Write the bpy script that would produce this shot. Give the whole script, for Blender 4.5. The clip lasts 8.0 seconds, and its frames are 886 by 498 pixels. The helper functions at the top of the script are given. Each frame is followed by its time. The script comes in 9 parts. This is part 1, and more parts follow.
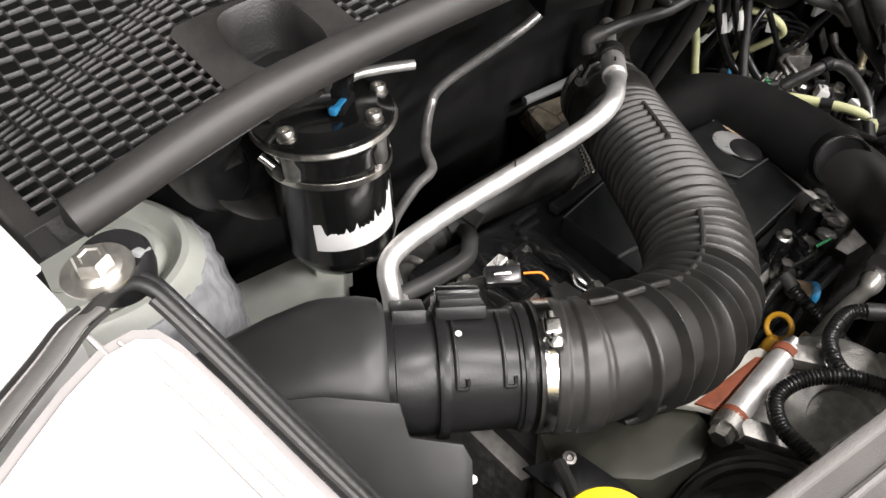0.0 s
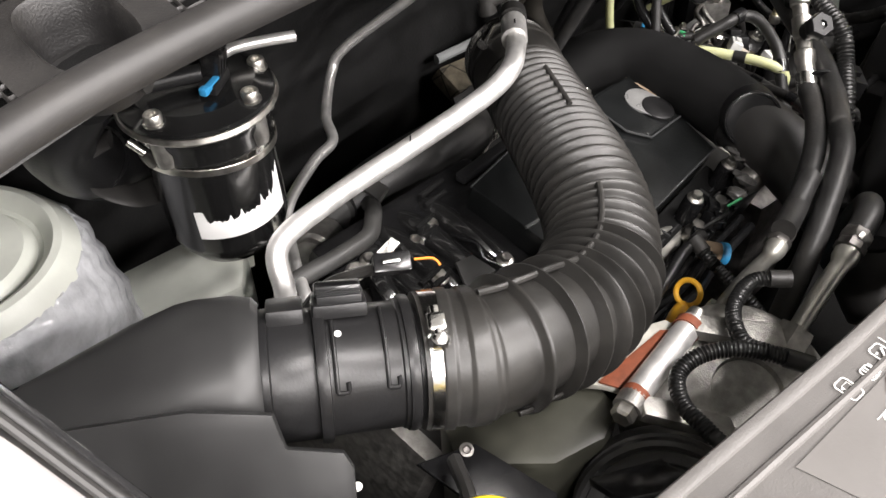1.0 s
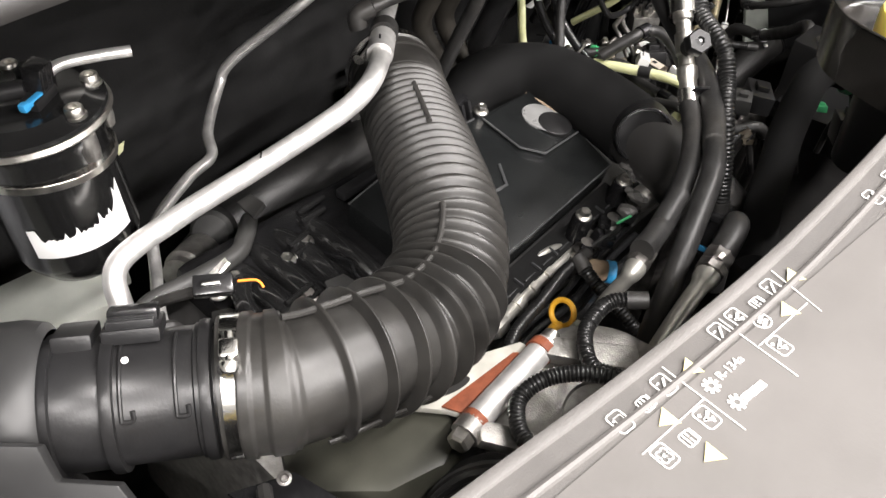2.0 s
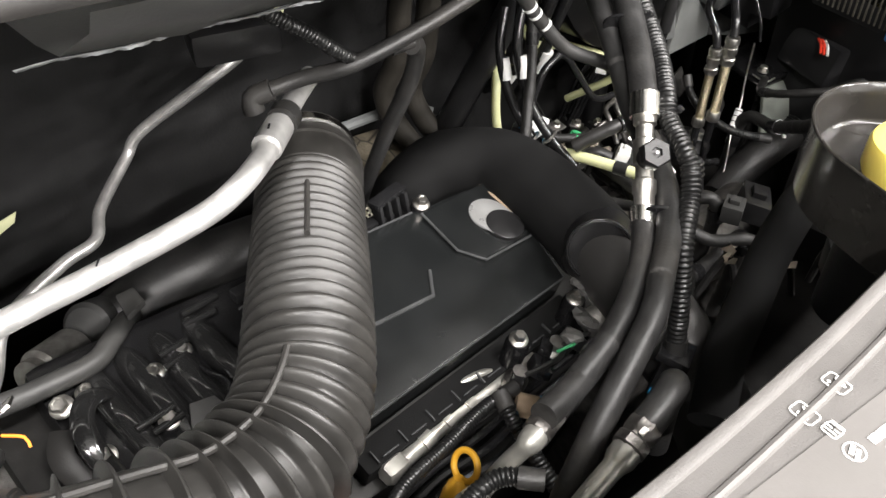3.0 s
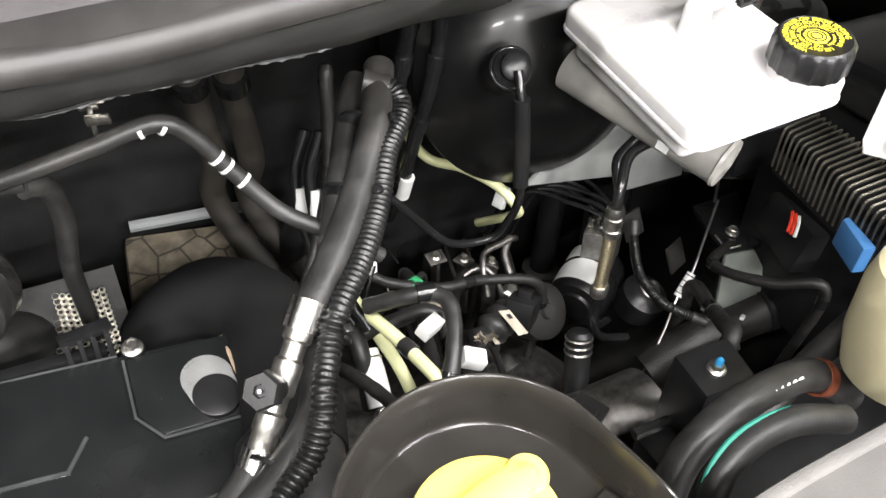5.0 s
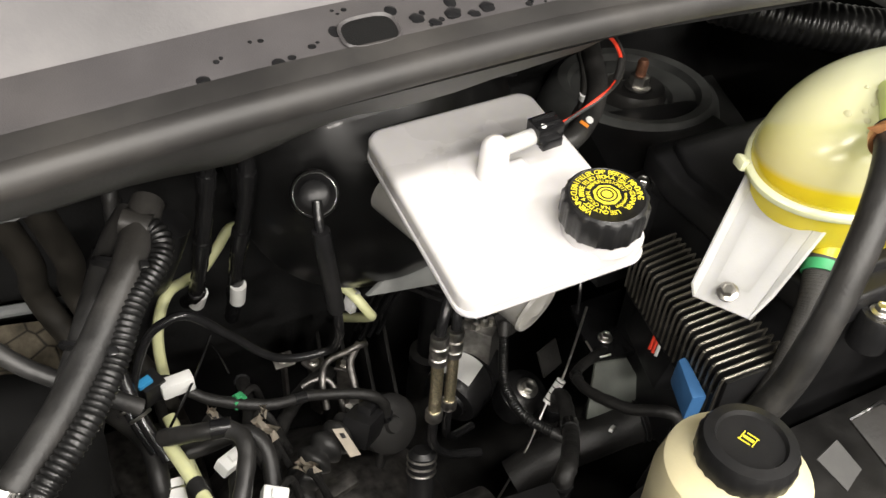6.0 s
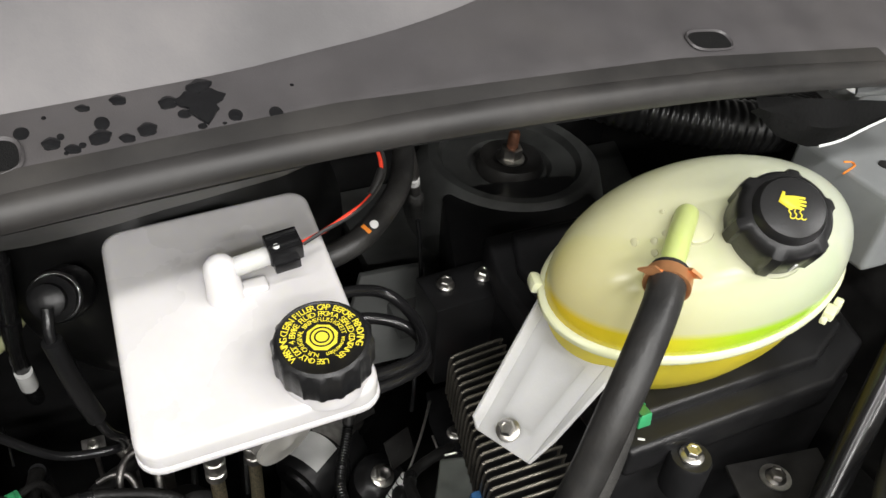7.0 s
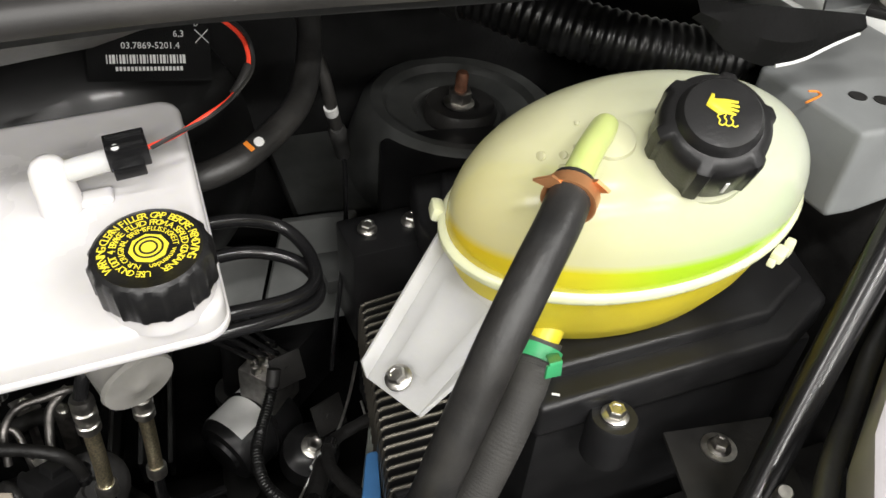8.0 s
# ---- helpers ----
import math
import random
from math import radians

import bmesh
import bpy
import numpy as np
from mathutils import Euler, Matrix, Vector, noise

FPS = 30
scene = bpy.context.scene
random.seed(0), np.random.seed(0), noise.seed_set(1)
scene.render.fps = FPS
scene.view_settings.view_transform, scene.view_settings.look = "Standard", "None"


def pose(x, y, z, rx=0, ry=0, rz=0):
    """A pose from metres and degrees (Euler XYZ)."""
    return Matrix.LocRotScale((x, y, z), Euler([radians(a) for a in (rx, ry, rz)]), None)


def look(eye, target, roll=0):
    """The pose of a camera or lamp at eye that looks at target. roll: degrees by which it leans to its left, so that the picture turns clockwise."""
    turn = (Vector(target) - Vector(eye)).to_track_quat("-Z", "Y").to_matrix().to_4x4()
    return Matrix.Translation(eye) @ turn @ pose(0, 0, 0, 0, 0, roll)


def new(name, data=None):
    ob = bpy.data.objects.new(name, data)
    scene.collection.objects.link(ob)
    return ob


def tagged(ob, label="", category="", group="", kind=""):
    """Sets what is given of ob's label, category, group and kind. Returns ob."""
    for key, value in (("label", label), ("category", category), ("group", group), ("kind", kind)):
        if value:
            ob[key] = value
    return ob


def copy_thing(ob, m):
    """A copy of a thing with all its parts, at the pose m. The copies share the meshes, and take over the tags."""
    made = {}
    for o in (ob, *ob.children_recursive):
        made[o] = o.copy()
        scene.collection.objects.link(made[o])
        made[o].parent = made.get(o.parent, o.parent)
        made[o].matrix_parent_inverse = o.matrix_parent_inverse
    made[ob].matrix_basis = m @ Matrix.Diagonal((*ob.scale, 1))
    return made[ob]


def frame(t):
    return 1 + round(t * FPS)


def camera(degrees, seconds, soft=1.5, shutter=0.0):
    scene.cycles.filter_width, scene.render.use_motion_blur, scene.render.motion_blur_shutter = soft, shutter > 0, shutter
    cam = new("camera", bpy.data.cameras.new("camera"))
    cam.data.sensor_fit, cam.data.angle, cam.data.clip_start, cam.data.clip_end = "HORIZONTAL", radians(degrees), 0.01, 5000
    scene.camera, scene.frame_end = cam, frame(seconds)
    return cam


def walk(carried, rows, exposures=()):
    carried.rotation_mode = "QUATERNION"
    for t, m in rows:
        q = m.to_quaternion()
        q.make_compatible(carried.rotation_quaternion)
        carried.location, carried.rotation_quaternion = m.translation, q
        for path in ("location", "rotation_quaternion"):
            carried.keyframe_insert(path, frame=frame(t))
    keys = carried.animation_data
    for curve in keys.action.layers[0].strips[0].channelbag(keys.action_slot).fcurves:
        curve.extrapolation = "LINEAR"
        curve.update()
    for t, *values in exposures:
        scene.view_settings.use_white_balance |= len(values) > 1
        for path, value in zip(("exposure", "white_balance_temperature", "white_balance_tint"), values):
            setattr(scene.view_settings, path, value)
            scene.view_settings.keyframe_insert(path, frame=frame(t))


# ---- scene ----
cam = camera(57.0, 8.0)
PATH = [
    (0, (-0.833, -0.151, 1.584), (0.209, 0.961, 0.288), -3.1),
    (0.5, (-0.81, -0.156, 1.583), (0.223, 0.859, 0.204), -2.5),
    (1, (-0.776, -0.152, 1.582), (0.289, 0.805, 0.186), -2.0),
    (1.5, (-0.741, -0.173, 1.578), (0.349, 0.757, 0.182), -1.5),
    (1.7, (-0.724, -0.198, 1.579), (0.366, 0.735, 0.185), -1.5),
    (2.8, (-0.558, -0.244, 1.551), (0.518, 0.812, 0.236), 0.1),
    (3, (-0.513, -0.226, 1.549), (0.541, 0.858, 0.239), 0.0),
    (3.5, (-0.415, -0.219, 1.555), (0.572, 0.938, 0.256), 0.1),
    (4, (-0.316, -0.257, 1.556), (0.551, 1.0, 0.264), 0.2),
    (4.5, (-0.208, -0.286, 1.554), (0.558, 1.031, 0.26), 0.9),
    (4.7, (-0.156, -0.288, 1.554), (0.598, 1.043, 0.266), 1.2),
    (5.8, (0.06, -0.262, 1.607), (0.813, 1.087, 0.336), 3.7),
    (6, (0.1, -0.264, 1.615), (0.857, 1.088, 0.351), 3.9),
    (6.5, (0.212, -0.254, 1.633), (0.964, 1.106, 0.374), 4.8),
    (7, (0.309, -0.248, 1.644), (1.04, 1.13, 0.393), 5.6),
    (7.5, (0.383, -0.253, 1.613), (1.095, 1.134, 0.36), 6.1),
    (8, (0.398, -0.254, 1.567), (1.097, 1.133, 0.306), 6.3),
]
walk(cam, [(t, look(eye, target, roll)) for t, eye, target, roll in PATH],
     [(0, 2.12, 6600, 14), (0.5, 2.0, 6600, 14), (1, 2.46, 6650, 14), (1.5, 2.66, 6650, 14), (3, 2.8, 6600, 12), (3.5, 3.15, 6550, 12), (4.5, 3.08, 6250, 12), (5.8, 2.08, 6900, 11), (6.1, 1.78, 6850, 11), (6.5, 1.3, 6520, 11), (7.2, 1.44, 6520, 10), (8, 1.5, 6600, 10)])


# ---------- light ----------
world = bpy.data.worlds.new("world")
scene.world = world
world.use_nodes = True
world.node_tree.nodes["Background"].inputs["Color"].default_value = (0.9, 0.95, 1.0, 1)
world.node_tree.nodes["Background"].inputs["Strength"].default_value = 0.05
# strip lights under the ceiling of the hall
for lx in (-2.6, 0.0, 2.6):
    for ly in (-6.6, -4.2, -1.8):
        strip = new("strip_light", bpy.data.lights.new("strip_light", "AREA"))
        strip.data.shape, strip.data.size, strip.data.size_y = "RECTANGLE", 1.5, 0.16
        strip.data.energy, strip.data.color = {-6.6: 72.0, -4.2: 50.0, -1.8: 30.0}[ly], (1.0, 0.985, 0.965)
        strip.matrix_world = pose(lx, ly, 4.3)

# ---------- materials ----------
def pm(name, base, rough=0.5, metal=0.0, var=0.25, scale=30.0, bump=0.1, bscale=500.0, spec=0.5, coat=0.0, trans=0.0,
       sss=0.0, dust=0.0, second=None, ior=1.45):
    m = bpy.data.materials.new(name)
    m.use_nodes = True
    nt = m.node_tree
    b = nt.nodes["Principled BSDF"]
    L = nt.links.new
    co = nt.nodes.new("ShaderNodeTexCoord")
    n1 = nt.nodes.new("ShaderNodeTexNoise")
    n1.inputs["Scale"].default_value, n1.inputs["Detail"].default_value = scale, 6
    n2 = nt.nodes.new("ShaderNodeTexNoise")
    n2.inputs["Scale"].default_value, n2.inputs["Detail"].default_value = bscale, 3
    L(co.outputs["Object"], n1.inputs["Vector"]), L(co.outputs["Object"], n2.inputs["Vector"])
    ramp = nt.nodes.new("ShaderNodeValToRGB")
    ramp.color_ramp.elements[0].position, ramp.color_ramp.elements[1].position = 0.3, 0.7
    dark = tuple(c * (1 - var) for c in base)
    lite = second or tuple(min(1.0, c * (1 + var)) for c in base)
    ramp.color_ramp.elements[0].color, ramp.color_ramp.elements[1].color = (*dark, 1), (*lite, 1)
    L(n1.outputs["Fac"], ramp.inputs["Fac"])
    colour = ramp.outputs["Color"]
    if dust > 0:
        n3 = nt.nodes.new("ShaderNodeTexNoise")
        n3.inputs["Scale"].default_value, n3.inputs["Detail"].default_value = 9.0, 8
        n3.inputs["Roughness"].default_value = 0.7
        L(co.outputs["Object"], n3.inputs["Vector"])
        r3 = nt.nodes.new("ShaderNodeMapRange")
        r3.inputs["From Min"].default_value, r3.inputs["From Max"].default_value = 0.45, 0.75
        r3.inputs["To Max"].default_value = dust
        L(n3.outputs["Fac"], r3.inputs["Value"])
        mix = nt.nodes.new("ShaderNodeMix")
        mix.data_type = "RGBA"
        L(r3.outputs["Result"], mix.inputs["Factor"]), L(colour, mix.inputs[6])
        mix.inputs[7].default_value = (0.2, 0.18, 0.155, 1)
        colour = mix.outputs[2]
    L(colour, b.inputs["Base Color"])
    rr = nt.nodes.new("ShaderNodeMapRange")
    rr.inputs["To Min"].default_value, rr.inputs["To Max"].default_value = max(0.02, rough * 0.75), min(1.0, rough * 1.3)
    L(n1.outputs["Fac"], rr.inputs["Value"]), L(rr.outputs["Result"], b.inputs["Roughness"])
    bp = nt.nodes.new("ShaderNodeBump")
    bp.inputs["Strength"].default_value, bp.inputs["Distance"].default_value = bump, 0.001
    L(n2.outputs["Fac"], bp.inputs["Height"]), L(bp.outputs["Normal"], b.inputs["Normal"])
    b.inputs["Metallic"].default_value, b.inputs["Specular IOR Level"].default_value = metal, spec
    b.inputs["Coat Weight"].default_value, b.inputs["Transmission Weight"].default_value = coat, trans
    b.inputs["Coat Roughness"].default_value = 0.08
    b.inputs["IOR"].default_value = ior
    b.inputs["Subsurface Weight"].default_value = sss
    b.inputs["Subsurface Radius"].default_value = (0.02, 0.02, 0.015)
    b.inputs["Subsurface Scale"].default_value = 0.5
    return m


RUBBER = pm("rubber_hose", (0.018, 0.0178, 0.0175), 0.42, var=0.4, scale=45, dust=0.13, bump=0.25, bscale=350)
PIPE_GREY = pm("grey_plastic_pipe", (0.026, 0.025, 0.024), 0.4, var=0.15, bump=0.1)
GASKET_PALE = pm("pale_gasket", (0.12, 0.117, 0.112), 0.4, var=0.3, bump=0.2)
FIN = pm("dull_fins", (0.13, 0.12, 0.1), 0.34, 0.7, var=0.35, bump=0.1)
# base colour raised to carry the highlight on the stub's lit side
STUB = pm("highlight_stub", (0.55, 0.55, 0.54), 0.3, 0.65, var=0.15)
CORRUGATED = pm("corrugated_rubber", (0.0215, 0.0208, 0.0195), 0.36, var=0.35, dust=0.08, bump=0.1)
SOFT_HOSE = pm("braided_hose", (0.035, 0.034, 0.032), 0.65, var=0.3, bump=0.5, bscale=900, dust=0.06)
HEATER = pm("brown_black_hose", (0.021, 0.0185, 0.0145), 0.6, var=0.3, bump=0.4, bscale=900, dust=0.04)
FELT_BLACK = pm("black_sound_felt", (0.0095, 0.0095, 0.0095), 0.85, var=0.4, scale=40, bump=0.5, bscale=300, spec=0.3)
CONDUIT = pm("conduit_plastic", (0.009, 0.009, 0.009), 0.3, var=0.3)
PLASTIC = pm("black_plastic", (0.011, 0.011, 0.0115), 0.32, var=0.2, bump=0.12, dust=0.025, spec=0.4)
PLASTIC_GLOSS = pm("black_satin_plastic", (0.009, 0.009, 0.0095), 0.2, var=0.2, bump=0.05, dust=0.02)
DUCT = pm("airbox_plastic", (0.024, 0.024, 0.024), 0.4, var=0.12, bump=0.06, bscale=1500)
GRILLE = pm("grille_plastic", (0.0125, 0.012, 0.012), 0.42, var=0.25, scale=18, bump=0.25, bscale=900, dust=0.1)
COWL = pm("cowl_plastic", (0.062, 0.058, 0.06), 0.36, var=0.12, bump=0.2, bscale=1200, dust=0.08)
SEAL = pm("rubber_seal", (0.024, 0.0228, 0.0222), 0.46, var=0.35, scale=14, bump=0.08, bscale=1400, dust=0.12)
COVER = pm("engine_cover_plastic", (0.0098, 0.0107, 0.0109), 0.24, var=0.12, bump=0.1, bscale=1500, dust=0.015, spec=0.5)
FOAM = pm("foam_sleeve", (0.006, 0.006, 0.006), 0.9, var=0.2, bump=0.6, bscale=1200, spec=0.2)
BOOSTER = pm("booster_gloss", (0.006, 0.006, 0.006), 0.3, var=0.0, bump=0.0, spec=0.35, coat=0.12)
PAINT_BLACK = pm("black_paint", (0.012, 0.012, 0.012), 0.12, var=0.2, bump=0.02, coat=0.6)
# paler than the cover: edge highlights are put into the colour
COVER_EDGE = pm("highlight_glossy_edge", (0.05, 0.051, 0.052), 0.18, var=0.3, scale=40, bump=0.05, coat=0.5)
CANISTER = pm("black_canister_paint", (0.009, 0.009, 0.009), 0.16, var=0.2, bump=0.02, coat=0.15)
BODY_DARK = pm("dark_underbody", (0.0165, 0.016, 0.0155), 0.5, var=0.5, bump=0.3, bscale=200, dust=0.05, spec=0.35)
PAINT_WHITE = pm("white_body_paint", (0.78, 0.79, 0.77), 0.25, var=0.03, coat=0.5, bump=0.02)
PAINT_GREEN = pm("raw_white_paint", (0.66, 0.68, 0.62), 0.38, var=0.06, dust=0.1)
PAINT_CREAM = pm("dull_cream_paint", (0.46, 0.45, 0.4), 0.45, var=0.2, scale=50, bump=0.1, dust=0.15)
PAINT_GREY = pm("grey_primer", (0.035, 0.035, 0.034), 0.5, var=0.3, dust=0.08)
GREY_BRACKET = pm("grey_painted_steel", (0.24, 0.25, 0.25), 0.4, var=0.08, dust=0.1)
TAPE = pm("masking_film", (0.5, 0.51, 0.53), 0.22, var=0.2, scale=60, bump=1.0, bscale=120)
ALU = pm("aluminium_tube", (0.82, 0.81, 0.79), 0.38, 0.8, var=0.15, scale=80, bump=0.08)
ALU_CAST = pm("cast_aluminium", (0.36, 0.35, 0.33), 0.5, 1.0, var=0.25, scale=120, bump=0.5, bscale=700)
STEEL = pm("zinc_steel", (0.62, 0.6, 0.56), 0.32, 1.0, var=0.2, scale=150, bump=0.1)
STEEL_DARK = pm("dark_steel", (0.2, 0.19, 0.18), 0.45, 1.0, var=0.4, scale=90, bump=0.3)
ZINC = pm("bright_zinc_plating", (0.5, 0.49, 0.45), 0.36, 0.8, var=0.3, scale=40, bump=0.2, bscale=300, dust=0.08)
CHROME = pm("bright_clip", (0.8, 0.79, 0.76), 0.18, 1.0, var=0.1, scale=100)
RUST_PAINT = pm("brown_strip", (0.2, 0.055, 0.025), 0.6, var=0.25, scale=120, bump=0.4)
YELLOW = pm("yellow_plastic", (0.85, 0.6, 0.02), 0.35, var=0.06)
OIL_YELLOW = pm("oil_cap_yellow", (0.9, 0.72, 0.15), 0.3, var=0.05, bump=0.04, coat=0.4, sss=0.15)
CUP_PLASTIC = pm("cup_plastic", (0.019, 0.0175, 0.0155), 0.2, var=0.2, scale=20, bump=0.04, dust=0.03)
YELLOW_DIP = pm("ochre_plastic", (0.7, 0.36, 0.03), 0.4, var=0.1)
GREEN = pm("green_clamp_paint", (0.04, 0.3, 0.12), 0.4, var=0.15)
COPPER = pm("copper_clamp", (0.72, 0.34, 0.15), 0.35, 0.7, var=0.2)
BLUE = pm("blue_plastic", (0.03, 0.25, 0.5), 0.4, var=0.1)
BLUE_PALE = pm("pale_blue_plastic", (0.05, 0.16, 0.36), 0.4, var=0.1)
RED = pm("red_wire", (0.8, 0.06, 0.03), 0.35, var=0.1)
ORANGE = pm("orange_mark", (0.8, 0.25, 0.03), 0.5)
WHITE_TAG = pm("white_label", (0.75, 0.75, 0.73), 0.5, var=0.08)
YELLOW_TUBE = pm("natural_nylon_tube", (0.62, 0.63, 0.36), 0.4, var=0.1, sss=0.3)
RESERVOIR = pm("milky_plastic", (0.66, 0.645, 0.64), 0.26, var=0.09, scale=11, bump=0.12, bscale=120, sss=0.4)
TANK = pm("translucent_tank", (0.62, 0.64, 0.56), 0.2, var=0.06, scale=10, bump=0.12, bscale=160, sss=0.3)
TANK_RIM = pm("pale_tank_rim", (0.68, 0.7, 0.46), 0.25, var=0.06, sss=0.5)


def tint_along(m, stops, z0, z1, axis="Z"):
    """Coolant tints the thin shell: colour by place along an axis, in metres."""
    nt = m.node_tree
    co = nt.nodes.new("ShaderNodeTexCoord")
    sep = nt.nodes.new("ShaderNodeSeparateXYZ")
    mr = nt.nodes.new("ShaderNodeMapRange")
    mr.inputs["From Min"].default_value, mr.inputs["From Max"].default_value = z0, z1
    ramp = nt.nodes.new("ShaderNodeValToRGB")
    while len(ramp.color_ramp.elements) < len(stops):
        ramp.color_ramp.elements.new(0.5)
    for e, (p, c) in zip(ramp.color_ramp.elements, stops):
        e.position, e.color = p, (*c, 1)
    nt.links.new(co.outputs["Object"], sep.inputs["Vector"])
    nt.links.new(sep.outputs[axis], mr.inputs["Value"])
    nt.links.new(mr.outputs["Result"], ramp.inputs["Fac"])
    nt.links.new(ramp.outputs["Color"], nt.nodes["Principled BSDF"].inputs["Base Color"])


def tint_level(m, low, high, level, soft):
    """A shell painted with the coolant behind it up to its level: one ramp across the wet part, one across the dry."""
    nt = m.node_tree
    co = nt.nodes.new("ShaderNodeTexCoord")
    sep = nt.nodes.new("ShaderNodeSeparateXYZ")
    nt.links.new(co.outputs["Object"], sep.inputs["Vector"])
    ramps = []
    for axis, stops, a, b in (("X", low, 0.57, 0.81), ("X", high, 0.57, 0.81)):
        mr = nt.nodes.new("ShaderNodeMapRange")
        mr.inputs["From Min"].default_value, mr.inputs["From Max"].default_value = a, b
        ramp = nt.nodes.new("ShaderNodeValToRGB")
        while len(ramp.color_ramp.elements) < len(stops):
            ramp.color_ramp.elements.new(0.5)
        for e, (p, c) in zip(ramp.color_ramp.elements, stops):
            e.position, e.color = p, (*c, 1)
        nt.links.new(sep.outputs[axis], mr.inputs["Value"])
        nt.links.new(mr.outputs["Result"], ramp.inputs["Fac"])
        ramps.append(ramp)
    mr = nt.nodes.new("ShaderNodeMapRange")
    mr.inputs["From Min"].default_value, mr.inputs["From Max"].default_value = level - soft, level + soft
    mix = nt.nodes.new("ShaderNodeMix")
    mix.data_type = "RGBA"
    nt.links.new(sep.outputs["Z"], mr.inputs["Value"])
    nt.links.new(mr.outputs["Result"], mix.inputs[0])
    nt.links.new(ramps[0].outputs["Color"], mix.inputs[6])
    nt.links.new(ramps[1].outputs["Color"], mix.inputs[7])
    nt.links.new(mix.outputs[2], nt.nodes["Principled BSDF"].inputs["Base Color"])


# dry ramp is yellower at low x, painting the glow through the shell
tint_level(TANK, [(0.0, (0.8, 0.6, 0.03)), (0.22, (0.74, 0.68, 0.03)), (0.42, (0.5, 0.76, 0.03)), (1.0, (0.4, 0.74, 0.05))],
           [(0.0, (0.67, 0.63, 0.36)), (0.3, (0.66, 0.655, 0.45)), (0.65, (0.65, 0.67, 0.52)), (1.0, (0.63, 0.67, 0.58))], 1.2845, 0.003)


def see_through(m, share, tint=(0.95, 0.95, 0.9)):
    """Thin milky plastic: some of the light goes straight through."""
    nt = m.node_tree
    out = nt.nodes["Material Output"]
    mix = nt.nodes.new("ShaderNodeMixShader")
    clear = nt.nodes.new("ShaderNodeBsdfTransparent")
    clear.inputs["Color"].default_value = (*tint, 1)
    mix.inputs[0].default_value = share
    nt.links.new(nt.nodes["Principled BSDF"].outputs["BSDF"], mix.inputs[1])
    nt.links.new(clear.outputs["BSDF"], mix.inputs[2])
    nt.links.new(mix.outputs["Shader"], out.inputs["Surface"])


see_through(TANK, 0.33)
see_through(RESERVOIR, 0.06)
NIPPLE = pm("pale_green_nipple", (0.6, 0.69, 0.25), 0.3, var=0.1, scale=20, sss=0.5)
see_through(NIPPLE, 0.3)
TANK_LOW = pm("coolant_filled_tank", (0.66, 0.55, 0.04), 0.3, var=0.12, scale=14, bump=0.08, bscale=160, sss=0.6)
COOLANT = pm("coolant_line", (0.5, 0.8, 0.06), 0.3, var=0.08, sss=0.4)
tint_along(COOLANT, [(0.0, (0.85, 0.62, 0.03)), (0.3, (0.74, 0.72, 0.04)), (0.6, (0.46, 0.8, 0.04)), (1.0, (0.36, 0.78, 0.05))], 0.57, 0.8, "X")
# frosted, and half as bright as the reservoir: its shadow is in the colour
CHAMBER = pm("shaded_frosted_chamber", (0.34, 0.33, 0.31), 0.3, var=0.12, scale=40, sss=0.2)
see_through(CHAMBER, 0.3)
see_through(COOLANT, 0.3, (0.9, 1.0, 0.6))
BRACKET_CLEAR = pm("frosted_plastic", (0.7, 0.7, 0.69), 0.35, var=0.05, sss=0.3, bump=0.15)
see_through(BRACKET_CLEAR, 0.42)
MARK_PALE = pm("printed_pale_yellow", (0.8, 0.72, 0.36), 0.5, var=0.06)
MARK_YELLOW = pm("printed_yellow", (0.8, 0.68, 0.05), 0.5, var=0.03)
SLAM = pm("slam_panel_plastic", (0.13, 0.124, 0.119), 0.45, var=0.1, bump=0.3, bscale=800, dust=0.08)
CREAM = pm("cream_plastic", (0.62, 0.56, 0.36), 0.4, var=0.06, sss=0.3)
INSULATION = pm("felt_insulation", (0.115, 0.098, 0.07), 0.95, var=0.5, scale=60, bump=1.0, bscale=250)
TAN = pm("rusty_flake", (0.3, 0.22, 0.15), 0.8, var=0.3)
RUST_FLAP = pm("rust_brown_card", (0.33, 0.13, 0.05), 0.75, var=0.3, scale=60)
FOIL = pm("perforated_foil", (0.7, 0.68, 0.62), 0.3, 1.0, var=0.2, scale=200, bump=0.8, bscale=250)
STICKER = pm("torn_paper", (0.78, 0.78, 0.77), 0.6, var=0.05)
HALL = pm("painted_hall_wall", (0.72, 0.72, 0.71), 0.7, var=0.08, scale=0.6, bump=0.2, bscale=30)
GROUND = pm("concrete_floor", (0.2, 0.2, 0.19), 0.8, var=0.25, scale=3, bump=0.5, bscale=60, dust=0.3)
LENS_BEVEL = pm("lens_bevel", (0.3, 0.285, 0.28), 0.2, var=0.1, scale=12, coat=0.5)
LENS_OUT = pm("cloudy_headlight_lens", (0.8, 0.81, 0.8), 0.12, var=0.05, scale=12, bump=0.03, coat=0.6)
SCREEN = pm("dark_windscreen", (0.117, 0.112, 0.115), 0.42, var=0.25, scale=9, dust=0.18)


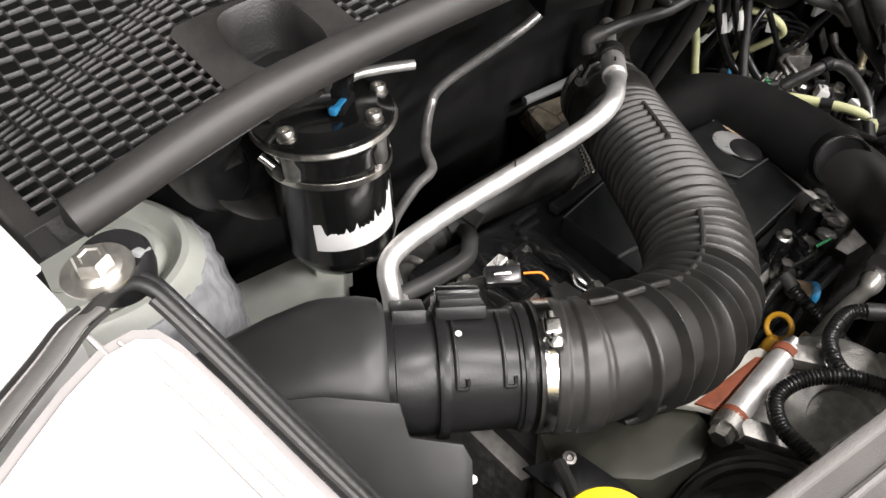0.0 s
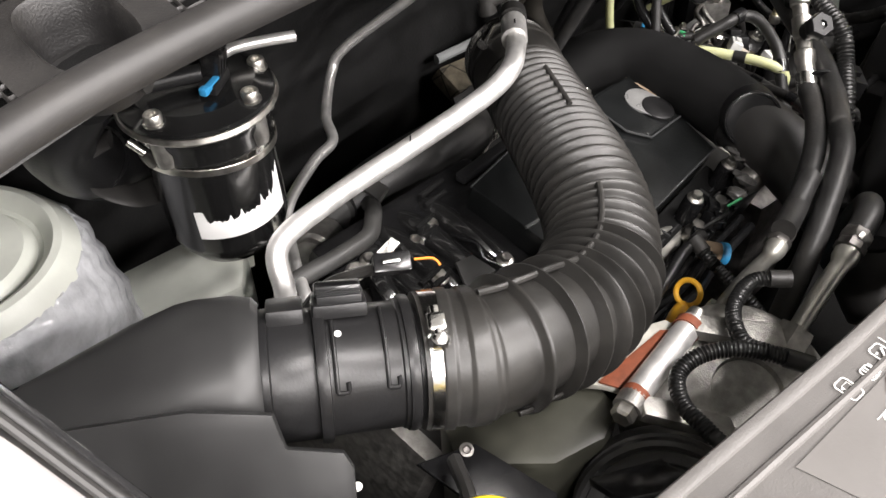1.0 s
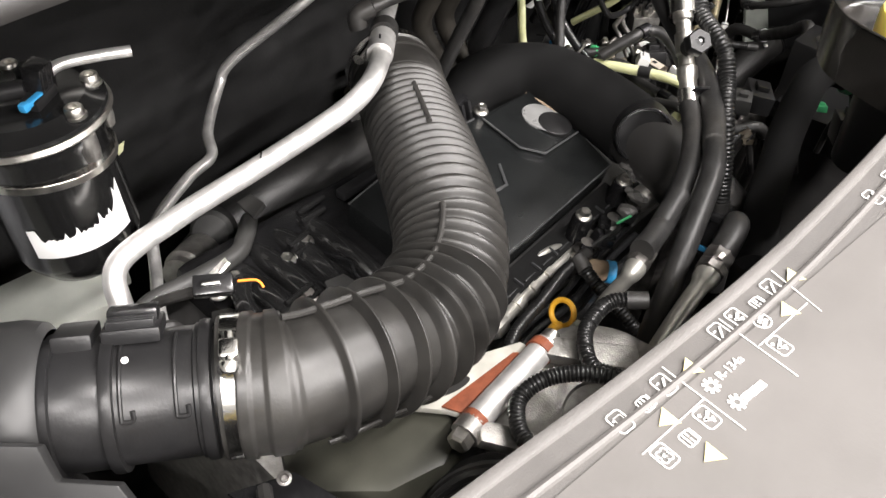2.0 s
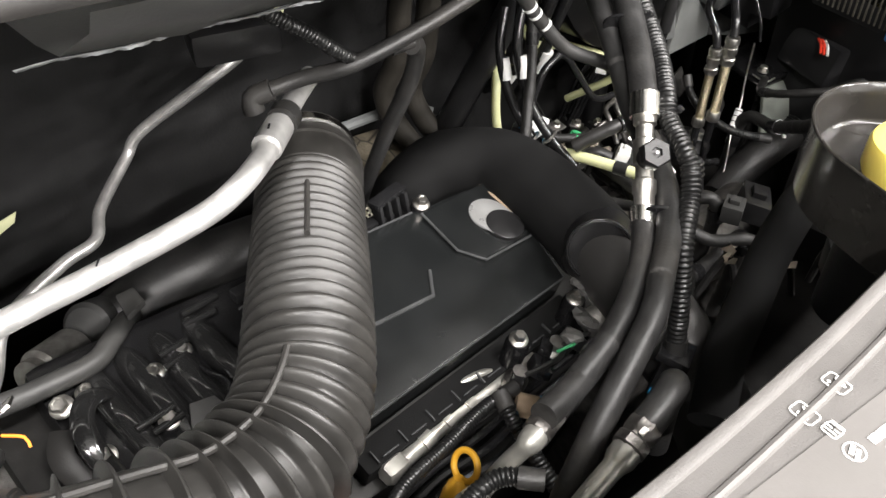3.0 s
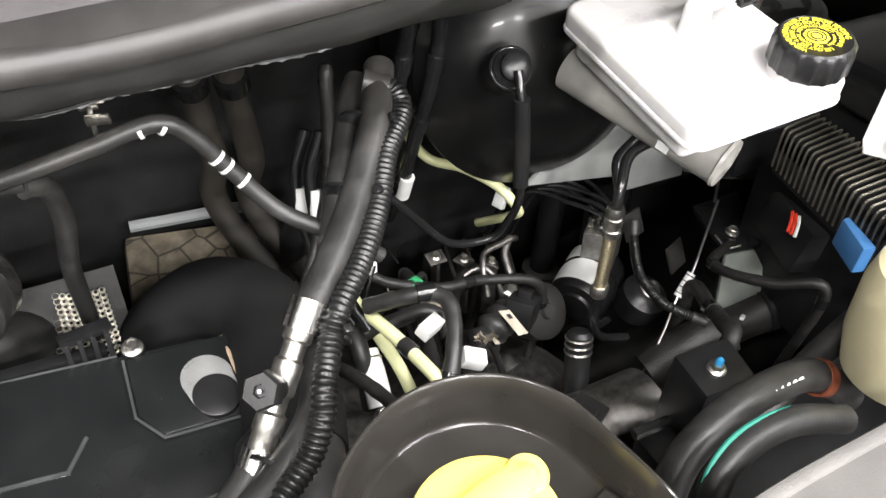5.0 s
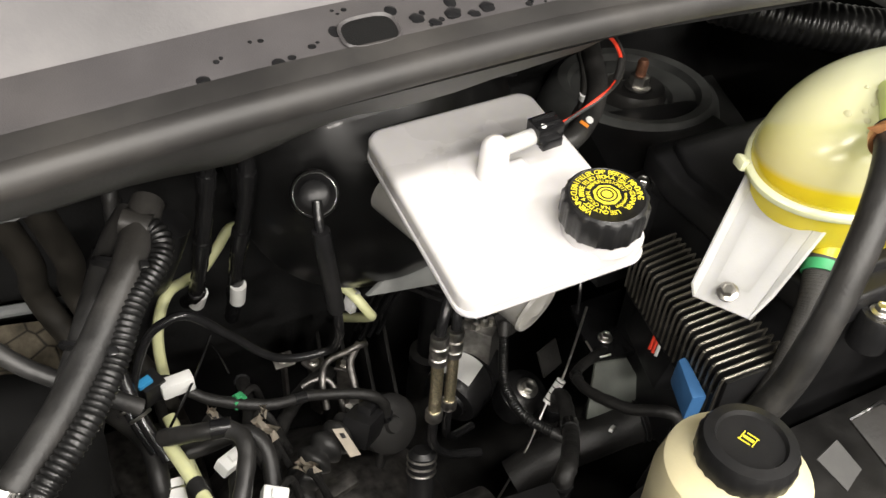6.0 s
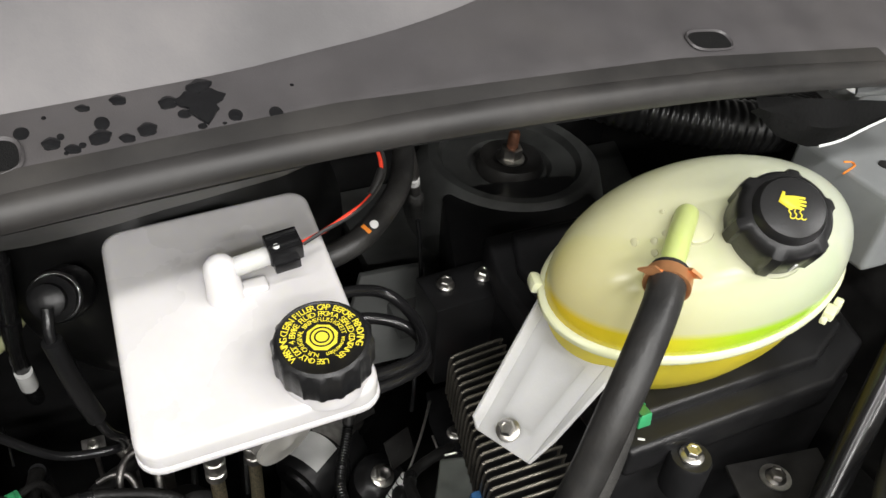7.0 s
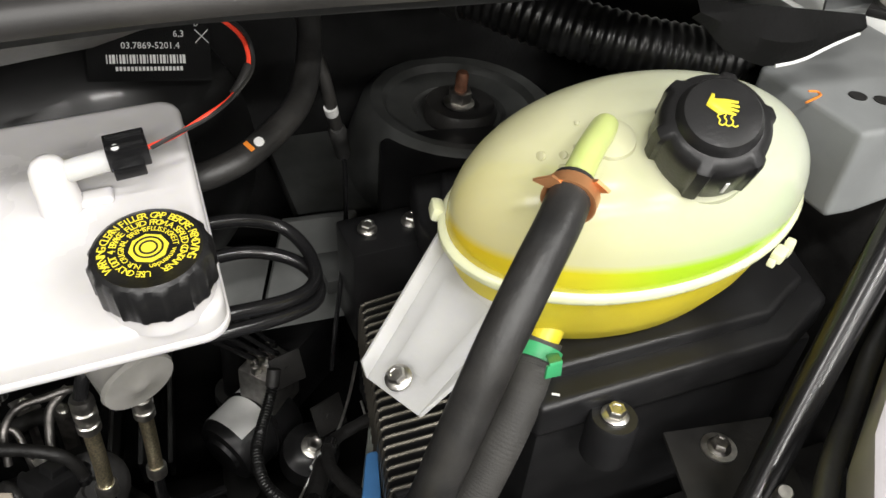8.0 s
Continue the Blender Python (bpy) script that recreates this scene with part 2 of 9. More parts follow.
def cracked(m, scale):
    """Dark cracks between dried patches."""
    nt = m.node_tree
    b = nt.nodes["Principled BSDF"]
    src = b.inputs["Base Color"].links[0].from_socket
    co = nt.nodes.new("ShaderNodeTexCoord")
    vo = nt.nodes.new("ShaderNodeTexVoronoi")
    vo.feature = "DISTANCE_TO_EDGE"
    vo.inputs["Scale"].default_value = scale
    mr = nt.nodes.new("ShaderNodeMapRange")
    mr.inputs["From Min"].default_value, mr.inputs["From Max"].default_value = 0.0, 0.05
    mix = nt.nodes.new("ShaderNodeMix")
    mix.data_type = "RGBA"
    mix.inputs[6].default_value = (0.012, 0.01, 0.008, 1)
    nt.links.new(co.outputs["Object"], vo.inputs["Vector"])
    nt.links.new(vo.outputs["Distance"], mr.inputs["Value"])
    nt.links.new(mr.outputs["Result"], mix.inputs["Factor"])
    nt.links.new(src, mix.inputs[7])
    nt.links.new(mix.outputs[2], b.inputs["Base Color"])


cracked(INSULATION, 27.0)

# ---------- mesh helpers ----------
V = Vector


def thing(name, at, label, category, group="", kind=""):
    e = new(name)
    e.matrix_basis = Matrix.Translation(at)
    e.empty_display_size = 0.02
    return tagged(e, label, category, group, kind)


def part(name, bm, mat, parent=None, label="", smooth=38):
    me = bpy.data.meshes.new(name)
    bmesh.ops.recalc_face_normals(bm, faces=bm.faces)
    for f in bm.faces:
        f.smooth = True
    lim = radians(smooth)
    for e in bm.edges:
        if len(e.link_faces) == 2 and e.calc_face_angle(0) > lim:
            e.smooth = False
    bm.to_mesh(me)
    bm.free()
    me.materials.append(mat)
    ob = new(name, me)
    if parent is not None:
        ob.parent = parent
        m = parent.matrix_basis.copy()
        if parent.parent is not None:
            m = Matrix.Identity(4)
        ob.matrix_parent_inverse = m.inverted() if parent.type == "EMPTY" else Matrix.Identity(4)
    if label:
        ob["label"] = label
    return ob


def solo(name, bm, mat, label, category, kind="", group="", smooth=38):
    return tagged(part(name, bm, mat, None, "", smooth), label, category, group, kind)


def spline(pts, step=0.004):
    P = [V(p) for p in pts]
    if len(P) == 2:
        n = max(2, int((P[1] - P[0]).length / step))
        return [P[0].lerp(P[1], i / n) for i in range(n + 1)]
    Q = [P[0] * 2 - P[1]] + P + [P[-1] * 2 - P[-2]]
    out = []
    for i in range(1, len(Q) - 2):
        a, b, c, d = Q[i - 1], Q[i], Q[i + 1], Q[i + 2]
        n = max(2, int((c - b).length / step))
        for k in range(n):
            t = k / n
            out.append(0.5 * ((2 * b) + (c - a) * t + (2 * a - 5 * b + 4 * c - d) * t * t + (3 * b - a - 3 * c + d) * t ** 3))
    out.append(P[-1])
    return out


def frames_along(path, up=(0, 0, 1)):
    T = []
    for i in range(len(path)):
        T.append((path[min(i + 1, len(path) - 1)] - path[max(i - 1, 0)]).normalized())
    n = V(up) - T[0] * V(up).dot(T[0])
    if n.length < 1e-3:
        n = V((1, 0, 0)) - T[0] * T[0].x
    n.normalize()
    out = []
    for t in T:
        n = (n - t * n.dot(t)).normalized()
        out.append((t, n, t.cross(n)))
    return out


def sweep(pts, rad, seg=14, step=0.004, radfn=None, cap=True, squash=1.0, up=(0, 0, 1), bm=None):
    """A round bar along a smooth line; radfn(s, length, angle) scales its radius."""
    bm = bm or bmesh.new()
    path = spline(pts, step)
    fr = frames_along(path, up)
    s, rings = 0.0, []
    length = sum((b - a).length for a, b in zip(path, path[1:]))
    for i, p in enumerate(path):
        if i:
            s += (p - path[i - 1]).length
        t, n, b = fr[i]
        ring = []
        for k in range(seg):
            a = 2 * math.pi * k / seg
            r = rad * (radfn(s, length, a) if radfn else 1.0)
            ring.append(bm.verts.new(p + n * (math.cos(a) * r * squash) + b * (math.sin(a) * r)))
        rings.append(ring)
    for A, B in zip(rings, rings[1:]):
        for k in range(seg):
            bm.faces.new((A[k], A[(k + 1) % seg], B[(k + 1) % seg], B[k]))
    if cap:
        bm.faces.new(rings[0][::-1])
        bm.faces.new(rings[-1])
    return bm


def basis(at, axis, ref=(1, 0, 0)):
    z = V(axis).normalized()
    x = V(ref) - z * V(ref).dot(z)
    if x.length < 1e-3:
        x = V((0, 1, 0)) - z * z.y
    x.normalize()
    y = z.cross(x)
    m = Matrix((x, y, z)).transposed().to_4x4()
    m.translation = V(at)
    return m


def lathe(profile, at=(0, 0, 0), axis=(0, 0, 1), seg=32, wave=None, ref=(1, 0, 0), bm=None, squash=(1, 1)):
    """Turned shape from (radius, height) rows about an axis; wave(angle, row) scales the radius."""
    bm = bm or bmesh.new()
    m = basis(at, axis, ref)
    rings = []
    for j, (r, h) in enumerate(profile):
        if r < 1e-5:
            rings.append([bm.verts.new(m @ V((0, 0, h)))])
            continue
        ring = []
        for k in range(seg):
            a = 2 * math.pi * k / seg
            q = r * (wave(a, j) if wave else 1.0)
            ring.append(bm.verts.new(m @ V((math.cos(a) * q * squash[0], math.sin(a) * q * squash[1], h))))
        rings.append(ring)
    for A, B in zip(rings, rings[1:]):
        if len(A) == 1 and len(B) == 1:
            continue
        for k in range(seg):
            a, a2, b, b2 = A[k % len(A)], A[(k + 1) % len(A)], B[k % len(B)], B[(k + 1) % len(B)]
            if len(A) == 1:
                bm.faces.new((a, b2, b))
            elif len(B) == 1:
                bm.faces.new((a, a2, b))
            else:
                bm.faces.new((a, a2, b2, b))
    if len(rings[0]) > 1:
        bm.faces.new(rings[0][::-1])
    if len(rings[-1]) > 1:
        bm.faces.new(rings[-1])
    return bm


def bevelled(bm, width, seg=2, angle=30):
    es = [e for e in bm.edges if len(e.link_faces) == 2 and e.calc_face_angle(0) > radians(angle)]
    if es and width > 0:
        bmesh.ops.bevel(bm, geom=es, offset=width, segments=seg, affect="EDGES", profile=0.6)
    return bm


def rbox(size, m, bevel=0.002, seg=2, bm=None):
    b2 = bmesh.new()
    bmesh.ops.create_cube(b2, size=1.0)
    bmesh.ops.scale(b2, vec=size, verts=b2.verts)
    bevelled(b2, bevel, seg)
    b2.transform(m)
    if bm is None:
        return b2
    return merge(bm, b2)


def merge(bm, other):
    me = bpy.data.meshes.new("tmp")
    other.to_mesh(me)
    other.free()
    bm.from_mesh(me)
    bpy.data.meshes.remove(me)
    return bm


def prism(poly, h, m=None, bevel=0.0, seg=2):
    """A flat outline (x, y) raised by h along z, then placed by m."""
    bm = bmesh.new()
    a = [bm.verts.new((x, y, 0)) for x, y in poly]
    b = [bm.verts.new((x, y, h)) for x, y in poly]
    bm.faces.new(a[::-1])
    bm.faces.new(b)
    for i in range(len(poly)):
        j = (i + 1) % len(poly)
        bm.faces.new((a[i], a[j], b[j], b[i]))
    bmesh.ops.recalc_face_normals(bm, faces=bm.faces)
    bevelled(bm, bevel, seg)
    if m is not None:
        bm.transform(m)
    return bm


def slab(corners, thick, bevel=0.0):
    """A plate from corner points, thickened downwards along its own normal."""
    P = [V(c) for c in corners]
    n = (P[1] - P[0]).cross(P[2] - P[0]).normalized()
    bm = bmesh.new()
    a = [bm.verts.new(p) for p in P]
    b = [bm.verts.new(p - n * thick) for p in P]
    bm.faces.new(a)
    bm.faces.new(b[::-1])
    for i in range(len(P)):
        j = (i + 1) % len(P)
        bm.faces.new((a[j], a[i], b[i], b[j]))
    bmesh.ops.recalc_face_normals(bm, faces=bm.faces)
    return bevelled(bm, bevel)


def torus(at, axis, R, r, seg=40, sub=10, bm=None):
    bm = bm or bmesh.new()
    m = basis(at, axis)
    rings = []
    for i in range(seg):
        a = 2 * math.pi * i / seg
        rings.append([bm.verts.new(m @ V(((R + r * math.cos(b)) * math.cos(a), (R + r * math.cos(b)) * math.sin(a), r * math.sin(b))))
                      for b in [2 * math.pi * k / sub for k in range(sub)]])
    for i in range(seg):
        A, B = rings[i], rings[(i + 1) % seg]
        for k in range(sub):
            bm.faces.new((A[k], B[k], B[(k + 1) % sub], A[(k + 1) % sub]))
    return bm


def hexbolt(at, axis, hexr=0.0065, flange=0.0085, h=0.006):
    """Hexagon head on a flange, with a dished top."""
    bm = lathe([(flange, -0.001), (flange, 0.0008), (flange * 0.82, 0.002), (hexr * 0.9, 0.0025)], at, axis, 24)
    hb = lathe([(hexr, 0.0018), (hexr, h), (hexr * 0.86, h + 0.001), (hexr * 0.6, h + 0.001), (hexr * 0.5, h + 0.0004)], at, axis, 6,
               ref=(0.9, 0.3, 0.1))
    return merge(bm, hb)


def ribbed(period, depth):
    return lambda s, L, a: 1.0 + depth * (0.5 + 0.5 * math.cos(2 * math.pi * s / period)) ** 0.7 - depth


def band(at, axis, r, width, thick=0.0012, seg=40):
    return lathe([(r, -width / 2), (r + thick, -width / 2), (r + thick, width / 2), (r, width / 2), (r, -width / 2)], at, axis, seg)


def text_mesh(body, size, m, thick=0.0003, align="CENTER"):
    cu = bpy.data.curves.new("txt", "FONT")
    cu.body, cu.size, cu.extrude, cu.align_x, cu.align_y = body, size, thick, align, "CENTER"
    cu.resolution_u = 2
    ob = new("txt", cu)
    me = bpy.data.meshes.new_from_object(ob)
    bpy.data.objects.remove(ob)
    bm = bmesh.new()
    bm.from_mesh(me)
    bpy.data.meshes.remove(me)
    bm.transform(m)
    return bm

# ---------- large structure ----------
SEAL_LINE = [(-0.83, 0.118, 1.385), (-0.76, 0.103, 1.403), (-0.67, 0.1, 1.417), (-0.5, 0.092, 1.418), (-0.3, 0.082, 1.402),
             (-0.1, 0.08, 1.382), (0.03, 0.085, 1.385), (0.2, 0.094, 1.396), (0.43, 0.1, 1.407), (0.66, 0.1, 1.403), (0.86, 0.112, 1.38)]


def seal_at(x):
    for (xa, ya, za), (xb, yb, zb) in zip(SEAL_LINE, SEAL_LINE[1:]):
        if x <= xb:
            t = max(0.0, (x - xa) / (xb - xa))
            return ya + (yb - ya) * t, za + (zb - za) * t
    return SEAL_LINE[-1][1:]


RISE = radians(17)


def cowl_at(x, v, lift=0.0):
    """A place on the scuttle panel, v metres behind the rubber seal."""
    y, z = seal_at(x)
    rise = 0.004 + 0.016 * min(1.0, max(0.0, (x + 0.66) / 0.26))
    return V((x, y + 0.014 + v * math.cos(RISE), z + rise + v * math.sin(RISE) + lift))


def glass_v(x):
    return 0.042 + 0.8 * min(0.0, x - 0.08) ** 2 + max(0.0, x - 0.36) ** 2


bm = bmesh.new()
bmesh.ops.create_grid(bm, x_segments=1, y_segments=1, size=60)
solo("ground", bm, GROUND, "grey concrete hall floor under the van", "ground", "structure")
for nm, sz, at3 in (("wall_hall_north", (18.0, 0.2, 5.4), (0, 8.0, 2.7)), ("wall_hall_south", (18.0, 0.2, 5.4), (0, -9.0, 2.7)),
                    ("wall_hall_east", (0.2, 17.4, 5.4), (8.9, -0.5, 2.7)), ("wall_hall_west", (0.2, 17.4, 5.4), (-8.9, -0.5, 2.7))):
    solo(nm, rbox(sz, pose(*at3), 0), HALL, "plain grey hall wall", "wall", "structure")
solo("ceiling", rbox((18.4, 17.6, 0.2), pose(0, -0.5, 5.5), 0), HALL, "plain grey hall ceiling", "ceiling", "structure")

solo("wall_firewall", rbox((1.86, 0.03, 1.05), pose(0.02, 0.54, 0.83), 0.004), FELT_BLACK, "black felted bulkhead behind the engine", "bulkhead", "structure")
solo("wall_left", rbox((0.03, 1.0, 0.89), pose(-0.835, 0.06, 0.85), 0.004), BODY_DARK, "dark inner wing panel of the engine bay", "inner wing", "structure")
solo("wall_right", rbox((0.03, 1.0, 0.87), pose(0.965, 0.06, 0.84), 0.004), BODY_DARK, "dark inner wing panel of the engine bay", "inner wing", "structure")
solo("wall_front", rbox((1.8, 0.03, 0.68), pose(0.06, -0.42, 0.84), 0.004), BODY_DARK, "dark radiator support behind the grille", "radiator support", "structure")
solo("floor_undertray", rbox((1.86, 1.0, 0.02), pose(0.06, 0.06, 0.5), 0.004), BODY_DARK, "black undertray below the engine", "undertray", "structure")

# scuttle panel, right of the grille
bm = bmesh.new()
rows = []
XS = [-0.42 + 1.36 * i / 60 for i in range(61)]
for x in XS:
    ve = min(0.42, glass_v(x))
    rows.append([bm.verts.new(cowl_at(x, -0.012, -0.012)), bm.verts.new(cowl_at(x, 0.0, -0.004)), bm.verts.new(cowl_at(x, 0.004))]
                + [bm.verts.new(cowl_at(x, 0.004 + (ve - 0.004) * k / 6)) for k in range(1, 7)]
                + [bm.verts.new(cowl_at(x, ve + 0.003, -0.02))])
for A, B in zip(rows, rows[1:]):
    for k in range(len(A) - 1):
        bm.faces.new((A[k], B[k], B[k + 1], A[k + 1]))
solo("trim_scuttle", bm, COWL, "dark grey plastic scuttle panel with water drops", "scuttle panel", "structure")

# windscreen sheet behind it
bm = bmesh.new()
rows = []
for x in XS:
    ve = min(0.42, glass_v(x)) - 0.004
    p = cowl_at(x, ve, -0.004)
    rows.append([bm.verts.new(p + V((0, 0.8 * t, 0.75 * t))) for t in (0, 0.1, 0.4, 0.9)] + [bm.verts.new(p + V((0, 0.73, 0.65)))])
for A, B in zip(rows, rows[1:]):
    for k in range(len(A) - 1):
        bm.faces.new((A[k], B[k], B[k + 1], A[k + 1]))
solo("window_screen", bm, SCREEN, "dusty dark windscreen base above the scuttle", "windscreen", "structure")


# scuttle grille with slots
def grille_z(x, v):
    return -0.009 * math.exp(-((v - 0.075 - 0.35 * (x + 0.74)) / 0.018) ** 2) + 0.002 * math.sin(22 * x)


def grille_point(x, v, drop=0.0):
    return cowl_at(x, v, grille_z(x, v) - drop)


def in_pocket(x, v):
    return -0.688 < x < -0.622 and v < 0.055


bm = bmesh.new()
PX, PV = 0.0084, 0.0063
RING = []
for cx, cy, a0 in ((1, 1, 0), (-1, 1, 90), (-1, -1, 180), (1, -1, 270)):
    for a in (0, 45, 90):
        RING.append((cx * 0.0027 + 0.0008 * math.cos(radians(a0 + a)), cy * 0.0015 + 0.0008 * math.sin(radians(a0 + a)), cx, cy, a))
for i in range(46):
    for j in range(56):
        xc = -0.7725 + i * PX
        vc = 0.006 + j * PV + (0.62 * PV if i % 2 else 0.0)
        if in_pocket(xc, vc):
            continue
        outer, inner, low = [], [], []
        for a, b, cx, cy, q in RING:
            ox = cx * PX / 2
            oy = cy * PV / 2
            if q == 0:
                ox, oy = (cx * PX / 2, b) if cx * cy > 0 else (a, cy * PV / 2)
            if q == 90:
                ox, oy = (a, cy * PV / 2) if cx * cy > 0 else (cx * PX / 2, b)
            outer.append(bm.verts.new(grille_point(xc + ox, vc + oy)))
            inner.append(bm.verts.new(grille_point(xc + a * 1.06, vc + b * 1.12, 0.0004)))
            low.append(bm.verts.new(grille_point(xc + a * 1.04, vc + b * 1.1, 0.0017)))
        n = len(RING)
        for k in range(n):
            q = (k + 1) % n
            bm.faces.new((outer[k], outer[q], inner[q], inner[k]))
            bm.faces.new((inner[k], inner[q], low[q], low[k]))
grille = thing("cowl_grille", (-0.62, 0.2, 1.45), "dark grey plastic air intake grille with small slots beside the windscreen", "grille")
part("slotted_panel", bm, GRILLE, grille, smooth=60)
bm = bmesh.new()
rows = []
for i in range(32):
    x = -0.784 + 0.40 * i / 31
    rows.append([bm.verts.new(cowl_at(x, -0.004, -0.008)), bm.verts.new(grille_point(x, 0.0)), bm.verts.new(grille_point(x, 0.004))])
for A, B in zip(rows, rows[1:]):
    for k in range(2):
        bm.faces.new((A[k], B[k], B[k + 1], A[k + 1]))
part("front_rim", bm, GRILLE, grille)
bm = bmesh.new()
rows = []
for i in range(12):
    x = -0.784 + 0.0075 * i / 11
    rows.append([bm.verts.new(grille_point(x, -0.012 + 0.4 * k / 20, 0.0004)) for k in range(21)])
for A, B in zip(rows, rows[1:]):
    for k in range(20):
        bm.faces.new((A[k], B[k], B[k + 1], A[k + 1]))
part("side_rim", bm, GRILLE, grille)
bm = bmesh.new()
rows = []
for x, drop in ((-0.784, 0.0004), (-0.7855, 0.002), (-0.786, 0.06)):
    rows.append([bm.verts.new(grille_point(x, -0.012 + 0.4 * k / 20, drop)) for k in range(21)])
for A, B in zip(rows, rows[1:]):
    for k in range(20):
        bm.faces.new((A[k], B[k], B[k + 1], A[k + 1]))
part("side_wall", bm, GRILLE, grille)
# pocket with the wiper nut
bm = bmesh.new()
layers = []
for k, (s, d) in enumerate([(1.35, 0.0), (1.12, -0.0003), (1.05, -0.0014), (1.0, -0.0002), (0.94, 0.012), (0.84, 0.022), (0.0, 0.024)]):
    ring = []
    for a in range(28):
        t = 2 * math.pi * a / 28
        ca, sa = math.cos(t), math.sin(t)
        ex = 0.0185 * s * math.copysign(abs(ca) ** 0.7, ca)
        ev = 0.0225 * s * math.copysign(abs(sa) ** 0.7, sa)
        if k == 0:
            ex, ev = 0.035 * math.copysign(min(1.0, abs(ca) * 1.42), ca), 0.0285 * math.copysign(min(1.0, abs(sa) * 1.42), sa)
        ring.append(bm.verts.new(grille_point(-0.655 + ex, 0.0275 + ev, d)))
    layers.append(ring)
for A, B in zip(layers, layers[1:]):
    for k in range(28):
        bm.faces.new((A[k], A[(k + 1) % 28], B[(k + 1) % 28], B[k]))
part("pocket", bm, GRILLE, grille)
pk = grille_point(-0.656, 0.024, 0.02)
part("bolt", hexbolt(pk, (0.1, -0.2, 1), 0.0034, 0.0048, 0.009), STEEL_DARK, grille)
part("arm", sweep([pk + V((-0.02, 0.01, 0)), pk + V((0, 0, 0.003)), pk + V((0.01, -0.02, 0.002))], 0.004, 8), RUBBER, grille)
# black sheet added under the slots, stands for the shade in them
bm = bmesh.new()
rows = []
for i in range(10):
    x = -0.782 + 0.42 * i / 9
    rows.append([bm.verts.new(cowl_at(x, 0.004 + 0.4 * k / 8, -0.014 - 0.012 * min(k, 4))) for k in range(9)])
for A, B in zip(rows, rows[1:]):
    for k in range(8):
        bm.faces.new((A[k], B[k], B[k + 1], A[k + 1]))
part("slot_shade_sheet", bm, FOAM, grille)

# rubber seal along the scuttle
seal = thing("bonnet_seal", (0, 0.09, 1.4), "long black rubber bonnet seal along the scuttle edge", "seal")


def seal_shape(s, L, a):
    c = math.cos(a)
    k = 0.74 + 0.1 * min(1.0, max(0.0, (s - 0.16) / 0.26))
    return k * (1.0 + 0.12 * c + 0.03 * math.sin(9 * s) - (0.18 if c < -0.6 else 0.0))


bm = bmesh.new()
rows = []
for i in range(81):
    x = -0.768 + 1.628 * i / 80
    y, z = seal_at(x)
    c = cowl_at(x, 0.004, 0.0022)
    lf = 0.0032 * min(1.0, max(0.0, (-0.35 - x) / 0.26))
    rows.append([bm.verts.new((x, y - 0.002, z + 0.0155 - lf)), bm.verts.new(V((x, y + 0.004, z + 0.0195 - lf)).lerp(c, 0.3)), bm.verts.new(c), bm.verts.new(cowl_at(x, 0.005, -0.002))])
for A, B in zip(rows, rows[1:]):
    for k in range(3):
        bm.faces.new((A[k], B[k], B[k + 1], A[k + 1]))
part("flange", bm, SEAL, seal)
part("rubber_strip", sweep([(-0.768, 0.108, 1.4085)] + [(x, y + 0.004, z + 0.0075) for x, y, z in SEAL_LINE[1:]], 0.0118, 20, 0.012, seal_shape), SEAL, seal)


def lip_drop(x):
    K = ((-0.5, 0.044), (0.0, 0.046), (0.2, 0.056), (0.29, 0.04), (0.36, 0.02), (0.44, 0.008), (1.0, 0.008))
    for (xa, da), (xb, db) in zip(K, K[1:]):
        if x <= xb:
            return da + (db - da) * (x - xa) / (xb - xa)
    return K[-1][1]


bm = bmesh.new()
rows = []
for i in range(61):
    x = -0.40 + 1.26 * i / 60
    y, z = seal_at(x)
    w = 0.0015 * math.sin(60 * x) + 0.001 * math.sin(151 * x)
    rows.append([bm.verts.new((x, y + 0.004, z - 0.002)), bm.verts.new((x, y + 0.012, z - 0.016 + 0.012 * min(1.0, max(0.0, (x - 0.34) / 0.1)) + w)), bm.verts.new((x, y + 0.06, z - lip_drop(x) + w)),
                 bm.verts.new((x, y + 0.09, z - lip_drop(x) - 0.003)), bm.verts.new((x, y + 0.43, z - lip_drop(x) - 0.008))])
for A, B in zip(rows, rows[1:]):
    for k in range(len(A) - 1):
        bm.faces.new((A[k], B[k], B[k + 1], A[k + 1]))
part("metal_lip", bm, PAINT_GREY, seal, "dark painted sheet lip under the rubber")
bm = bmesh.new()
rows = []
random.seed(3)
for i in range(160):
    x = -0.42 + 0.5 * i / 159
    y, z = seal_at(x)
    w = 0.0008 * math.sin(90 * x)
    d = lip_drop(x)
    tear = random.uniform(0.0, 0.0014) * (0.4 + abs(math.sin(31 * x)))
    rows.append([bm.verts.new((x, y + 0.057, z - d + 0.0015 + w)), bm.verts.new((x, y + 0.061, z - d - 0.001 - tear + w)), bm.verts.new((x, y + 0.066, z - d - 0.002 + w))])
for A, B in zip(rows, rows[1:]):
    for k in range(2):
        bm.faces.new((A[k], B[k], B[k + 1], A[k + 1]))
part("film_edge", bm, TAPE, seal, "torn clear film along the lip")

